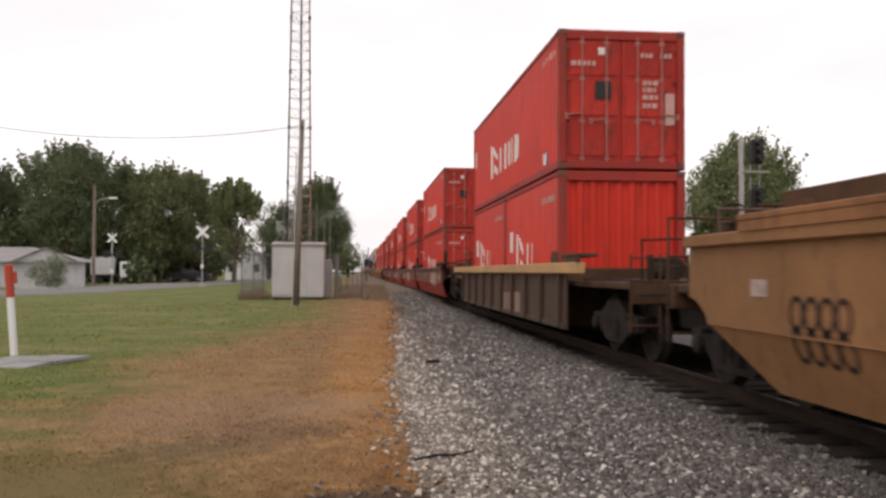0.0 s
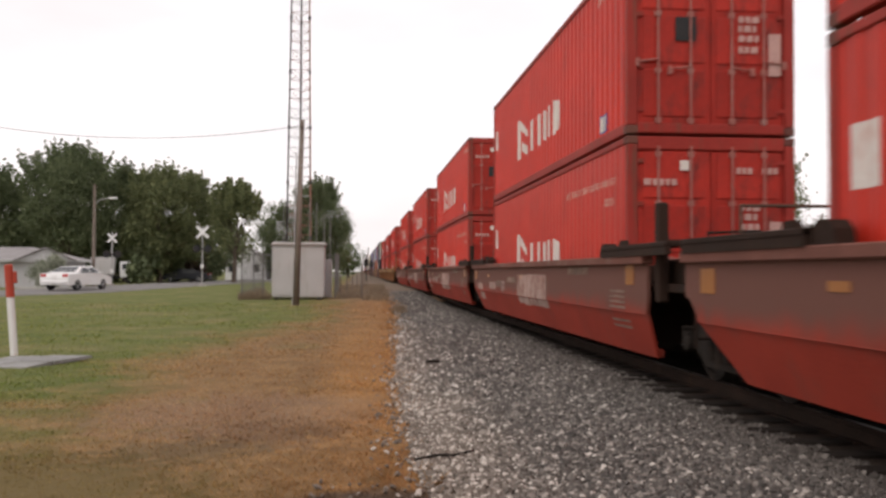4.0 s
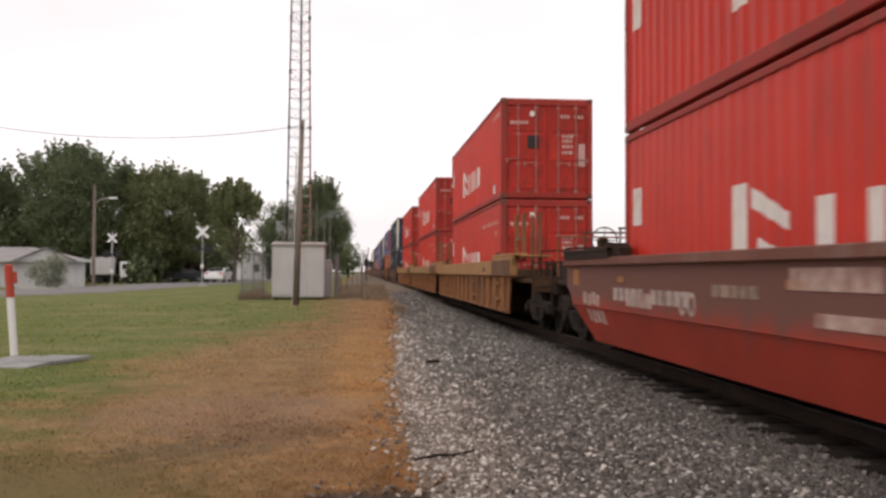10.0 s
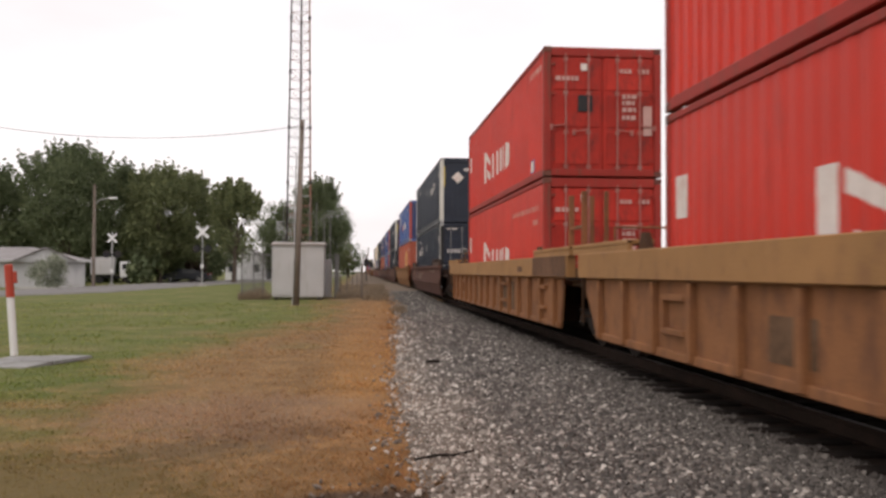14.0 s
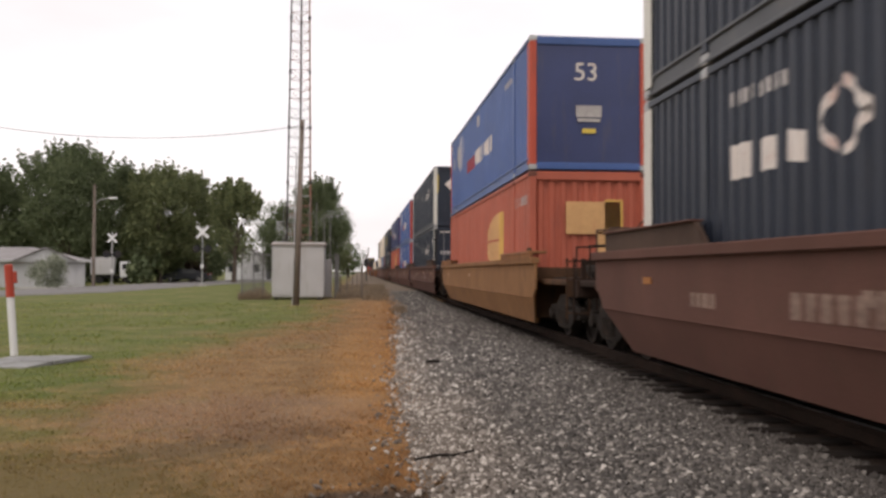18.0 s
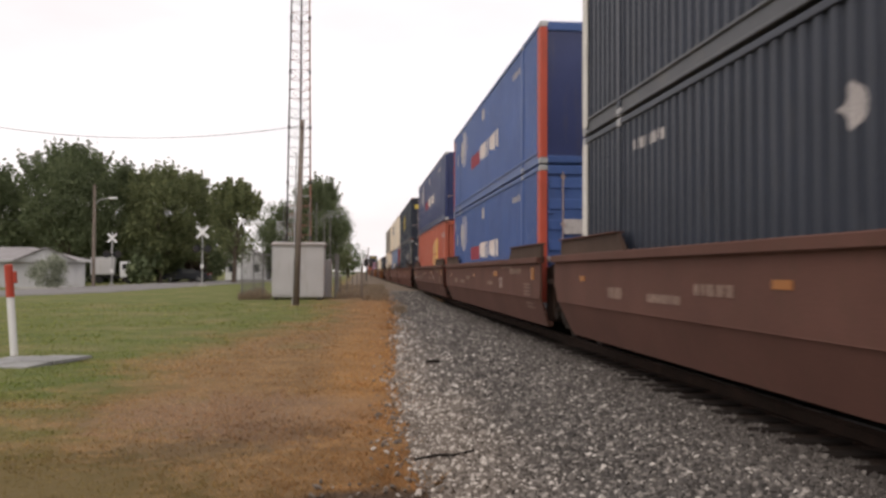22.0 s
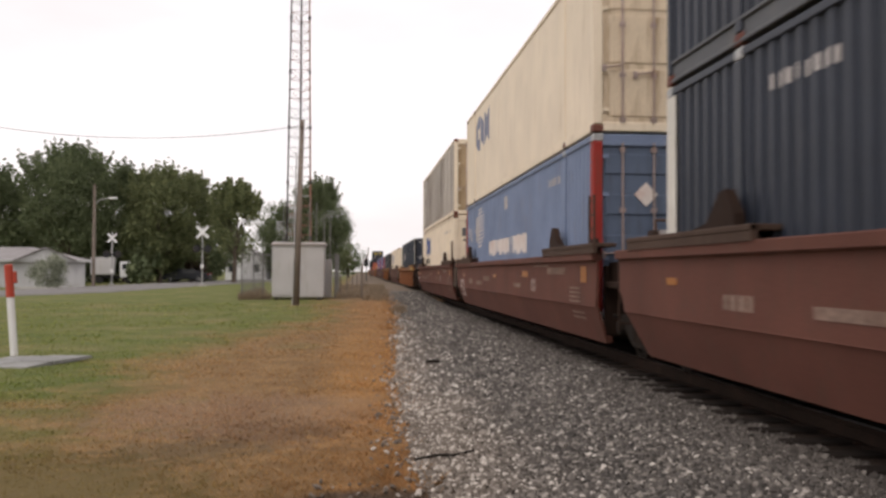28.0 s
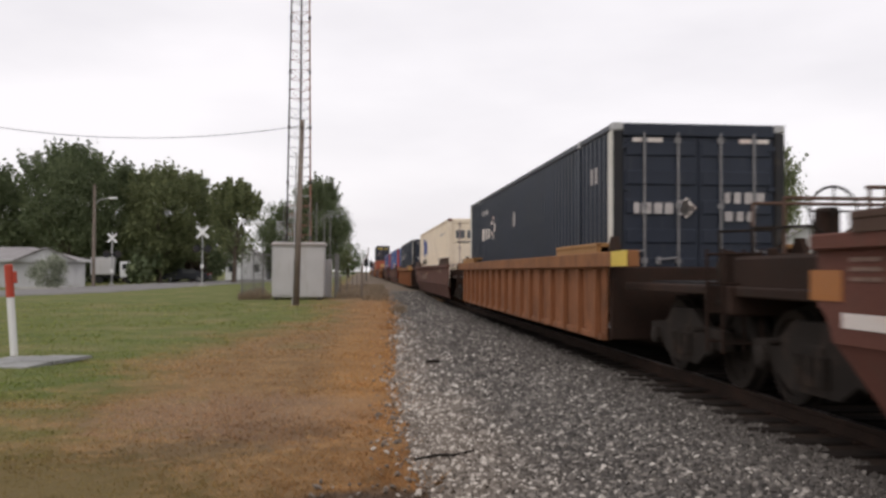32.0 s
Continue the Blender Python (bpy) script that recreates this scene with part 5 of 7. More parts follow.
    for d, y in ends:
        part("end_beam", Geo().box(0, y - d * 0.06, 0.98, 2.6, 0.14, 0.3, 0.02), spec["deck"], c)
        part("coupler", Geo().box(0, y + d * 0.3, 0.86, 0.22, 0.7, 0.2, 0.03).box(0.03, y + d * 0.62, 0.86, 0.3, 0.22, 0.28, 0.05), M_IRON, c, "cast-iron coupler")
        hose = Geo().path([(0.45, y, 0.85), (0.5, y + d * 0.2, 0.55), (0.52, y + d * 0.5, 0.42)], 0.025)
        part("brake_hose", hose, M_RUBBER, c)
        # grab irons on the end corners
        for s in (-1, 1):
            g = Geo()
            for k in range(4):
                z = 0.55 + 0.3 * k
                g.tube((s * 1.32, y + d * 0.02, z), (s * 0.92, y + d * 0.02, z), 0.014, n=5)
            g.tube((s * 1.32, y, 0.45), (s * 1.32, y, 1.5), 0.018, n=5).tube((s * 0.92, y, 0.45), (s * 0.92, y, 1.5), 0.018, n=5)
            part("ladder", g, spec["deck"], c)
        # stanchions with a cross rail
        g = Geo()
        for xx in (-0.75, 0.75):
            g.tube((xx, y - d * 0.15, 1.1), (xx, y - d * 0.15, 2.0), 0.02, n=5)
        g.tube((-0.75, y - d * 0.15, 2.0), (0.75, y - d * 0.15, 2.0), 0.02, n=5)
        part("handrail", g, spec["rail_mat"], c)
        # tall pale end ladder rails on the far corner, bars under a top rail
        g = Geo()
        for k in range(4):
            g.tube((0.62 + 0.2 * k, y - d * 0.25, 1.1), (0.62 + 0.2 * k, y - d * 0.25, 2.2), 0.022, n=5)
        g.tube((0.58, y - d * 0.25, 2.2), (1.26, y - d * 0.25, 2.2), 0.024, n=5)
        part("end_rail", g, spec.get("end_rail", M_RUST_BAR), c, "steel end railing")
        part("uncoupling_lever", Geo().path([(-1.25, y + d * 0.1, 0.95), (-0.5, y + d * 0.12, 0.98), (-0.15, y + d * 0.35, 0.9)], 0.018, 5), M_IRON, c)
        part("end_bracket", Geo().box(-0.95, y - d * 0.3, 1.3, 0.09, 0.07, 0.4, 0.01).box(-0.78, y - d * 0.3, 1.42, 0.34, 0.05, 0.06, 0.01).box(-0.55, y - d * 0.45, 1.24, 0.08, 0.24, 0.24, 0.02), M_DECK, c, "grimy bracket on the end platform")
        part("brake_pipe", Geo().path([(-1.1, y - d * 0.2, 1.15), (-1.1, y - d * 0.2, 1.7), (-0.5, y - d * 0.2, 1.72), (-0.45, y - d * 0.2, 1.15)], 0.022, 5), M_IRON, c)
        # dark clutter: brake cylinder, valves and rods under the platform
        part("brake_cylinder", Geo().lathe((-0.7, y - d * 0.5, 0.82), (1, 0, 0), [(0, 0.05), (0.05, 0.16), (0.5, 0.16), (0.55, 0.05)], 10), M_IRON, c)
        part("brake_rod", Geo().tube((-1.2, y - d * 0.7, 0.62), (1.2, y - d * 0.4, 0.66), 0.03, n=5), M_IRON, c)
    if spec.get("brake_wheel", True):
        y = -pn + 0.5
        w = Geo().lathe((0.35, y, 1.95), (0, 1, 0), [(0, 0.05), (0.06, 0.05)], 8)
        for i in range(16):
            a, b = 2 * math.pi * i / 16, 2 * math.pi * (i + 1) / 16
            w.tube((0.35 + 0.28 * math.cos(a), y, 1.95 + 0.28 * math.sin(a)), (0.35 + 0.28 * math.cos(b), y, 1.95 + 0.28 * math.sin(b)), 0.016, n=5)
        for i in range(4):
            a = math.pi * i / 2
            w.tube((0.35, y, 1.95), (0.35 + 0.28 * math.cos(a), y, 1.95 + 0.28 * math.sin(a)), 0.012, n=5)
        part("brake_wheel", w, M_IRON, c)
        part("brake_stand", Geo().box(0.35, y + 0.14, 1.55, 0.22, 0.22, 0.9, 0.03), spec["deck"], c)
        part("reservoir", Geo().lathe((-0.45, y + 0.2, 1.32), (0, 1, 0), [(0, 0.05), (0.05, 0.17), (0.75, 0.17), (0.8, 0.05)], 12), M_IRON, c, "dark brake air reservoir")
    # raised side step over each corner
    for s in (-1, 1):
        y0, ln = spec["step"]
        starts = [y0] + ([L - y0 - ln] if spec.get("far_step", True) else [])
        for k, q in enumerate(starts):
            if spec.get("tall_step"):      # upright plate beside the load with a walkway lip on top, cut away at its inner end
                rise, e = 0.24, 0.3
                a, b = (q, q + ln - e) if k == 0 else (q + e, q + ln)
                plate = Geo().prism([(q, top - 0.01), (a, top + rise), (b, top + rise), (q + ln, top - 0.01)], s * 1.43 - 0.03, s * 1.43 + 0.03)
                part("side_step", plate, spec["step_mat"], c, "dark upright step plate")
                part("step_lip", Geo().box(s * 1.43, (a + b) / 2, top + rise + 0.014, 0.16, b - a, 0.024, 0.006), M_BROWN, c)
            else:
                part("side_step", Geo().box(s * 1.36, q + ln / 2, top + 0.11, 0.36, ln, 0.06, 0.01).box(s * 1.5, q + ln / 2, top + 0.06, 0.06, ln, 0.14), spec["step_mat"], c)
        if spec.get("tall_guides"):
            for y in (2.05, L - 2.05):
                e = 1 if y < L / 2 else -1
                part("load_guide", Geo().prism([(y - 1.1 * e, top + 0.1), (y - 0.4 * e, top + 0.2), (y - 0.08 * e, top + 0.48), (y + 0.06 * e, top + 0.5), (y + 0.26 * e, top + 0.26), (y + 0.28 * e, top)], s * 1.44 - 0.05, s * 1.44 + 0.05), M_DECK, c, "dark triangular load guide")
        part("container_guide", Geo().prism([(-0.5, top), (-0.1, top), (-0.22, top + 0.22), (-0.38, top + 0.22)], s * 1.36 - 0.04, s * 1.36 + 0.04), spec["deck"], c)
        part("container_guide", Geo().prism([(L + 0.1, top), (L + 0.5, top), (L + 0.38, top + 0.22), (L + 0.22, top + 0.22)], s * 1.36 - 0.04, s * 1.36 + 0.04), spec["deck"], c)
    # looping spray-painted or stencilled rings
    for name, y, z, ry, rz, material, lab in spec.get("loops", ()):
        ring = []
        for k in range(14):
            a = 2 * math.pi * k / 14
            for f in (1.0, 0.68):
                zz = z + rz * f * math.sin(a)
                ring.append((-1.4455 if zz > 0.74 else -1.4255 + 0.315 * (0.74 - zz), y + ry * f * math.cos(a), zz))
        ring += [(p + 0.01, q, r) for p, q, r in ring]
        fc = []
        for k in range(14):
            a0, a1, b0, b1 = 2 * k, 2 * k + 1, 2 * ((k + 1) % 14), 2 * ((k + 1) % 14) + 1
            fc += [(a0, b0, b1, a1), (a0, a0 + 28, b0 + 28, b0), (a1, b1, b1 + 28, a1 + 28), (a0 + 28, a1 + 28, b1 + 28, b0 + 28)]
        part(name, Geo().poly(ring, fc), material, c, lab)
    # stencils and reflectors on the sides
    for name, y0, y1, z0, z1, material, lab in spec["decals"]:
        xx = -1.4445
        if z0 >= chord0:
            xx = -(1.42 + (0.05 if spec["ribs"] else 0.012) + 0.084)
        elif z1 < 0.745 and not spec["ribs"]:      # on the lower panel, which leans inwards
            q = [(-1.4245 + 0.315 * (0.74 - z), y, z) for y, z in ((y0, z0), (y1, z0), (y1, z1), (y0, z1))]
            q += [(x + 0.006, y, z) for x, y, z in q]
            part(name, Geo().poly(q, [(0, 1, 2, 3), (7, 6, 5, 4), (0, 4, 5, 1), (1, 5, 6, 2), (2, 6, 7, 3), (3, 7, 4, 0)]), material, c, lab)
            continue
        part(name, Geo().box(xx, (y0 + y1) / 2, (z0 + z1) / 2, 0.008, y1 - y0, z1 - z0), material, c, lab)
    store = []
    build_truck(c, spec["truck_n"], store)
    if spec.get("truck_f") is not None:
        build_truck(c, L + spec["truck_f"], store)
    return c


def stencils(L, seed, light=M_CHALK, ribs=False, shift=0.0):
    """Reflectors and worn stencil blocks along the side of a car."""
    rng = random.Random(seed)
    out = [("reflector", -0.12 + shift, 0.2 + shift, 1.1, 1.35, M_REFLECT, "amber reflector"), ("reflector", L * 0.55, L * 0.55 + 0.35, 1.12, 1.2, M_REFLECT, "amber reflector"),
           ("reflector", L - 0.7, L - 0.4, 1.12, 1.2, M_REFLECT, "amber reflector")]
    if ribs:
        return out[:0]
    for i in range(4):
        out.append(("stencil", 0.25 + shift, 0.95 + shift, 0.99 - 0.07 * i, 1.02 - 0.07 * i, light, "line of small pale stencil"))
    for i in range(2):
        out.append(("stencil", 0.2 + shift, 1.0 + shift, 0.6 - 0.08 * i, 0.63 - 0.08 * i, light, "line of small pale stencil"))
    y = 1.3
    for i in range(7):
        w = rng.uniform(0.1, 0.2)
        out.append(("stencil", y, y + w, 1.22, 1.34, light, "pale stencil letter block"))
        y += w + 0.05
    y = L * 0.62
    for i in range(5):
        w = rng.uniform(0.1, 0.22)
        out.append(("stencil", y, y + w, 1.02, 1.14, light, "pale stencil letter block"))
        y += w + 0.05
    y = L - 2.6
    for i in range(4):
        w = rng.uniform(0.1, 0.16)
        out.append(("stencil", y, y + w, 0.9, 1.05, light, "pale stencil letter block"))
        y += w + 0.05
    return out


# ---- the train ----
def whitewash(y0, y1, z0, z1, seed):
    """A ragged pale patch brushed on in upright strokes."""
    rng, out, n = random.Random(seed), [], 5
    w = (y1 - y0) / n
    for i in range(n):
        lo, hi = max(z0 + rng.uniform(-0.02, 0.015), 0.36), z1 + rng.uniform(-0.02, 0.012)
        a, b = y0 + i * w, y0 + (i + 1) * w - 0.004
        out += [("paint_patch", a, b, 0.746, hi, M_PATCH, "pale brushed-on whitewash"), ("paint_patch", a, b, lo, 0.734, M_PATCH, "pale brushed-on whitewash")]
    return out


def specs():
    deck_b, deck_t = M_BROWN, M_TAN
    S = {}
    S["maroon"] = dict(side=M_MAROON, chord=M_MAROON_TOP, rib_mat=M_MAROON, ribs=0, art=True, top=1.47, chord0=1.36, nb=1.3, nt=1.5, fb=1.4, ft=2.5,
                       cn=1.5, cf=2.5, pn=2.75, pf=2.7, deck=M_DECK, rail_mat=M_RUST_BAR, step=(-2.4, 2.6), step_mat=M_DECK, truck_n=-2.87,
                       decals=stencils(L40, 3, shift=-0.85) + whitewash(4.3, 7.3, 0.58, 1.2, 5) + [("scrawl", 12.72 + 0.24 * i, 12.9 + 0.24 * i, 0.76 + 0.02 * (i % 2), 0.93 + 0.03 * (i % 2), M_PATCH, "pale spray-painted scrawl") for i in range(4)] + [("scrawl", 12.62 + 0.24 * i, 12.8 + 0.24 * i, 0.5 + 0.02 * (i % 2), 0.7, M_PATCH, "pale spray-painted scrawl") for i in range(4)] + [("reflector", 13.9, 14.25, 1.05, 1.3, M_REFLECT, "amber reflector"), ("scrawl", 10.4, 11.4, 0.82, 1.0, M_PATCH, "pale spray-painted scrawl")])
    S["tan3"] = dict(side=M_TAN, chord=M_TAN_CHORD, rib_mat=M_TAN, ribs=15, top=1.54, chord0=1.17, nb=2.4, nt=2.6, fb=2.3, ft=2.9, cn=3.3, cf=3.0,
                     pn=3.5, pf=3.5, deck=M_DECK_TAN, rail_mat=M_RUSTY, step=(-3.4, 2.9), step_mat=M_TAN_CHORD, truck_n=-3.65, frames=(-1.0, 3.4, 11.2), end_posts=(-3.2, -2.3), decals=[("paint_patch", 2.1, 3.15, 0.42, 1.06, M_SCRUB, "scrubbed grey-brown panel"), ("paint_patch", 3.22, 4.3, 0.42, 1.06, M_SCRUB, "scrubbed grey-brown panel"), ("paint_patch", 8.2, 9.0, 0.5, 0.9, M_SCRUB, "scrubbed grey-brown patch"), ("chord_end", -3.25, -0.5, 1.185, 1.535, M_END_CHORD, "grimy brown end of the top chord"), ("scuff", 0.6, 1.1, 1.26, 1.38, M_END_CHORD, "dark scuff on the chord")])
    S["tan1"] = dict(side=M_TAUPE, chord=M_PALE_CHORD, rib_mat=M_TAUPE, ribs=10, top=1.42, chord0=1.24, nb=1.5, nt=1.5, fb=0.9, ft=0.9, cn=2.6, cf=2.8,
                     pn=4.7, pf=4.7, deck=M_DECK_TAN, rail_mat=M_DECK_TAN, step=(-2.6, 1.0), step_mat=M_DECK_TAN, truck_n=-3.1, truck_f=3.1, couple_far=True, decals=[("paint_patch", 4.05, 4.85, 0.38, 0.78, M_CHALK, "pale smear of paint"), ("paint_patch", 2.75, 3.75, 0.36, 0.82, M_CHALK, "pale smear of paint")])
    S["brown1"] = dict(side=M_BROWN, chord=M_BROWN, rib_mat=M_BROWN, ribs=0, top=1.55, chord0=1.43, nb=0.35, nt=1.3, fb=0.6, ft=1.8, cn=1.3, cf=1.8,
                       pn=3.5, pf=3.6, deck=M_DECK, rail_mat=M_RUST_BAR, step=(-1.2, 3.6), step_mat=M_TAUPE, tall_step=True, truck_n=-2.3, truck_f=2.3, couple_far=True, decals=stencils(L53, 8)[1:3] + stencils(L53, 8)[9:] + [("stencil", 9.5 + 0.235 * i, 9.66 + 0.235 * i, 0.88, 1.1, M_CHALK, "pale stencil letter block") for i in range(11) if i != 4] + [("stencil", 3.1, 4.6, 1.3, 1.33, M_CHALK, "line of small pale stencil")])
    S["tan1"]["end_rail"] = S["tan3"]["end_rail"] = M_DECK_TAN
    S["gold1"] = dict(S["brown1"], tall_step=False, end_rail=M_DECK_TAN, side=M_GOLD, chord=M_GOLD, rib_mat=M_GOLD, deck=M_DECK_TAN, step_mat=M_TAN, decals=stencils(L53, 9)[1:3])
    S["gold0"] = dict(S["gold1"], top=1.64, chord0=1.52, fb=0.95, ft=2.6, cf=2.6, upper_wall=True, decals=[("stencil", 16.95, 17.25, 1.05, 1.2, M_SCRAWL, "pale stencil block")])
    S["brown3"] = dict(S["brown1"], nb=0.55, nt=0.68, fb=0.78, ft=1.45, cn=0.68, cf=1.45, pn=1.45, pf=1.9, truck_n=-1.72, truck_f=None, couple_far=False, art=True, step=(-0.85, 3.6), decals=stencils(L53, 11) + [("stencil", 2.6, 4.0, 1.36, 1.39, M_CHALK, "line of small pale stencil"), ("reflector", 4.6, 5.2, 1.16, 1.28, M_REFLECT, "amber reflector"), ("stencil", 5.4, 6.3, 0.93, 1.02, M_CHALK, "pale worn stencil bar"), ("stencil", 11.4, 12.5, 0.9, 1.0, M_CHALK, "pale worn stencil bar")])
    S["brown3"]["loops"] = [("stencil", 3.9 + 0.24 * k, 1.0, 0.09, 0.13, M_SCRAWL, "large pale rounded stencil") for k in range(2)]
    S["brown4"] = dict(S["brown3"], side=M_RED_BROWN, chord=M_RED_BROWN, tall_guides=True, tall_step=False)
    S["brown4"]["loops"] = S["brown3"]["loops"] + [("scrawl", 15.75 + 0.21 * k, 0.86 - 0.27 * r, 0.115, 0.15, M_SCRAWL, "looping pale spray-painted scrawl") for k in range(5) for r in range(2)]
    S["gold0"]["loops"] = [("scrawl", 15.75 + 0.23 * k, 0.93 - 0.26 * r, 0.12, 0.15, M_DECK, "looping dark spray-painted scrawl") for k in range(4) for r in range(2)]
    S["rust1"] = dict(side=M_RUSTY, chord=M_TAN, rib_mat=M_RUSTY, ribs=17, top=1.54, chord0=1.33, nb=0.1, nt=0.15, fb=0.3, ft=0.4, cn=1.5, cf=1.4, pn=3.5, pf=3.5,
                      deck=M_DECK, rail_mat=M_RUST_BAR, step=(0.0, 2.6), step_mat=M_TAN_CHORD, truck_n=-2.2, truck_f=2.2, couple_far=True,
                      decals=[("end_cap", -1.5, -0.8, 1.34, 1.54, M_YELLOW_MARK, "bright yellow end of the chord")])
    return S


# near end of each unit's load at the start of the clip, y in metres; kind of car; loads from the bottom up
UNITS = [
    (-9.65, "gold0", ()), (16.2, "tan1", ("red_twenty", "red_twenty", "red_top")),
    (38.5, "maroon_first", ("red_low", "red_top")), (55.95, "maroon", ("red_low", "red_top")), (73.75, "maroon", ("red_low", "red_top")),
    (92.05, "maroon", ("red_low", "red_top")), (110.0, "maroon_last", ("red_low", "red_top")),
    (132.95, "tan3_first", ("red_low", "red_top")), (152.6, "tan3", ("red_low", "red_top")), (171.85, "tan3_last", ("red_low", "red_top")),
    (193.55, "brown1", ("slate_low", "slate_top")), (217.3, "gold1", ("orange_low", "blue_top")),
    (241.1, "brown3_first", ("slate_mid", "slate_top")), (260.65, "brown3", ("blue_low", "blue_top")), (280.3, "brown3_last", ("orange_low", "navy_top")),
    (304.05, "brown4_first", ("slate_mid", "charcoal_top")), (323.5, "brown4", ("pale_blue_low", "cream_top")), (343.6, "brown4_last", ("cream_low", "ribbed_top")),
    (367.15, "rust1", ("slate_low",)), (390.45, "brown1", ("cream_low",)), (413.8, "rust1", ("slate_low",)), (437.1, "brown1", ("blue_low",)),
    (460.4, "brown1", ("blue_low",)), (483.7, "rust1", ()), (507.0, "brown1", ()), (530.3, "rust1", ("orange_low", "charcoal_top")),
    (553.6, "brown1", ("slate_low",)), (576.9, "brown1", ("blue_low",)), (600.2, "rust1", ()),
]
CAR_LABELS = {
    "maroon": "faded maroon smooth-sided well car with whitewashed patches", "tan3": "tan ribbed well car with a yellow top chord",
    "tan1": "well car with grimy taupe ribbed sides and a yellow top chord", "brown1": "reddish-brown smooth-sided well car",
    "gold0": "mustard-brown well car with high sides and dark scrawls", "gold1": "mustard-brown smooth-sided well car", "brown3": "reddish-brown smooth-sided articulated well car", "brown4": "reddish-brown articulated well car with dark triangular load guides", "rust1": "rusty orange-brown ribbed well car"}
RIDERS = []       # (thing, y at the start, z) of all that rolls by


def build_train():
    S, K = specs(), make_containers()
    made, used = {}, set()
    for y, kind, loads in UNITS:
        base = kind.split("_")[0]
        if kind not in made:
            sp = dict(S[base])
            if kind.endswith("first"):
                sp.update(**(dict(nb=0.1, nt=1.85, cn=1.85) if base.startswith("brown") else {}), pn=sp["pn"] + {"maroon": 1.4, "tan3": 1.2, "brown3": 2.0, "brown4": 2.0}[base], truck_n=sp["truck_n"] - {"maroon": 0.3, "tan3": 0.3, "brown3": 0.6, "brown4": 0.6}[base])
            if kind == "maroon_first":      # this one's whitewash lies further forward
                sp["decals"] = [q for q in sp["decals"] if q[0] == "reflector" or q[0] == "stencil"] + whitewash(1.2, 4.2, 0.6, 1.2, 6) + [("scrawl", -0.9 + 0.26 * i, -0.72 + 0.26 * i, 0.92 + 0.02 * (i % 2), 1.14, M_PATCH, "pale spray-painted scrawl") for i in range(6)]
                sp["loops"] = [("scrawl", -0.5 + 0.2 * i, 0.56, 0.13, 0.12, M_MAROON_TOP, "faint looping spray-painted scrawl") for i in range(6)]
            if kind.endswith("first") and base.startswith("brown"):
                sp["decals"] = sp["decals"] + [("stencil", -1.15, -0.85, 0.8 + 0.075 * i, 0.84 + 0.075 * i, M_CHALK, "short line of worn stencil") for i in range(8)] + [("stencil", -1.8, -1.25, 1.34, 1.37, M_CHALK, "pale edge line"), ("stencil", -1.8, -1.25, 0.98, 1.01, M_CHALK, "pale edge line"), ("stencil", -1.8, -1.25, 1.16, 1.19, M_CHALK, "pale edge line")]
            if base == "brown4" and kind != "brown4":
                sp["loops"] = sp["loops"][:2]
            if kind.endswith("last") and base.startswith("brown"):
                sp["decals"] = sp["decals"] + [("reflector", L53 + 1.1, L53 + 1.55, 1.05, 1.28, M_REFLECT, "amber reflector"), ("stencil", L53 + 0.45, L53 + 1.1, 0.86, 0.97, M_WHITE_MARK, "white reflective strip")] + [("stencil", L53 + 0.6, L53 + 1.0, 1.2 + 0.07 * i, 1.23 + 0.07 * i, M_CHALK, "line of small pale stencil") for i in range(3)]
            if kind == "maroon_last":
                sp["decals"] = [q for q in sp["decals"] if q[0] != "paint_patch"] + [("stencil", 9.2 + 0.26 * i, 9.38 + 0.26 * i, 0.88, 1.05, M_SCRAWL, "pale stencil letter block") for i in range(11) if i != 5] + [("paint_patch", 5.7, 7.0, 1.12, 1.3, M_PATCH, "pale smear of paint"), ("paint_patch", 5.4, 6.6, 0.84, 0.95, M_PATCH, "pale smear of paint")]
            if base == "maroon" and kind != "maroon_first":
                sp["loops"] = [("scrawl", 9.4 - 0.26 * i, 0.92, 0.1, 0.13, M_SCRAWL, "pale rounded spray-painted sign") for i in range(2)]
            if kind.endswith("last"):
                sp.update(pf={"maroon": 4.2, "tan3": 4.8, "brown3": 3.5, "brown4": 3.5}[base], couple_far=True, truck_f={"maroon": 3.1, "tan3": 3.6, "brown3": 2.2, "brown4": 2.2}[base])
            sp["brake_wheel"] = kind.endswith("first") or base in ("tan1", "brown1", "gold1", "gold0", "rust1")
            L = L40 if base in ("maroon", "tan3", "tan1") else L53
            made[kind] = well_car(CAR_LABELS[base] + ("" if loads else ", empty"), L, sp)
            car = made[kind]
        else:
            car = copy_thing(made[kind], Matrix())
            tagged(car, CAR_LABELS[base] + ("" if loads else ", empty"))
        RIDERS.append((car, y, 0.0))
        z = 0.53
        for name in loads:
            if name in used:
                box = copy_thing(K[name], Matrix())
            else:
                box = K[name]
                used.add(name)
            if name == "red_twenty":      # two short boxes end to end fill the well
                RIDERS.append((box, y + (6.13 if RIDERS[-1][0].name.startswith("shipping_container") else 0.0), z))
                if RIDERS[-1][1] == y:
                    continue
            else:
                RIDERS.append((box, y, z))
            z += (H40 if name.startswith("red") else H53) + 0.028
    for name, box in K.items():
        if name not in used:
            for o in (*box.children_recursive, box):
                bpy.data.objects.remove(o)


def run(t):
    """How far the train has rolled at t seconds."""
    return 10.977 * t + 0.00339 * t * t


build_train()


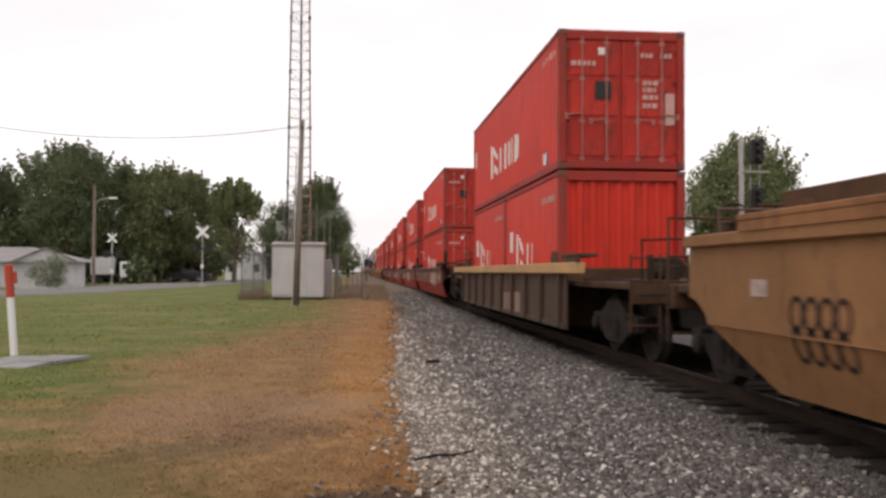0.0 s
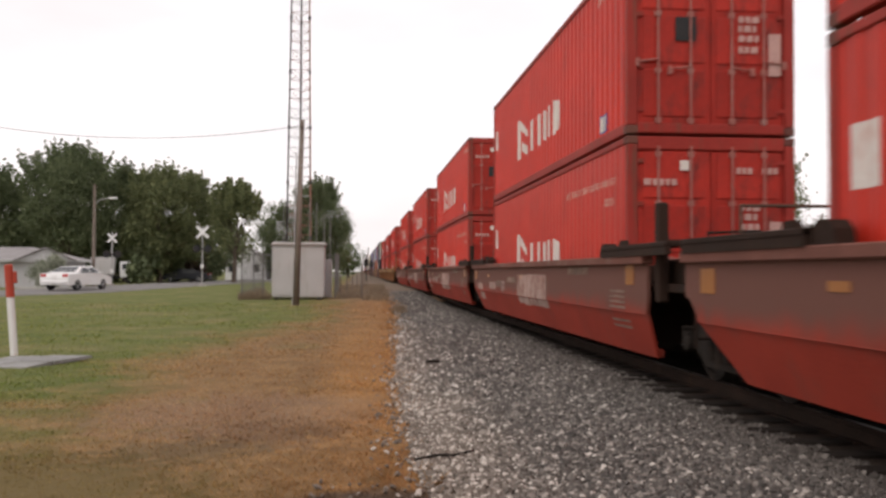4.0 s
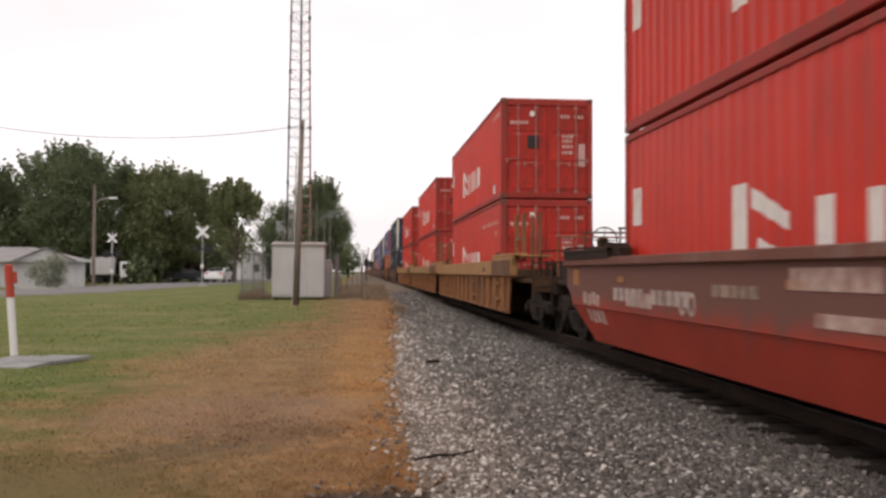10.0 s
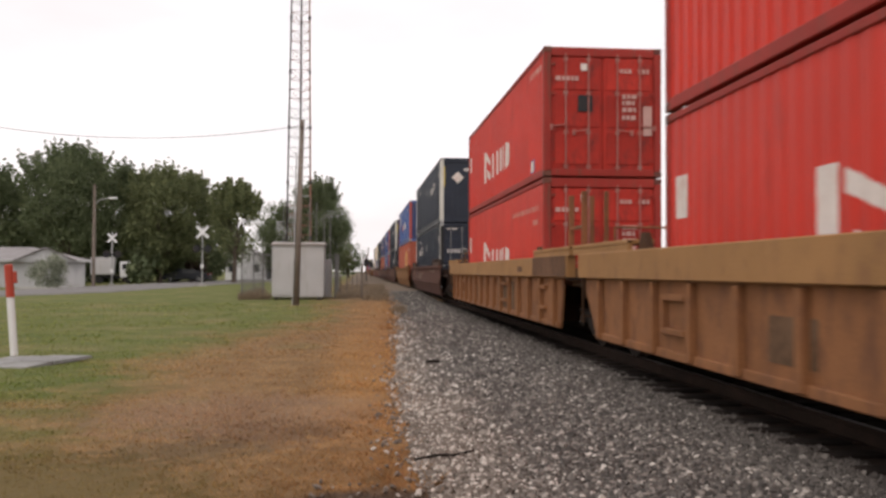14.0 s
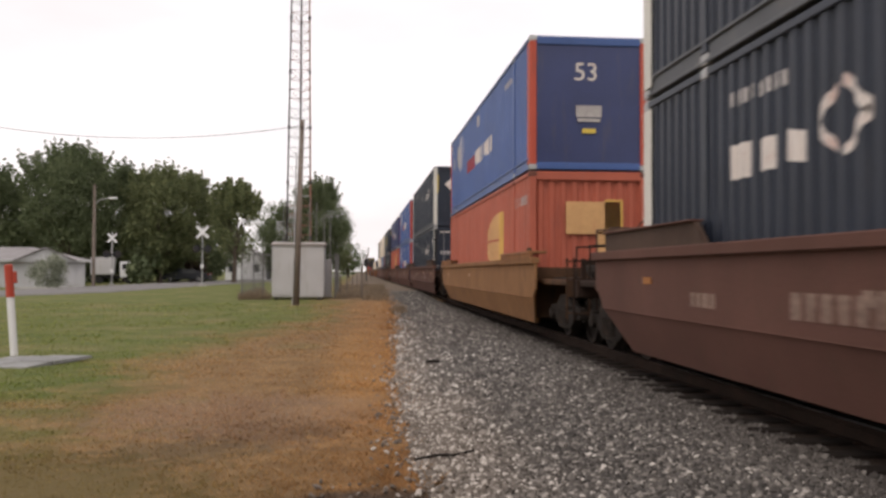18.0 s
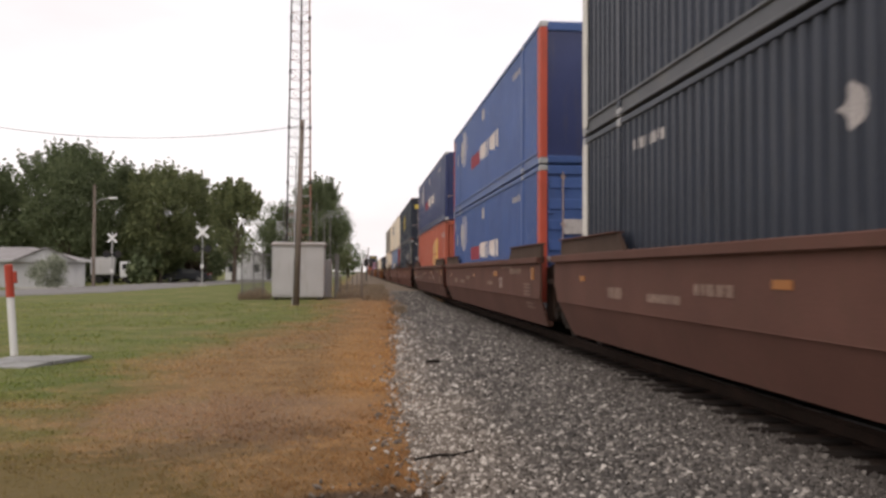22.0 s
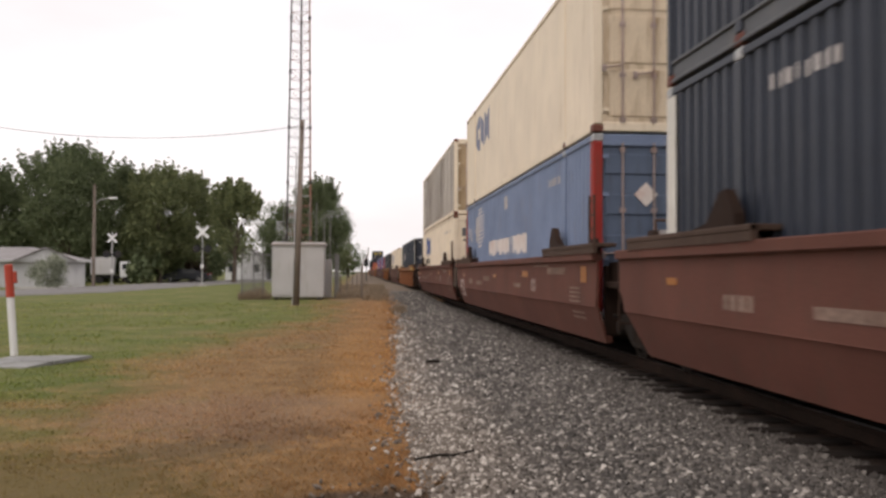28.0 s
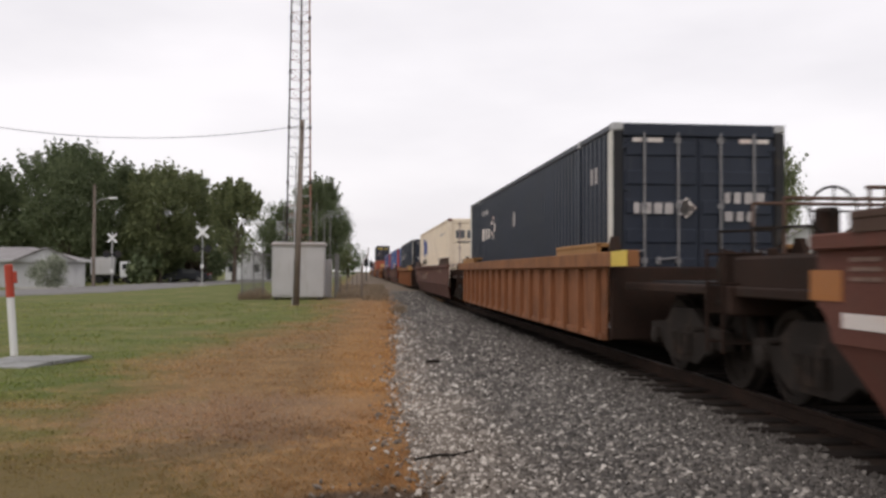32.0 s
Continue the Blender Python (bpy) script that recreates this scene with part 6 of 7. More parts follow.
# ---- trees ----
def leaf_mesh(rng, centres, radii, per, size):
    """Many small leaf cards scattered round clump centres."""
    vs = []
    for c, r in zip(centres, radii):
        n = max(16, int(per * r * r))
        d = rng.normal(0, 1, (n, 3))
        d /= np.linalg.norm(d, axis=1)[:, None]
        q = d * (r * rng.uniform(0.3, 1.12, (n, 1)) ** 0.6)
        q *= np.where(rng.random((n, 1)) < 0.14, 1.5, 1.0)      # stray outer leaves
        q[:, :2] *= (0.97 - 0.45 * d[:, 2:])      # clumps draw to a point upwards
        p = c + q * np.array((1, 1, 1.2))
        s = (size * rng.uniform(0.5, 1.4, n))[:, None]
        a = rng.normal(0, 1, (n, 3))
        a /= np.linalg.norm(a, axis=1)[:, None]
        b = np.cross(a, rng.normal(0, 1, (n, 3)))
        b /= np.linalg.norm(b, axis=1)[:, None] + 1e-6
        u, w = a * s, b * s * 0.6
        vs.append(np.stack([p - u, p + w - u * 0.1, p + u, p - w + u * 0.1], 1).reshape(-1, 3))
    v = np.concatenate(vs)
    me = bpy.data.meshes.new("crown")
    me.from_pydata(v.tolist(), [], np.arange(len(v)).reshape(-1, 4).tolist())
    return me


def tree(label, x, y, height, width, seed, material=None, trunk_h=0.14, per=260, size=0.12, clumps=70, shape=1.0, shoots=0):
    rng = np.random.default_rng(seed)
    material = material or M_LEAF
    t = thing("tree", label, "tree", m=pose(x, y, ground_z(x, y)))
    th = height * trunk_h
    r0 = 0.022 * height
    g = Geo()
    top = Vector((rng.normal(0, 0.3), rng.normal(0, 0.3), height * 0.72))
    mid = Vector((top.x * 0.3, top.y * 0.3, th))
    g.tube((0, 0, -0.1), mid, r0 * 1.25, r0 * 0.85, 9).tube(mid, top, r0 * 0.85, r0 * 0.2, 8)
    centres, radii = [], []
    cz, rz, rx = th + (height - th) * 0.5, (height - th) * 0.5, width / 2
    while len(centres) < clumps:
        d = rng.normal(0, 1, 3)
        d /= np.linalg.norm(d)
        s = rng.uniform(0.35, 1.0) ** 0.5
        z = cz + d[2] * rz * s * 0.9
        taper = 1.0 if shape == 1.0 else max(0.25, 1 - shape * max(0, (z - cz) / rz))
        wob = 1 + 0.22 * noise.noise((d[0] * 2 + seed, d[1] * 2, d[2] * 2))
        p = np.array((d[0] * rx * s * 0.82 * taper * wob, d[1] * rx * s * 0.82 * taper * wob, z))
        centres.append(p)
        radii.append(rng.uniform(0.42, 1.15) * width * 0.14)
    for i in range(shoots):
        a = rng.uniform(0, 6.28)
        q = rng.uniform(0.1, 0.85) * rx
        z1 = cz + rz * math.sqrt(max(0.1, 1 - (q / rx) ** 2)) * rng.uniform(0.82, 1.0)
        tall = rng.uniform(1.3, 2.4)
        for k in range(6):
            s = k / 5
            out = 0.86 + 0.26 * s * (0.4 + q / rx)
            centres.append(np.array((math.cos(a) * q * out, math.sin(a) * q * out, z1 - 1.2 + tall * s)))
            radii.append(0.42 - 0.3 * s)
    for p in centres[:16]:
        z0 = rng.uniform(th * 0.85, max(th, p[2] * 0.75))
        f = (z0 - th) / max(0.1, top.z - th)
        s = mid.lerp(top, min(max(f, 0), 1))
        g.tube(s, p, r0 * 0.34, r0 * 0.08, 5)
    part("trunk", g, M_BARK, t, "bark-brown trunk and limbs")
    me = leaf_mesh(rng, centres, radii, per, size)
    me.materials.append(material)
    part("crown", me, None, t, "uneven leafy crown")
    return t


def build_trees():
    big = "broad dark green deciduous tree behind the houses"
    tree(big, -28.3, 90, 13.2, 11.6, 1, shoots=150, per=190, clumps=105)
    tree(big, -36.0, 92, 11.0, 9.0, 2, shoots=80, clumps=80)
    tree(big, -23.9, 94, 11.8, 7.0, 3, shoots=60)
    tree("rounded olive-green tree behind the road", -20.0, 92, 11.3, 9.2, 4, M_LEAF_OLIVE, shoots=110, clumps=100)
    tree("rounded olive-green tree behind the road", -17.1, 94, 10.9, 6.2, 5, M_LEAF_OLIVE, shoots=60, clumps=90)
    tree("loose-limbed green tree with ragged shoots", -12.2, 89, 9.5, 5.9, 6, M_LEAF_OLIVE, trunk_h=0.28, shoots=120, per=95, clumps=50, size=0.15)
    tree("dark green tree behind the fence", -10.0, 120, 10.6, 8.0, 7, M_LEAF, trunk_h=0.08, clumps=95)
    tree("tall dark green tree behind the fence", -5.0, 118, 13.6, 8.2, 8, M_LEAF, trunk_h=0.06, shoots=60, clumps=150)
    tree("dark green tree beside the line", -3.0, 128, 9.6, 6.0, 9, M_LEAF_OLIVE, trunk_h=0.08, clumps=55)
    tree("small dark green tree beside the line", -1.7, 170, 7.6, 6.4, 10, M_LEAF, trunk_h=0.06, clumps=50)
    # undergrowth that closes the view below the crowns
    for i, (x, y, h, w, m) in enumerate(((-28, 98, 6.5, 9.5, M_LEAF), (-21.5, 100, 6.8, 9.5, M_LEAF), (-17.6, 101, 6.2, 5.5, M_LEAF), (-36, 99, 7.0, 10, M_LEAF), (-16.8, 95, 3.6, 2.8, M_LEAF_RED), (-19.6, 82, 2.4, 2.2, M_LEAF),
                                         (-20.9, 90, 4.6, 3.6, M_LEAF), (-26.2, 92, 4.4, 4.0, M_LEAF), (-9.0, 126, 4.6, 7.5, M_LEAF), (-25, 108, 8.5, 9, M_LEAF), (-17.5, 108, 9.0, 9, M_LEAF), (-33, 108, 8.5, 10, M_LEAF))):
        tree("dense dark shrub under the trees", x, y, h, w, 40 + i, m, trunk_h=0.03, per=90, size=0.24, clumps=60)
    tree("grey-green rounded shrub beside the garage", -20.2, 60.5, 2.2, 2.9, 60, M_LEAF_GREY, trunk_h=0.03, per=1100, size=0.07, clumps=36)
    tree("green tree across the track", 32.1, 71, 12.0, 10.0, 20, M_LEAF_OLIVE, trunk_h=0.2, shoots=40, per=300, clumps=110)
    tree("dull reddish-green tree across the track", 42.0, 60, 10.2, 8.0, 21, M_LEAF_RED, trunk_h=0.15, per=70)
    tree("dark green tree behind the white house", 50.0, 110, 8.0, 12, 22, M_LEAF, trunk_h=0.08, per=50)
    tree("dark green tree behind the white house", 60.0, 112, 7.6, 10, 23, M_LEAF, trunk_h=0.08, per=50)
    # distant woods along the horizon
    rng = np.random.default_rng(77)
    centres, radii = [], []
    for i in range(150):
        x = -150 + 3.0 * i + rng.normal(0, 1)
        if -2 < x < 16:
            continue
        h = 7.5 + 2.2 * noise.noise((x * 0.08, 0, 0))
        for z in (1.5, 4.0, h - 1.5):
            centres.append(np.array((x, 330 + rng.normal(0, 5), z)))
            radii.append(2.6)
    me = leaf_mesh(rng, centres, radii, 5, 0.8)
    me.materials.append(M_LEAF)
    tagged(new("far_woods", me), "low dark line of distant woods", "woods", kind="stuff")


# ---- signal hut, mast, pole and fence ----
def build_hut():
    h = thing("signal_hut", "pale grey sheet-metal railway signal hut on short legs", "hut", m=pose(-2.9, 44.6, ground_z(-2.9, 44.6)))
    w, d, z0, z1 = 2.5, 2.2, 0.14, 2.62
    for s in (-1, 1):
        part("side_wall", Geo().box(s * (w / 2 - 0.03), 0, (z0 + z1) / 2, 0.06, d, z1 - z0, 0.01), M_HUT, h)
        part("end_wall", Geo().box(0, s * (d / 2 - 0.03), (z0 + z1) / 2, w - 0.124, 0.06, z1 - z0, 0.01), M_HUT, h)
    part("roof", Geo().prism([(-d / 2 - 0.08, z1), (-d / 2 - 0.08, z1 + 0.08), (0, z1 + 0.2), (d / 2 + 0.08, z1 + 0.08), (d / 2 + 0.08, z1)], -w / 2 - 0.06, w / 2 + 0.06), M_HUT_ROOF, h, "shallow pitched metal roof")
    door = part("door", Geo().box(-0.55, -d / 2 - 0.015, 1.35, 1.0, 0.03, 2.25, 0.008), M_HUT, h)
    part("handle", Geo().box(-0.15, -d / 2 - 0.05, 1.3, 0.04, 0.05, 0.2, 0.01), M_GALV, door, "small metal handle")
    part("vent", Geo().box(-0.15, -d / 2 - 0.04, 1.75, 0.14, 0.03, 0.12, 0.01), M_BLACK_PLAIN, door, "dark louvre")
    part("notice", Geo().box(-0.15, -d / 2 - 0.036, 1.0, 0.1, 0.006, 0.14), M_WHITE_PLASTIC, door, "small white notice")
    part("corner_trim", Geo().box(0.1, -d / 2 - 0.01, 1.38, 0.04, 0.02, 2.4), M_HUT, h)
    part("floor", Geo().box(0, 0, z0 - 0.02, w - 0.04, d - 0.04, 0.04), M_CONCRETE, h)
    for s in (-1, 1):
        for k in (-1, 1):
            part("leg", Geo().box(s * 1.05, k * 0.9, 0.06, 0.22, 0.22, 0.14), M_BLACK_PLAIN, h)
    c = thing("equipment_cabinet", "narrow grey metal equipment cabinet beside the hut", "cabinet", m=pose(-1.5, 46.0, ground_z(-1.35, 45.6)))
    part("body", Geo().box(0, 0, 1.0, 0.32, 0.5, 1.95, 0.02), M_HUT, c)
    part("door", Geo().box(0, -0.26, 1.0, 0.26, 0.02, 1.7, 0.008), M_HUT, c)
    for i, (x, y, hh) in enumerate(((-1.45, 46.4, 4.1), (-1.75, 46.2, 4.2), (-2.55, 47.2, 5.3), (-2.2, 47.3, 5.0), (-3.9, 47.0, 4.7))):
        a = thing("antenna_mast", "slim pale metal antenna mast behind the hut", "antenna", "antenna masts", m=pose(x, y, ground_z(x, y)))
        part("pole", Geo().tube((0, 0, 0), (0, 0, hh), 0.035, 0.025, 6), M_FENCE, a)
        part("base_plate", Geo().box(0, 0, 0.01, 0.3, 0.3, 0.03), M_CONCRETE, a)


def build_tower():
    x0, y0 = -3.42, 52.0
    t = thing("lattice_tower", "tall slender lattice radio tower in faded orange and dark steel", "radio tower", m=pose(x0, y0, ground_z(x0, y0)))
    H, w0, w1 = 34.0, 1.45, 0.62
    def half(z):
        return (w0 + (w1 - w0) * z / H) / 2
    legs = [(-1, -0.58), (1, -0.58), (0.0, 1.15)]
    def leg(k, z):
        return Vector((legs[k][0] * half(z), legs[k][1] * half(z), z))
    step = 0.565
    n = int(H / step)
    for k in range(3):
        part("leg", Geo().tube(leg(k, 0), leg(k, H), 0.055, 0.045, 6), M_TOWER_DARK if k != 1 else M_RUST_TOWER, t)
        for i in range(1, 11):
            p = leg(k, i * H / 10.6)
            part("leg_joint", Geo().box(p.x, p.y, p.z, 0.15, 0.15, 0.2), M_TOWER_DARK, t, "dark bolted leg flange")
    for i in range(n):
        z = i * step
        for k in range(3):
            g = Geo().tube(leg(k, z), leg((k + 1) % 3, z), 0.018, n=4)
            if i % 2 == k % 2:
                g.tube(leg(k, z), leg((k + 1) % 3, z + step), 0.011, n=4)
            part("brace", g, M_RUST_TOWER if (i // 10) % 2 == 0 else M_GALV, t)
    part("cable_run", Geo().tube((0.0, -0.2, 0.3), (0.05, -0.1, H - 1), 0.035, n=5), M_BLACK_PLAIN, t, "dark feeder cable")
    part("footing", Geo().box(0, 0.1, 0.1, 2.2, 2.2, 0.3, 0.03), M_CONCRETE, t)


def build_poles():
    p = thing("utility_pole", "leaning weathered wooden utility pole in front of the hut", "pole", m=pose(-2.62, 38.2, ground_z(-2.62, 38.2)))
    part("shaft", Geo().tube((0, 0, -0.15), (0.2, 0.0, 7.95), 0.14, 0.1, 12), M_WOOD_POLE, p, smooth=True)
    part("conduit", Geo().tube((-0.15, -0.1, 0), (-0.02, -0.1, 6.5), 0.03, n=6), M_GALV, p, "grey conduit strapped to the pole")
    part("bolt", Geo().box(0.19, -0.13, 7.6, 0.08, 0.08, 0.08), M_IRON, p)
    l = thing("street_lamp", "street lamp on a bare wooden pole beside the road", "street lamp", m=pose(-19.0, 66, ground_z(-19, 66)))
    part("pole", Geo().tube((0, 0, -0.1), (0.0, 0, 7.4), 0.13, 0.1, 10), M_WOOD_POLE, l)
    part("arm", Geo().path([(0.05, 0, 6.0), (0.5, 0, 6.35), (1.1, 0, 6.45)], 0.03), M_GALV, l)
    part("lamp_head", Geo().box(1.3, 0, 6.43, 0.6, 0.26, 0.13, 0.05), M_WHITE_PLASTIC, l, "pale cobra-head lamp")
    q = thing("utility_pole", "wooden utility pole with a crossarm behind the white house", "pole", m=pose(57.5, 105, ground_z(57, 105)))
    part("shaft", Geo().tube((0, 0, 0), (0, 0, 8.6), 0.16, 0.11, 8), M_WOOD_POLE, q)
    part("crossarm", Geo().box(0, 0, 7.9, 2.6, 0.1, 0.12).box(0, 0, 8.3, 1.4, 0.08, 0.1), M_WOOD_POLE, q)
    # slack cable from the pole past the left edge, and the far line wires
    def cable(name, a, b, sag, r, label):
        pts = []
        for i in range(25):
            s = i / 24
            v = Vector(a).lerp(Vector(b), s)
            v.z -= sag * 4 * s * (1 - s)
            pts.append(v)
        c = tagged(part(name, Geo().path(pts, r, 4), M_WIRE, None), label, "cable")
        return c
    k = thing("utility_pole", "wooden utility pole that carries the slack cable", "pole", m=pose(-18.2, 40.5, ground_z(-18, 40)))
    part("shaft", Geo().tube((0, 0, 0), (0, 0, 8.6), 0.16, 0.11, 8), M_WOOD_POLE, k)
    cable("overhead_cable", (-2.45, 38.2, 7.5), (-18.2, 40.4, 7.95), 0.72, 0.022, "slack overhead cable from the leaning pole")
    s = thing("line_post", "short leaning metal post with a bent arm beside the track", "post", m=pose(0.2, 45.4, ground_z(0.2, 45.4)))
    part("post", Geo().tube((0, 0, 0), (0.02, 0, 1.75), 0.055, n=8), M_WOOD_POLE, s)
    part("bent_arm", Geo().path([(0.02, 0, 1.7), (0.12, 0, 1.95), (0.3, 0, 2.15), (0.32, 0, 2.6)], 0.035), M_WOOD_POLE, s)
    for x, y in ((1.1, 118.0), (2.2, 150.0)):
        k = thing("line_signal", "small dark trackside signal with a round target", "signal", m=pose(x, y, ground_z(x, y)))
        part("mast", Geo().tube((0, 0, 0), (0, 0, 3.4), 0.07, n=6), M_BLACK_PLAIN, k)
        part("signal_head", Geo().box(0, 0, 2.4, 0.6, 0.25, 1.1, 0.08), M_BLACK_PLAIN, k)


def build_fence():
    f = thing("chain_link_fence", "galvanised chain-link fence round the hut", "fence")
    posts = [(-5.6, 43.6), (-4.7, 44.6), (-5.6, 48.6), (-5.6, 53.6), (-1.15, 45.2), (-1.15, 49.5), (-1.15, 54.0), (-3.4, 54.0)]
    for x, y in posts:
        part("post", Geo().tube((x, y, ground_z(x, y)), (x, y, ground_z(x, y) + 2.3), 0.035, n=6), M_FENCE, f)
    lines = [((-5.6, 43.6), (-4.2, 43.6)), ((-5.6, 43.6), (-5.6, 53.6)), ((-5.6, 54), (-1.15, 54)), ((-1.15, 45.2), (-1.15, 54))]
    for (xa, ya), (xb, yb) in lines:
        L = math.hypot(xb - xa, yb - ya)
        za, zb = ground_z(xa, ya), ground_z(xb, yb)
        A, B = Vector((xa, ya, za)), Vector((xb, yb, zb))
        part("top_rail", Geo().tube(A + Vector((0, 0, 2.2)), B + Vector((0, 0, 2.2)), 0.022, n=5), M_FENCE, f)
        g = Geo()
        n = int(L / 0.2)
        up = Vector((0, 0, 2.1))
        for i in range(-13, n + 1):
            for sgn in (1, -1):
                s0, s1 = i * 0.2, i * 0.2 + 2.1
                if sgn < 0:
                    s0, s1 = s1, s0
                z0, z1 = 0.05, 2.15
                # clip to the span
                def at(s):
                    return z0 + (z1 - z0) * (s - s0) / (s1 - s0)
                lo, hi = max(0, min(s0, s1)), min(L, max(s0, s1))
                if hi - lo < 0.05:
                    continue
                d = (B - A) / L
                g.tube(A + d * lo + Vector((0, 0, at(lo))), A + d * hi + Vector((0, 0, at(hi))), 0.0032, n=3, caps=False)
        part("mesh_panel", g, M_FENCE, f, "grey chain-link wire mesh")
    w = thing("low_fence", "low dull wire fence with weeds beyond the hut", "fence")
    for i in range(7):
        x, y = -0.9 + 0.28 * i, 47 + 4.0 * i
        part("post", Geo().tube((x, y, ground_z(x, y)), (x, y, ground_z(x, y) + 1.1), 0.04, n=5), M_WOOD_POLE, w)
    rng = np.random.default_rng(31)
    v, fc = [], []
    for _ in range(3200):
        y = rng.uniform(42, 75)
        x = rng.uniform(-1.2, bed_edge(y) - 0.2)
        if y < 45 and x < 0.2:
            continue
        z, h, a = ground_z(x, y), rng.uniform(0.08, 0.30), rng.uniform(0, 6.28)
        k = len(v)
        dx, dy = math.cos(a), math.sin(a)
        v += [(x - dy * 0.02, y + dx * 0.02, z), (x + dy * 0.02, y - dx * 0.02, z), (x + dx * h * 0.4, y + dy * h * 0.4, z + h)]
        fc.append((k, k + 1, k + 2))
    for _ in range(1500):
        side = rng.random() < 0.45
        x, y = (rng.uniform(-5.75, -4.2), rng.normal(43.6, 0.16)) if side else (rng.normal(-5.6, 0.12), rng.uniform(43.5, 53.5))
        z, h, a = ground_z(x, y), rng.uniform(0.12, 0.55) ** 1.2, rng.uniform(0, 6.28)
        k = len(v)
        dx, dy = math.cos(a), math.sin(a)
        v += [(x - dy * 0.018, y + dx * 0.018, z), (x + dy * 0.018, y - dx * 0.018, z), (x + dx * h * 0.35, y + dy * h * 0.35, z + h)]
        fc.append((k, k + 1, k + 2))
    for _ in range(220):      # a rank tuft at the edge of the stones
        x, y = rng.normal(1.5, 0.14), rng.normal(32.5, 0.35)
        z, h, a = ground_z(x, y), rng.uniform(0.15, 0.42), rng.uniform(0, 6.28)
        k = len(v)
        dx, dy = math.cos(a), math.sin(a)
        v += [(x - dy * 0.015, y + dx * 0.015, z), (x + dy * 0.015, y - dx * 0.015, z), (x + dx * h * 0.4, y + dy * h * 0.4, z + h)]
        fc.append((k, k + 1, k + 2))
    me = bpy.data.meshes.new("weeds")
    me.from_pydata(v, [], fc)
    me.materials.append(M_DRY_WEED)
    tagged(new("weeds", me), "tall dry weeds between the hut and the track", "weeds", kind="stuff")


def build_marker():
    m = thing("marker_post", "white plastic cable marker post with an orange-red cap", "marker post", m=pose(-6.43, 17.4, ground_z(-6.43, 17.4)) @ pose(0, 0, 0, 0, -4.6, 0))
    part("post", Geo().lathe((0, 0, -0.1), (0, 0, 1), [(0, 0.068), (1.2, 0.068)], 12), M_WHITE_PLASTIC, m, smooth=False)
    part("cap", Geo().lathe((0, 0, 1.1), (0, 0, 1), [(0, 0.076), (0.6, 0.076), (0.62, 0.05)], 12), M_ORANGE_CAP, m, "orange-red plastic cap")
    part("test_box", Geo().box(0.09, 0.02, 1.47, 0.08, 0.08, 0.22, 0.01), M_ORANGE_CAP, m)
    s = thing("concrete_slab", "cracked flat concrete slab lying in the grass", "slab", m=pose(-5.78, 15.85, ground_z(-5.7, 15.9) - 0.01, 2.2, -1.5, -8))
    def piece(pts, z):
        n = len(pts)
        return Geo().poly([(x, y, 0) for x, y in pts] + [(x * 0.985, y * 0.985, h) for (x, y), h in zip(pts, z)], [tuple(range(n, 2 * n))] + [(k, (k + 1) % n, n + (k + 1) % n, n + k) for k in range(n)])
    part("slab_piece", piece([(-1.0, -0.72), (-0.12, -0.66), (-0.02, -0.1), (0.14, 0.74), (-0.55, 0.8)], (0.05, 0.06, 0.065, 0.055, 0.05)), M_SLAB, s)
    part("slab_piece", piece([(-0.08, -0.66), (0.5, -0.7), (0.66, -0.16), (0.02, -0.1)], (0.05, 0.045, 0.06, 0.07)), M_SLAB, s)
    part("slab_piece", piece([(0.06, -0.06), (0.68, -0.12), (0.98, 0.7), (0.2, 0.76)], (0.075, 0.06, 0.05, 0.06)), M_SLAB, s)
    k = thing("dropped_stick", "dark weathered stick lying on the stones", "stick", m=pose(0.72, 7.4, bed_z(0.72, 7.4) + 0.045))
    part("stick", Geo().path([(-0.25, -0.13, 0.0), (-0.05, -0.03, 0.012), (0.1, 0.02, 0.0), (0.27, 0.14, 0.008)], 0.012, 6), M_TIE, k)


def build_debris():
    d = thing("debris", "dark flat piece of debris lying on the stones", "debris", m=pose(1.24, 14.8, bed_z(1.24, 14.8) + 0.03, 0, 0, 12))
    part("scrap", Geo().poly([(-0.13, -0.05, 0), (0.02, -0.09, 0), (0.15, -0.02, 0), (0.09, 0.07, 0), (-0.1, 0.06, 0), (-0.11, -0.04, 0.045), (0.02, -0.07, 0.06), (0.12, -0.02, 0.04), (0.07, 0.05, 0.055), (-0.08, 0.05, 0.05)],
                            [(5, 6, 7, 8, 9), (0, 1, 6, 5), (1, 2, 7, 6), (2, 3, 8, 7), (3, 4, 9, 8), (4, 0, 5, 9), (4, 3, 2, 1, 0)]), M_TIE, d)


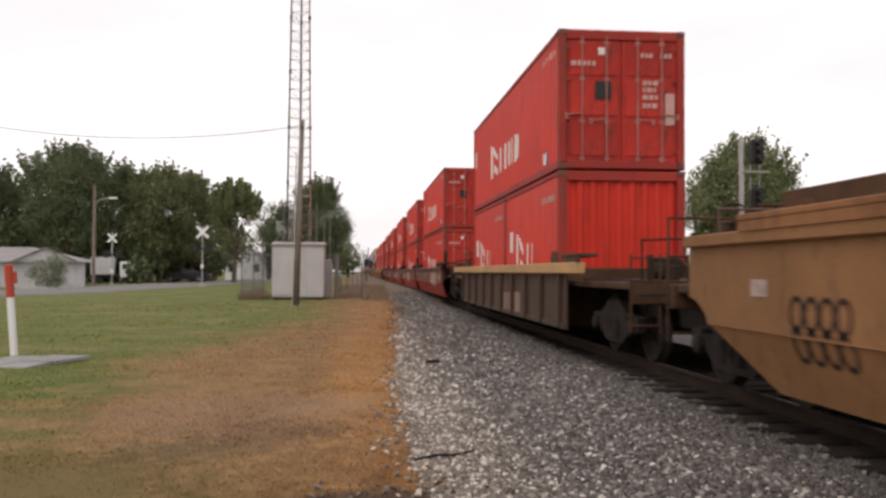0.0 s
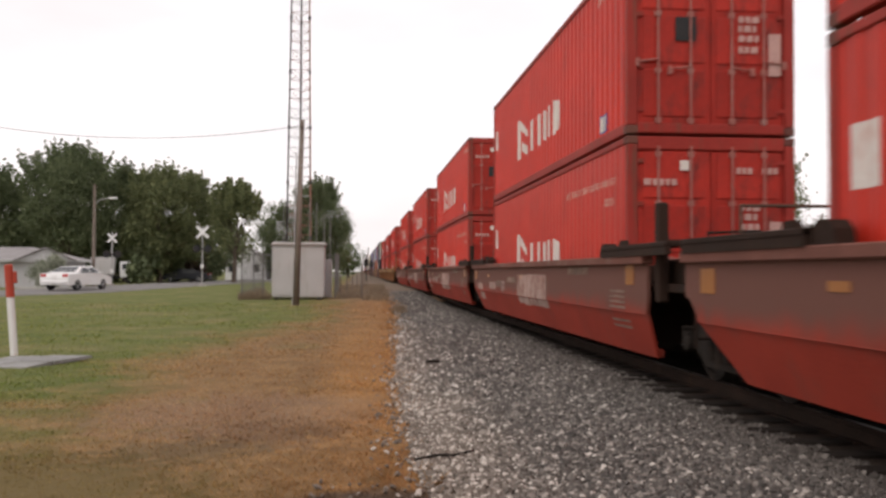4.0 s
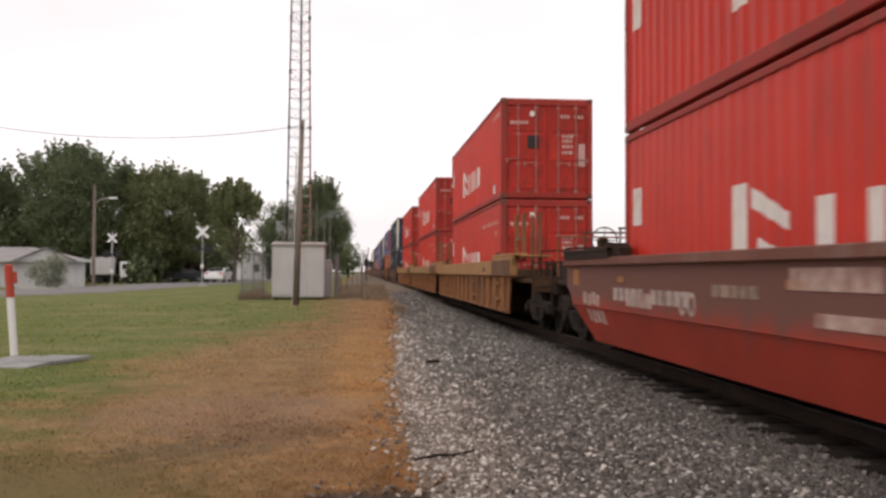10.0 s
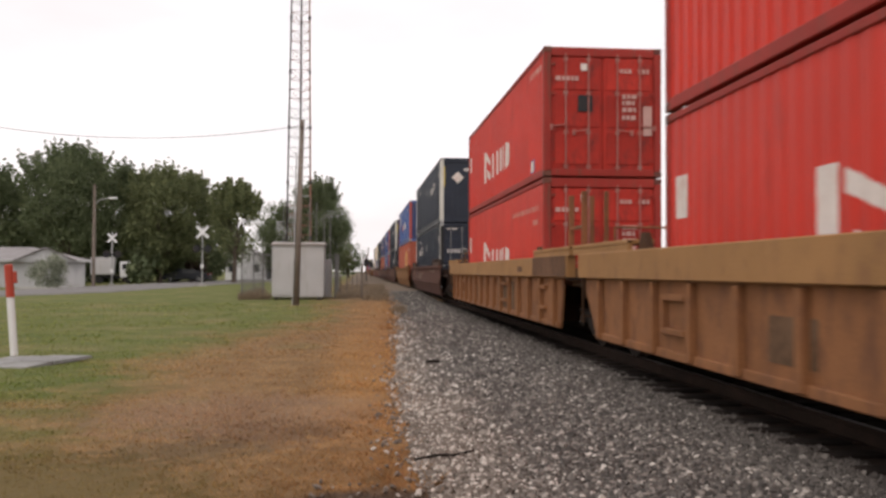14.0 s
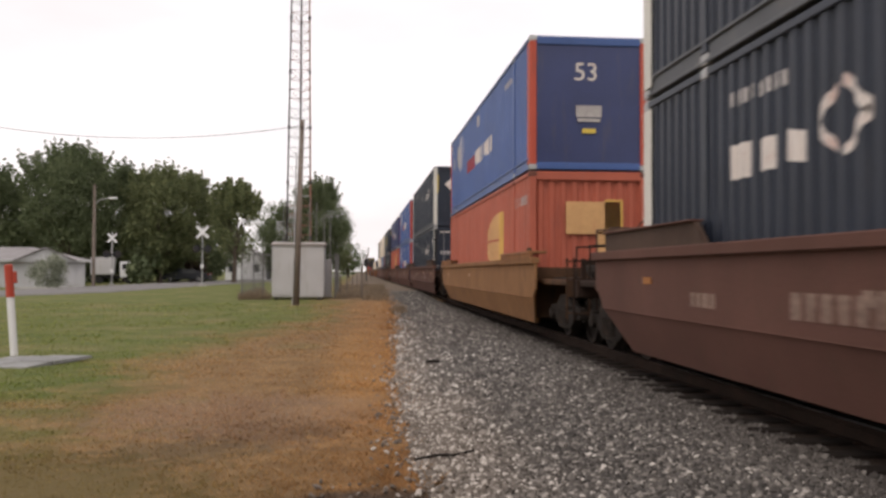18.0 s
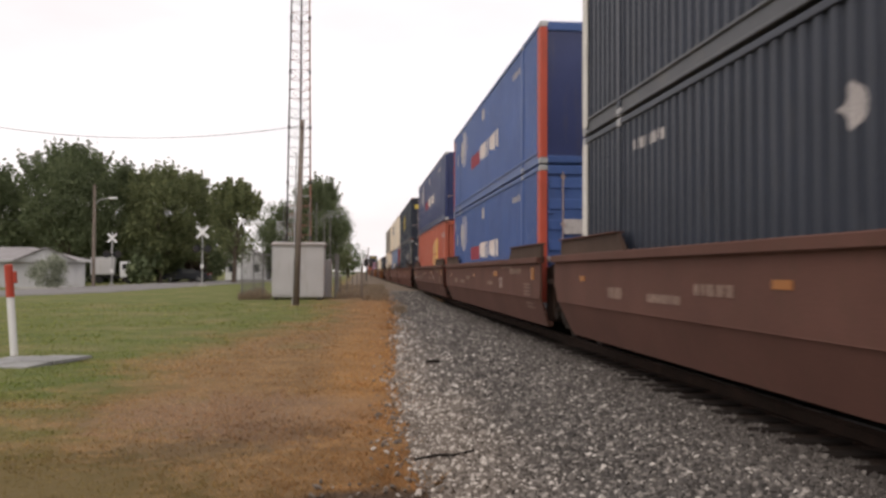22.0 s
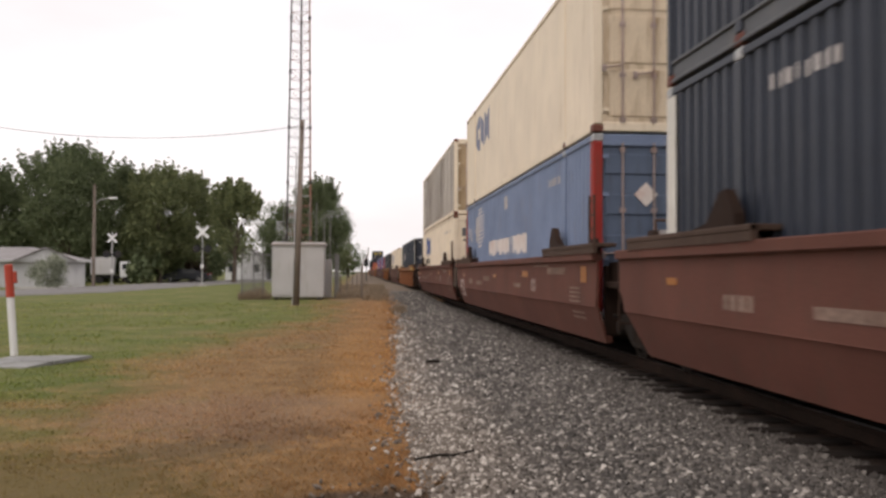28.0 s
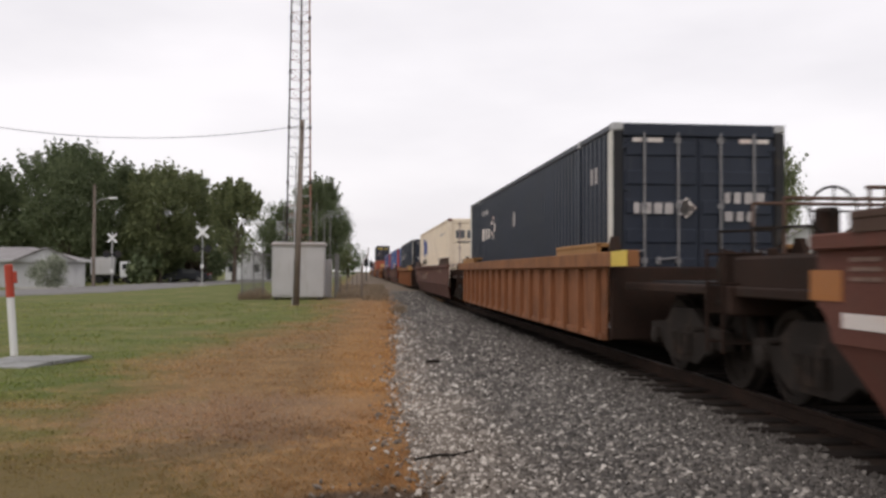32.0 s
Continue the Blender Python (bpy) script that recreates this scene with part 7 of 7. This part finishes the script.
# ---- houses, road, crossing ----
def build_garage():
    x0, x1, y0, y1, z = -33.0, -19.3, 66.0, 76.0, 0.05
    h = thing("garage", "low white-sided garage with a grey shingle roof and a gable", "house", m=pose(-19.6, 66, z, 0, 0, 16.4) @ pose(19.3, -66, 0))
    eave, ridge = 1.95, 2.95
    part("front_wall", Geo().box((x0 + x1) / 2, y0 + 0.1, eave / 2, x1 - x0, 0.2, eave), M_SIDING, h)
    part("end_wall", Geo().box(x1 - 0.1, (y0 + y1) / 2, eave / 2, 0.2, y1 - y0 - 0.4, eave), M_SIDING, h)
    part("end_wall", Geo().box(x0 + 0.1, (y0 + y1) / 2, eave / 2, 0.2, y1 - y0 - 0.4, eave), M_SIDING, h)
    part("rear_wall", Geo().box((x0 + x1) / 2, y1 - 0.1, eave / 2, x1 - x0, 0.2, eave), M_SIDING, h)
    ym, hip = (y0 + y1) / 2, 3.6
    roof = Geo()
    a = 0.45
    pts = [(x0 - a, y0 - a, eave), (x1 + a, y0 - a, eave), (x1 + a, y1 + a, eave), (x0 - a, y1 + a, eave), (x0 + hip, ym, ridge), (x1 - hip, ym, ridge)]
    roof.poly(pts, [(0, 1, 5, 4), (1, 2, 5), (2, 3, 4, 5), (3, 0, 4), (3, 2, 1, 0)])
    part("roof", roof, M_SHINGLE, h, "grey hipped shingle roof")
    part("fascia", Geo().box((x0 + x1) / 2, y0 - a + 0.02, eave - 0.06, x1 - x0 + 2 * a, 0.05, 0.16), M_SIDING, h)
    gx0, gx1 = -23.6, -20.2
    gm = (gx0 + gx1) / 2
    gable = Geo().poly([(gx0, y0 - 0.5, eave), (gx1, y0 - 0.5, eave), (gm, y0 - 0.5, ridge - 0.22), (gx0, y0 + 4, eave), (gx1, y0 + 4, eave), (gm, y0 + 4, ridge - 0.22)],
                       [(0, 1, 2), (0, 2, 5, 3), (1, 4, 5, 2), (0, 3, 4, 1), (3, 5, 4)])
    part("gable", gable, M_SIDING, h, "pale gable face")
    rg = Geo()
    for s in (-1, 1):
        e = Vector((gm + s * (gm - gx0 + 0.35), 0, eave - 0.1))
        t = Vector((gm, 0, ridge - 0.17))
        rg.poly([(e.x, y0 - 0.7, e.z), (t.x, y0 - 0.7, t.z), (t.x, y0 + 4, t.z), (e.x, y0 + 4, e.z), (e.x, y0 - 0.7, e.z + 0.09), (t.x, y0 - 0.7, t.z + 0.09), (t.x, y0 + 4, t.z + 0.09), (e.x, y0 + 4, e.z + 0.09)],
                [(0, 1, 2, 3), (7, 6, 5, 4), (0, 4, 5, 1), (3, 2, 6, 7), (0, 3, 7, 4)])
    part("gable_roof", rg, M_SHINGLE, h)
    door = part("garage_door", Geo().box(-21.2, y0 - 0.04, 0.9, 2.5, 0.06, 1.75, 0.01), M_SIDING, h, "pale overhead door")
    for i in range(3):
        part("door_panel", Geo().box(-21.2, y0 - 0.08, 0.35 + 0.5 * i, 2.3, 0.02, 0.4, 0.008), M_SIDING, door)
    for x in (-25.6, -28.5):
        wdw = part("window", Geo().box(x, y0 - 0.03, 1.15, 1.1, 0.06, 0.9, 0.01), M_SIDING, h)
        part("pane", Geo().box(x, y0 - 0.07, 1.15, 0.9, 0.02, 0.7), M_CAR_GLASS, wdw)
    # white house beyond the trees
    b = thing("house", "white clapboard house half hidden behind the trees", "house", m=pose(-14.9, 120, 0.07))
    part("wall", Geo().poly([(-2.7, 0, 0), (2.7, 0, 0), (2.7, 0, 2.5), (0, 0, 4.4), (-2.7, 0, 2.5), (-2.7, 7, 0), (2.7, 7, 0), (2.7, 7, 2.5), (0, 7, 4.4), (-2.7, 7, 2.5)],
                            [(0, 1, 2, 3, 4), (9, 8, 7, 6, 5), (0, 4, 9, 5), (1, 6, 7, 2), (0, 5, 6, 1)]), M_WHITE_WALL, b)
    rf = Geo()
    for s in (-1, 1):
        rf.poly([(s * 3.1, -0.35, 2.25), (0, -0.35, 4.45), (0, 7.35, 4.45), (s * 3.1, 7.35, 2.25), (s * 3.1, -0.35, 2.4), (0, -0.35, 4.6), (0, 7.35, 4.6), (s * 3.1, 7.35, 2.4)],
                [(0, 1, 2, 3), (7, 6, 5, 4), (0, 4, 5, 1), (3, 2, 6, 7), (0, 3, 7, 4)])
    part("roof", rf, M_SHINGLE, b)
    for x in (-1.8, 1.4):
        w = part("window", Geo().box(x, -0.04, 1.6, 0.95, 0.06, 1.2), M_SIDING, b)
        part("pane", Geo().box(x, -0.08, 1.6, 0.75, 0.02, 1.0), M_CAR_GLASS, w)
    # box truck parked between the garage and the trees
    o = thing("box_truck", "small white box truck parked beside the garage", "truck", m=pose(-22.7, 82, 0.07, 0, 0, 12))
    part("cargo_box", Geo().box(-0.1, 0.6, 1.6, 2.0, 1.9, 1.55, 0.04), M_HUT, o)
    part("chassis", Geo().box(0.6, 0.6, 0.62, 3.6, 0.9, 0.2), M_BLACK_PLAIN, o)
    part("cab", Geo().prism([(0.0, 0.6), (0.0, 1.95), (0.1, 2.0), (1.2, 2.0), (1.3, 1.95), (1.3, 0.6)], 1.35, 2.25), M_WHITE_WALL, o)
    part("hood", Geo().box(2.5, 0.65, 0.95, 0.55, 1.2, 0.6, 0.06), M_WHITE_WALL, o)
    part("side_window", Geo().box(1.85, -0.01, 1.55, 0.6, 0.03, 0.5, 0.01), M_CAR_GLASS, o, "dark glass")
    for x in (-0.4, 2.2):
        for y in (0.0, 1.2):
            part("wheel", Geo().lathe((x, y, 0.4), (0, 1, 0), [(-0.1, 0.2), (-0.1, 0.38), (0.1, 0.38), (0.1, 0.2)], 14), M_RUBBER, o)
    r = thing("house", "white gabled house across the track with a grey roof", "house", m=pose(48.0, 90, 0.07))
    part("wall", Geo().poly([(-3.9, 0, 0), (3.9, 0, 0), (3.9, 0, 4.3), (0, 0, 6.2), (-3.9, 0, 4.3), (-3.9, 9, 0), (3.9, 9, 0), (3.9, 9, 4.3), (0, 9, 6.2), (-3.9, 9, 4.3)],
                            [(0, 1, 2, 3, 4), (9, 8, 7, 6, 5), (0, 4, 9, 5), (1, 6, 7, 2), (0, 5, 6, 1)]), M_SIDING, r)
    g = Geo()
    for s in (-1, 1):
        g.poly([(s * 4.5, -0.4, 4.05), (0, -0.4, 6.3), (0, 9.4, 6.3), (s * 4.5, 9.4, 4.05), (s * 4.5, -0.4, 4.2), (0, -0.4, 6.45), (0, 9.4, 6.45), (s * 4.5, 9.4, 4.2)],
               [(0, 1, 2, 3), (7, 6, 5, 4), (0, 4, 5, 1), (3, 2, 6, 7), (0, 3, 7, 4)])
    part("roof", g, M_SHINGLE, r)


ROAD = [(-75.0, 25.0), (-45.0, 36.0), (-30.0, 42.5), (-23.3, 46.0), (-19.0, 50.5), (-17.2, 54.5), (-16.0, 61.0), (-15.75, 68.0), (-15.3, 77.0), (-14.5, 84.0), (-13.6, 92.0), (-13.2, 104.0), (-11.6, 135.0), (-9.0, 190.0), (-5.0, 320.0)]


def build_road():
    g = Geo()
    pts = []
    # smooth the line a little
    line = [Vector((x, y, 0)) for x, y in ROAD]
    for _ in range(2):
        line = [line[0]] + [q for a, b in zip(line, line[1:]) for q in (a.lerp(b, 0.25), a.lerp(b, 0.75))] + [line[-1]]
    n = len(line)
    for i, p in enumerate(line):
        d = (line[min(i + 1, n - 1)] - line[max(i - 1, 0)]).normalized()
        s = Vector((d.y, -d.x, 0))
        for k in (-3.3, -3.1, 3.1, 3.3):
            q = p + s * k
            pts.append((q.x, q.y, ground_z(q.x, q.y) + (0.075 if abs(k) < 3.2 else -0.05)))
    g.poly(pts, [(4 * i + k, 4 * i + k + 1, 4 * i + k + 5, 4 * i + k + 4) for i in range(n - 1) for k in range(3)])
    tagged(part("road", g, M_ASPHALT, None), "worn grey asphalt side road curving behind the grass", "road", kind="structure")
    d = Geo().box(-20.6, 61.6, ground_z(-21, 62.6) + 0.03, 2.6, 7.0, 0.08)
    tagged(part("driveway", d, M_CONCRETE, None), "pale concrete driveway to the garage", "driveway", kind="structure")


def build_crossbuck(x, y, h, turn, label, span=1.25):
    c = thing("crossing_signal", label, "crossing signal", "crossing signals", m=pose(x, y, ground_z(x, y), 0, 0, turn))
    part("mast", Geo().tube((0, 0, 0), (0, 0, h), 0.055, n=8), M_GALV, c)
    part("foundation", Geo().box(0, 0, 0.05, 0.5, 0.5, 0.14, 0.02), M_CONCRETE, c)
    for a in (-45, 45):
        g = Geo()
        bm = bmesh.new()
        bmesh.ops.create_cube(bm, size=1, matrix=Matrix.Translation((0, -0.07 - (0.012 if a > 0 else 0), h - 0.45)) @ Matrix.Rotation(radians(a), 4, "Y") @ Matrix.Diagonal((0.184 * span, 0.012, span, 1)))
        part("crossbuck_blade", g.join(bm), M_WHITE_PLASTIC, c, "white warning blade")
    part("lamp_arm", Geo().box(0, -0.06, h - 1.75, 1.3, 0.06, 0.08), M_BLACK_PLAIN, c)
    for s in (-1, 1):
        part("target", Geo().lathe((s * 0.42, -0.08, h - 1.75), (0, -1, 0), [(0, 0.3), (0.02, 0.3), (0.02, 0.11), (0.14, 0.12)], 16), M_BLACK_PLAIN, c, "black round lamp target")
        part("lens", Geo().lathe((s * 0.42, -0.1, h - 1.75), (0, -1, 0), [(0, 0.1), (0.03, 0.09)], 12), M_TAIL, c, "unlit red lens")
    part("relay_box", Geo().box(0, -0.1, h - 3.1, 0.24, 0.16, 0.32, 0.02), M_WHITE_PLASTIC, c)


def build_signal():
    s = thing("signal_mast", "silver signal mast with dark heads and ladder across the track", "signal", m=pose(11.3, 25.2, -0.3))
    part("mast", Geo().tube((0, 0, 0), (0, 0, 5.5), 0.075, n=10), M_GALV, s)
    lad = Geo()
    for x in (0.34, 0.62):
        lad.tube((x, 0.15, 0.3), (x, 0.15, 5.4), 0.02, n=5)
    for i in range(16):
        lad.tube((0.34, 0.15, 0.5 + 0.31 * i), (0.62, 0.15, 0.5 + 0.31 * i), 0.013, n=5)
    part("ladder", lad, M_GALV, s, "galvanised ladder")
    for z in (5.15, 3.7):
        head = part("signal_head", Geo().box(0.42, -0.1, z, 0.36, 0.3, 0.75, 0.06), M_BLACK_PLAIN, s, "black signal head")
        for k in (-0.2, 0.05, 0.25):
            part("visor", Geo().lathe((0.42, -0.25, z + k), (0, -1, 0), [(0, 0.1), (0.2, 0.1)], 10), M_BLACK_PLAIN, head)
    part("platform", Geo().box(0.4, 0.1, 4.55, 0.8, 0.5, 0.04).box(0.4, 0.1, 3.0, 0.8, 0.5, 0.04), M_GALV, s)
    part("base", Geo().box(0, 0, 0.1, 0.6, 0.6, 0.3, 0.03), M_CONCRETE, s)


# ---- road vehicles ----
def sedan(label, paint):
    """A saloon car, x = forward, base at z = 0."""
    c = thing("car", label, "car", "cars")
    prof = [(-2.35, 0.32), (-2.38, 0.75), (-2.3, 0.98), (-1.55, 1.04), (-0.75, 1.40), (0.55, 1.42), (1.25, 1.0), (2.2, 0.82), (2.38, 0.6), (2.36, 0.3)]
    body = Geo()
    n = len(prof)
    pts = []
    for k, yy in enumerate((-0.9, -0.82, 0.82, 0.9)):
        for x, z in prof:
            tuck = 0.0 if z < 1.0 else (z - 1.0) * 0.45
            sgn = -1 if yy < 0 else 1
            lim = abs(yy) - tuck
            zz = z if abs(yy) < 0.85 else min(z, 1.0) - 0.02 * (z > 0.9)
            pts.append((x, sgn * lim, zz if z <= 1.0 or abs(yy) < 0.85 else z - 0.05))
    f = []
    for k in range(3):
        for i in range(n):
            j = (i + 1) % n
            f.append((k * n + i, k * n + j, (k + 1) * n + j, (k + 1) * n + i))
    f += [tuple(range(n)), tuple(range(4 * n - 1, 3 * n - 1, -1))]
    body.poly(pts, f)
    part("body", body, paint, c)
    def glass(name, quad):
        q = [Vector(p) for p in quad]
        nrm = (q[1] - q[0]).cross(q[2] - q[0]).normalized() * 0.012
        part(name, Geo().poly([p + nrm for p in q] + [p - nrm for p in q], [(0, 1, 2, 3), (7, 6, 5, 4), (0, 4, 5, 1), (1, 5, 6, 2), (2, 6, 7, 3), (3, 7, 4, 0)]), M_CAR_GLASS, c, "dark glass")
    glass("rear_window", [(-1.48, -0.72, 1.085), (-1.48, 0.72, 1.085), (-0.84, 0.62, 1.375), (-0.84, -0.62, 1.375)])
    glass("windscreen", [(1.2, -0.74, 1.045), (1.2, 0.74, 1.045), (0.64, 0.62, 1.38), (0.64, -0.62, 1.38)])
    for s in (-1, 1):
        glass("side_window", [(-1.15, s * 0.875, 1.03), (-0.1, s * 0.875, 1.03), (-0.1, s * 0.735, 1.33), (-0.72, s * 0.735, 1.33)])
        glass("side_window", [(0.0, s * 0.875, 1.03), (0.95, s * 0.875, 1.03), (0.5, s * 0.735, 1.33), (0.0, s * 0.735, 1.33)])
        part("tail_lamp", Geo().box(-2.345, s * 0.68, 0.86, 0.06, 0.34, 0.17, 0.02), M_TAIL, c)
        part("headlamp", Geo().box(2.24, s * 0.66, 0.7, 0.2, 0.36, 0.14, 0.03), M_GALV, c)
        part("mirror", Geo().box(0.82, s * 0.98, 1.02, 0.12, 0.16, 0.12, 0.03), paint, c)
        for x in (-1.42, 1.4):
            tyre = part("wheel", Geo().lathe((x, s * 0.80, 0.33), (0, s, 0), [(-0.1, 0.2), (-0.1, 0.31), (-0.07, 0.33), (0.07, 0.33), (0.1, 0.31), (0.105, 0.21)], 18), M_RUBBER, c)
            part("rim", Geo().lathe((x, s * 0.80, 0.33), (0, s, 0), [(0.06, 0.21), (0.108, 0.2), (0.1, 0.06), (0.115, 0.04)], 12), M_GALV, tyre)
    part("bumper", Geo().box(-2.37, 0, 0.5, 0.1, 1.6, 0.22, 0.04), paint, c)
    part("number_plate", Geo().box(-2.425, 0, 0.78, 0.012, 0.32, 0.15), M_WHITE_PLASTIC, c, "blank pale plate")
    return c


ROAD_TRAFFIC = []


def build_cars():
    white = sedan("white four-door saloon car driving along the side road", M_CAR_WHITE)
    keys = [(0.0, -38.0, 38.5), (1.5, -27.5, 43.5), (2.6, -21.3, 47.6), (3.0, -19.4, 49.4), (3.5, -17.7, 52.2), (4.2, -16.6, 56.3), (5.0, -15.9, 60.3), (5.5, -15.73, 62.5), (6.0, -15.75, 65.0), (7.0, -15.72, 70.5),
            (8.0, -15.2, 77.0), (9.0, -14.55, 83.5), (10.0, -13.8, 90.0), (11.0, -13.5, 98.0), (12.0, -13.2, 106.0), (14.0, -11.7, 130.0), (16.0, -11.2, 137.0), (18.0, -11.1, 138.5), (32.0, -11.1, 138.6)]
    rows, last = [], 0
    for i, (t, x, y) in enumerate(keys):
        a, b = keys[max(i - 1, 0)], keys[min(i + 1, len(keys) - 1)]
        if math.hypot(b[1] - a[1], b[2] - a[2]) > 1:
            last = math.degrees(math.atan2(b[2] - a[2], b[1] - a[1]))
        rows.append((t, pose(x, y, ground_z(x, y) + 0.075, 0, 0, last)))
    ROAD_TRAFFIC.append((white, rows))
    for x, y, turn in ((-17.6, 93.5, 176),):
        d = sedan("dark saloon car parked under the trees", M_CAR_DARK)
        d.matrix_basis = pose(x, y, ground_z(x, y), 0, 0, turn)
    w = sedan("pale car parked beside the white house", M_CAR_WHITE)
    w.matrix_basis = pose(-18.4, 98.5, ground_z(-17, 104), 0, 0, 178)


build_road()
build_hut()
build_tower()
build_poles()
build_fence()
build_marker()
build_debris()
build_garage()
build_crossbuck(-12.0, 70, 4.65, 0, "railway crossing signal with a white crossbuck and dark lamps")
build_crossbuck(-19.6, 73, 4.25, 15, "railway crossing signal with a white crossbuck, seen from behind the road", 0.95)
build_signal()
build_cars()
build_trees()
build_stones()
build_grass()


# ---- what moves ----
def motions():
    times = (0.0, 8.0, 16.0, 24.0, 32.0)
    for ob, y, z in RIDERS:
        walk(ob, [(t, pose(TRACK_X, y - run(t), z)) for t in times])
    # wheels roll on the rails: radius 0.455 m
    frames = [i / FPS for i in range(0, 32 * FPS + 1)]
    turns = [math.degrees(run(t) / 0.455) for t in frames]
    for k in (-1, 1):
        rows = [(t, pose(0, k * 0.89, 0.455, (a + 37 * k) % 360)) for t, a in zip(frames, turns)]
        for ob in bpy.data.objects:
            if ob.name.startswith("wheelset") and ob.location.y * k > 0:
                walk(ob, rows)
    for ob, rows in ROAD_TRAFFIC:
        walk(ob, rows)


motions()
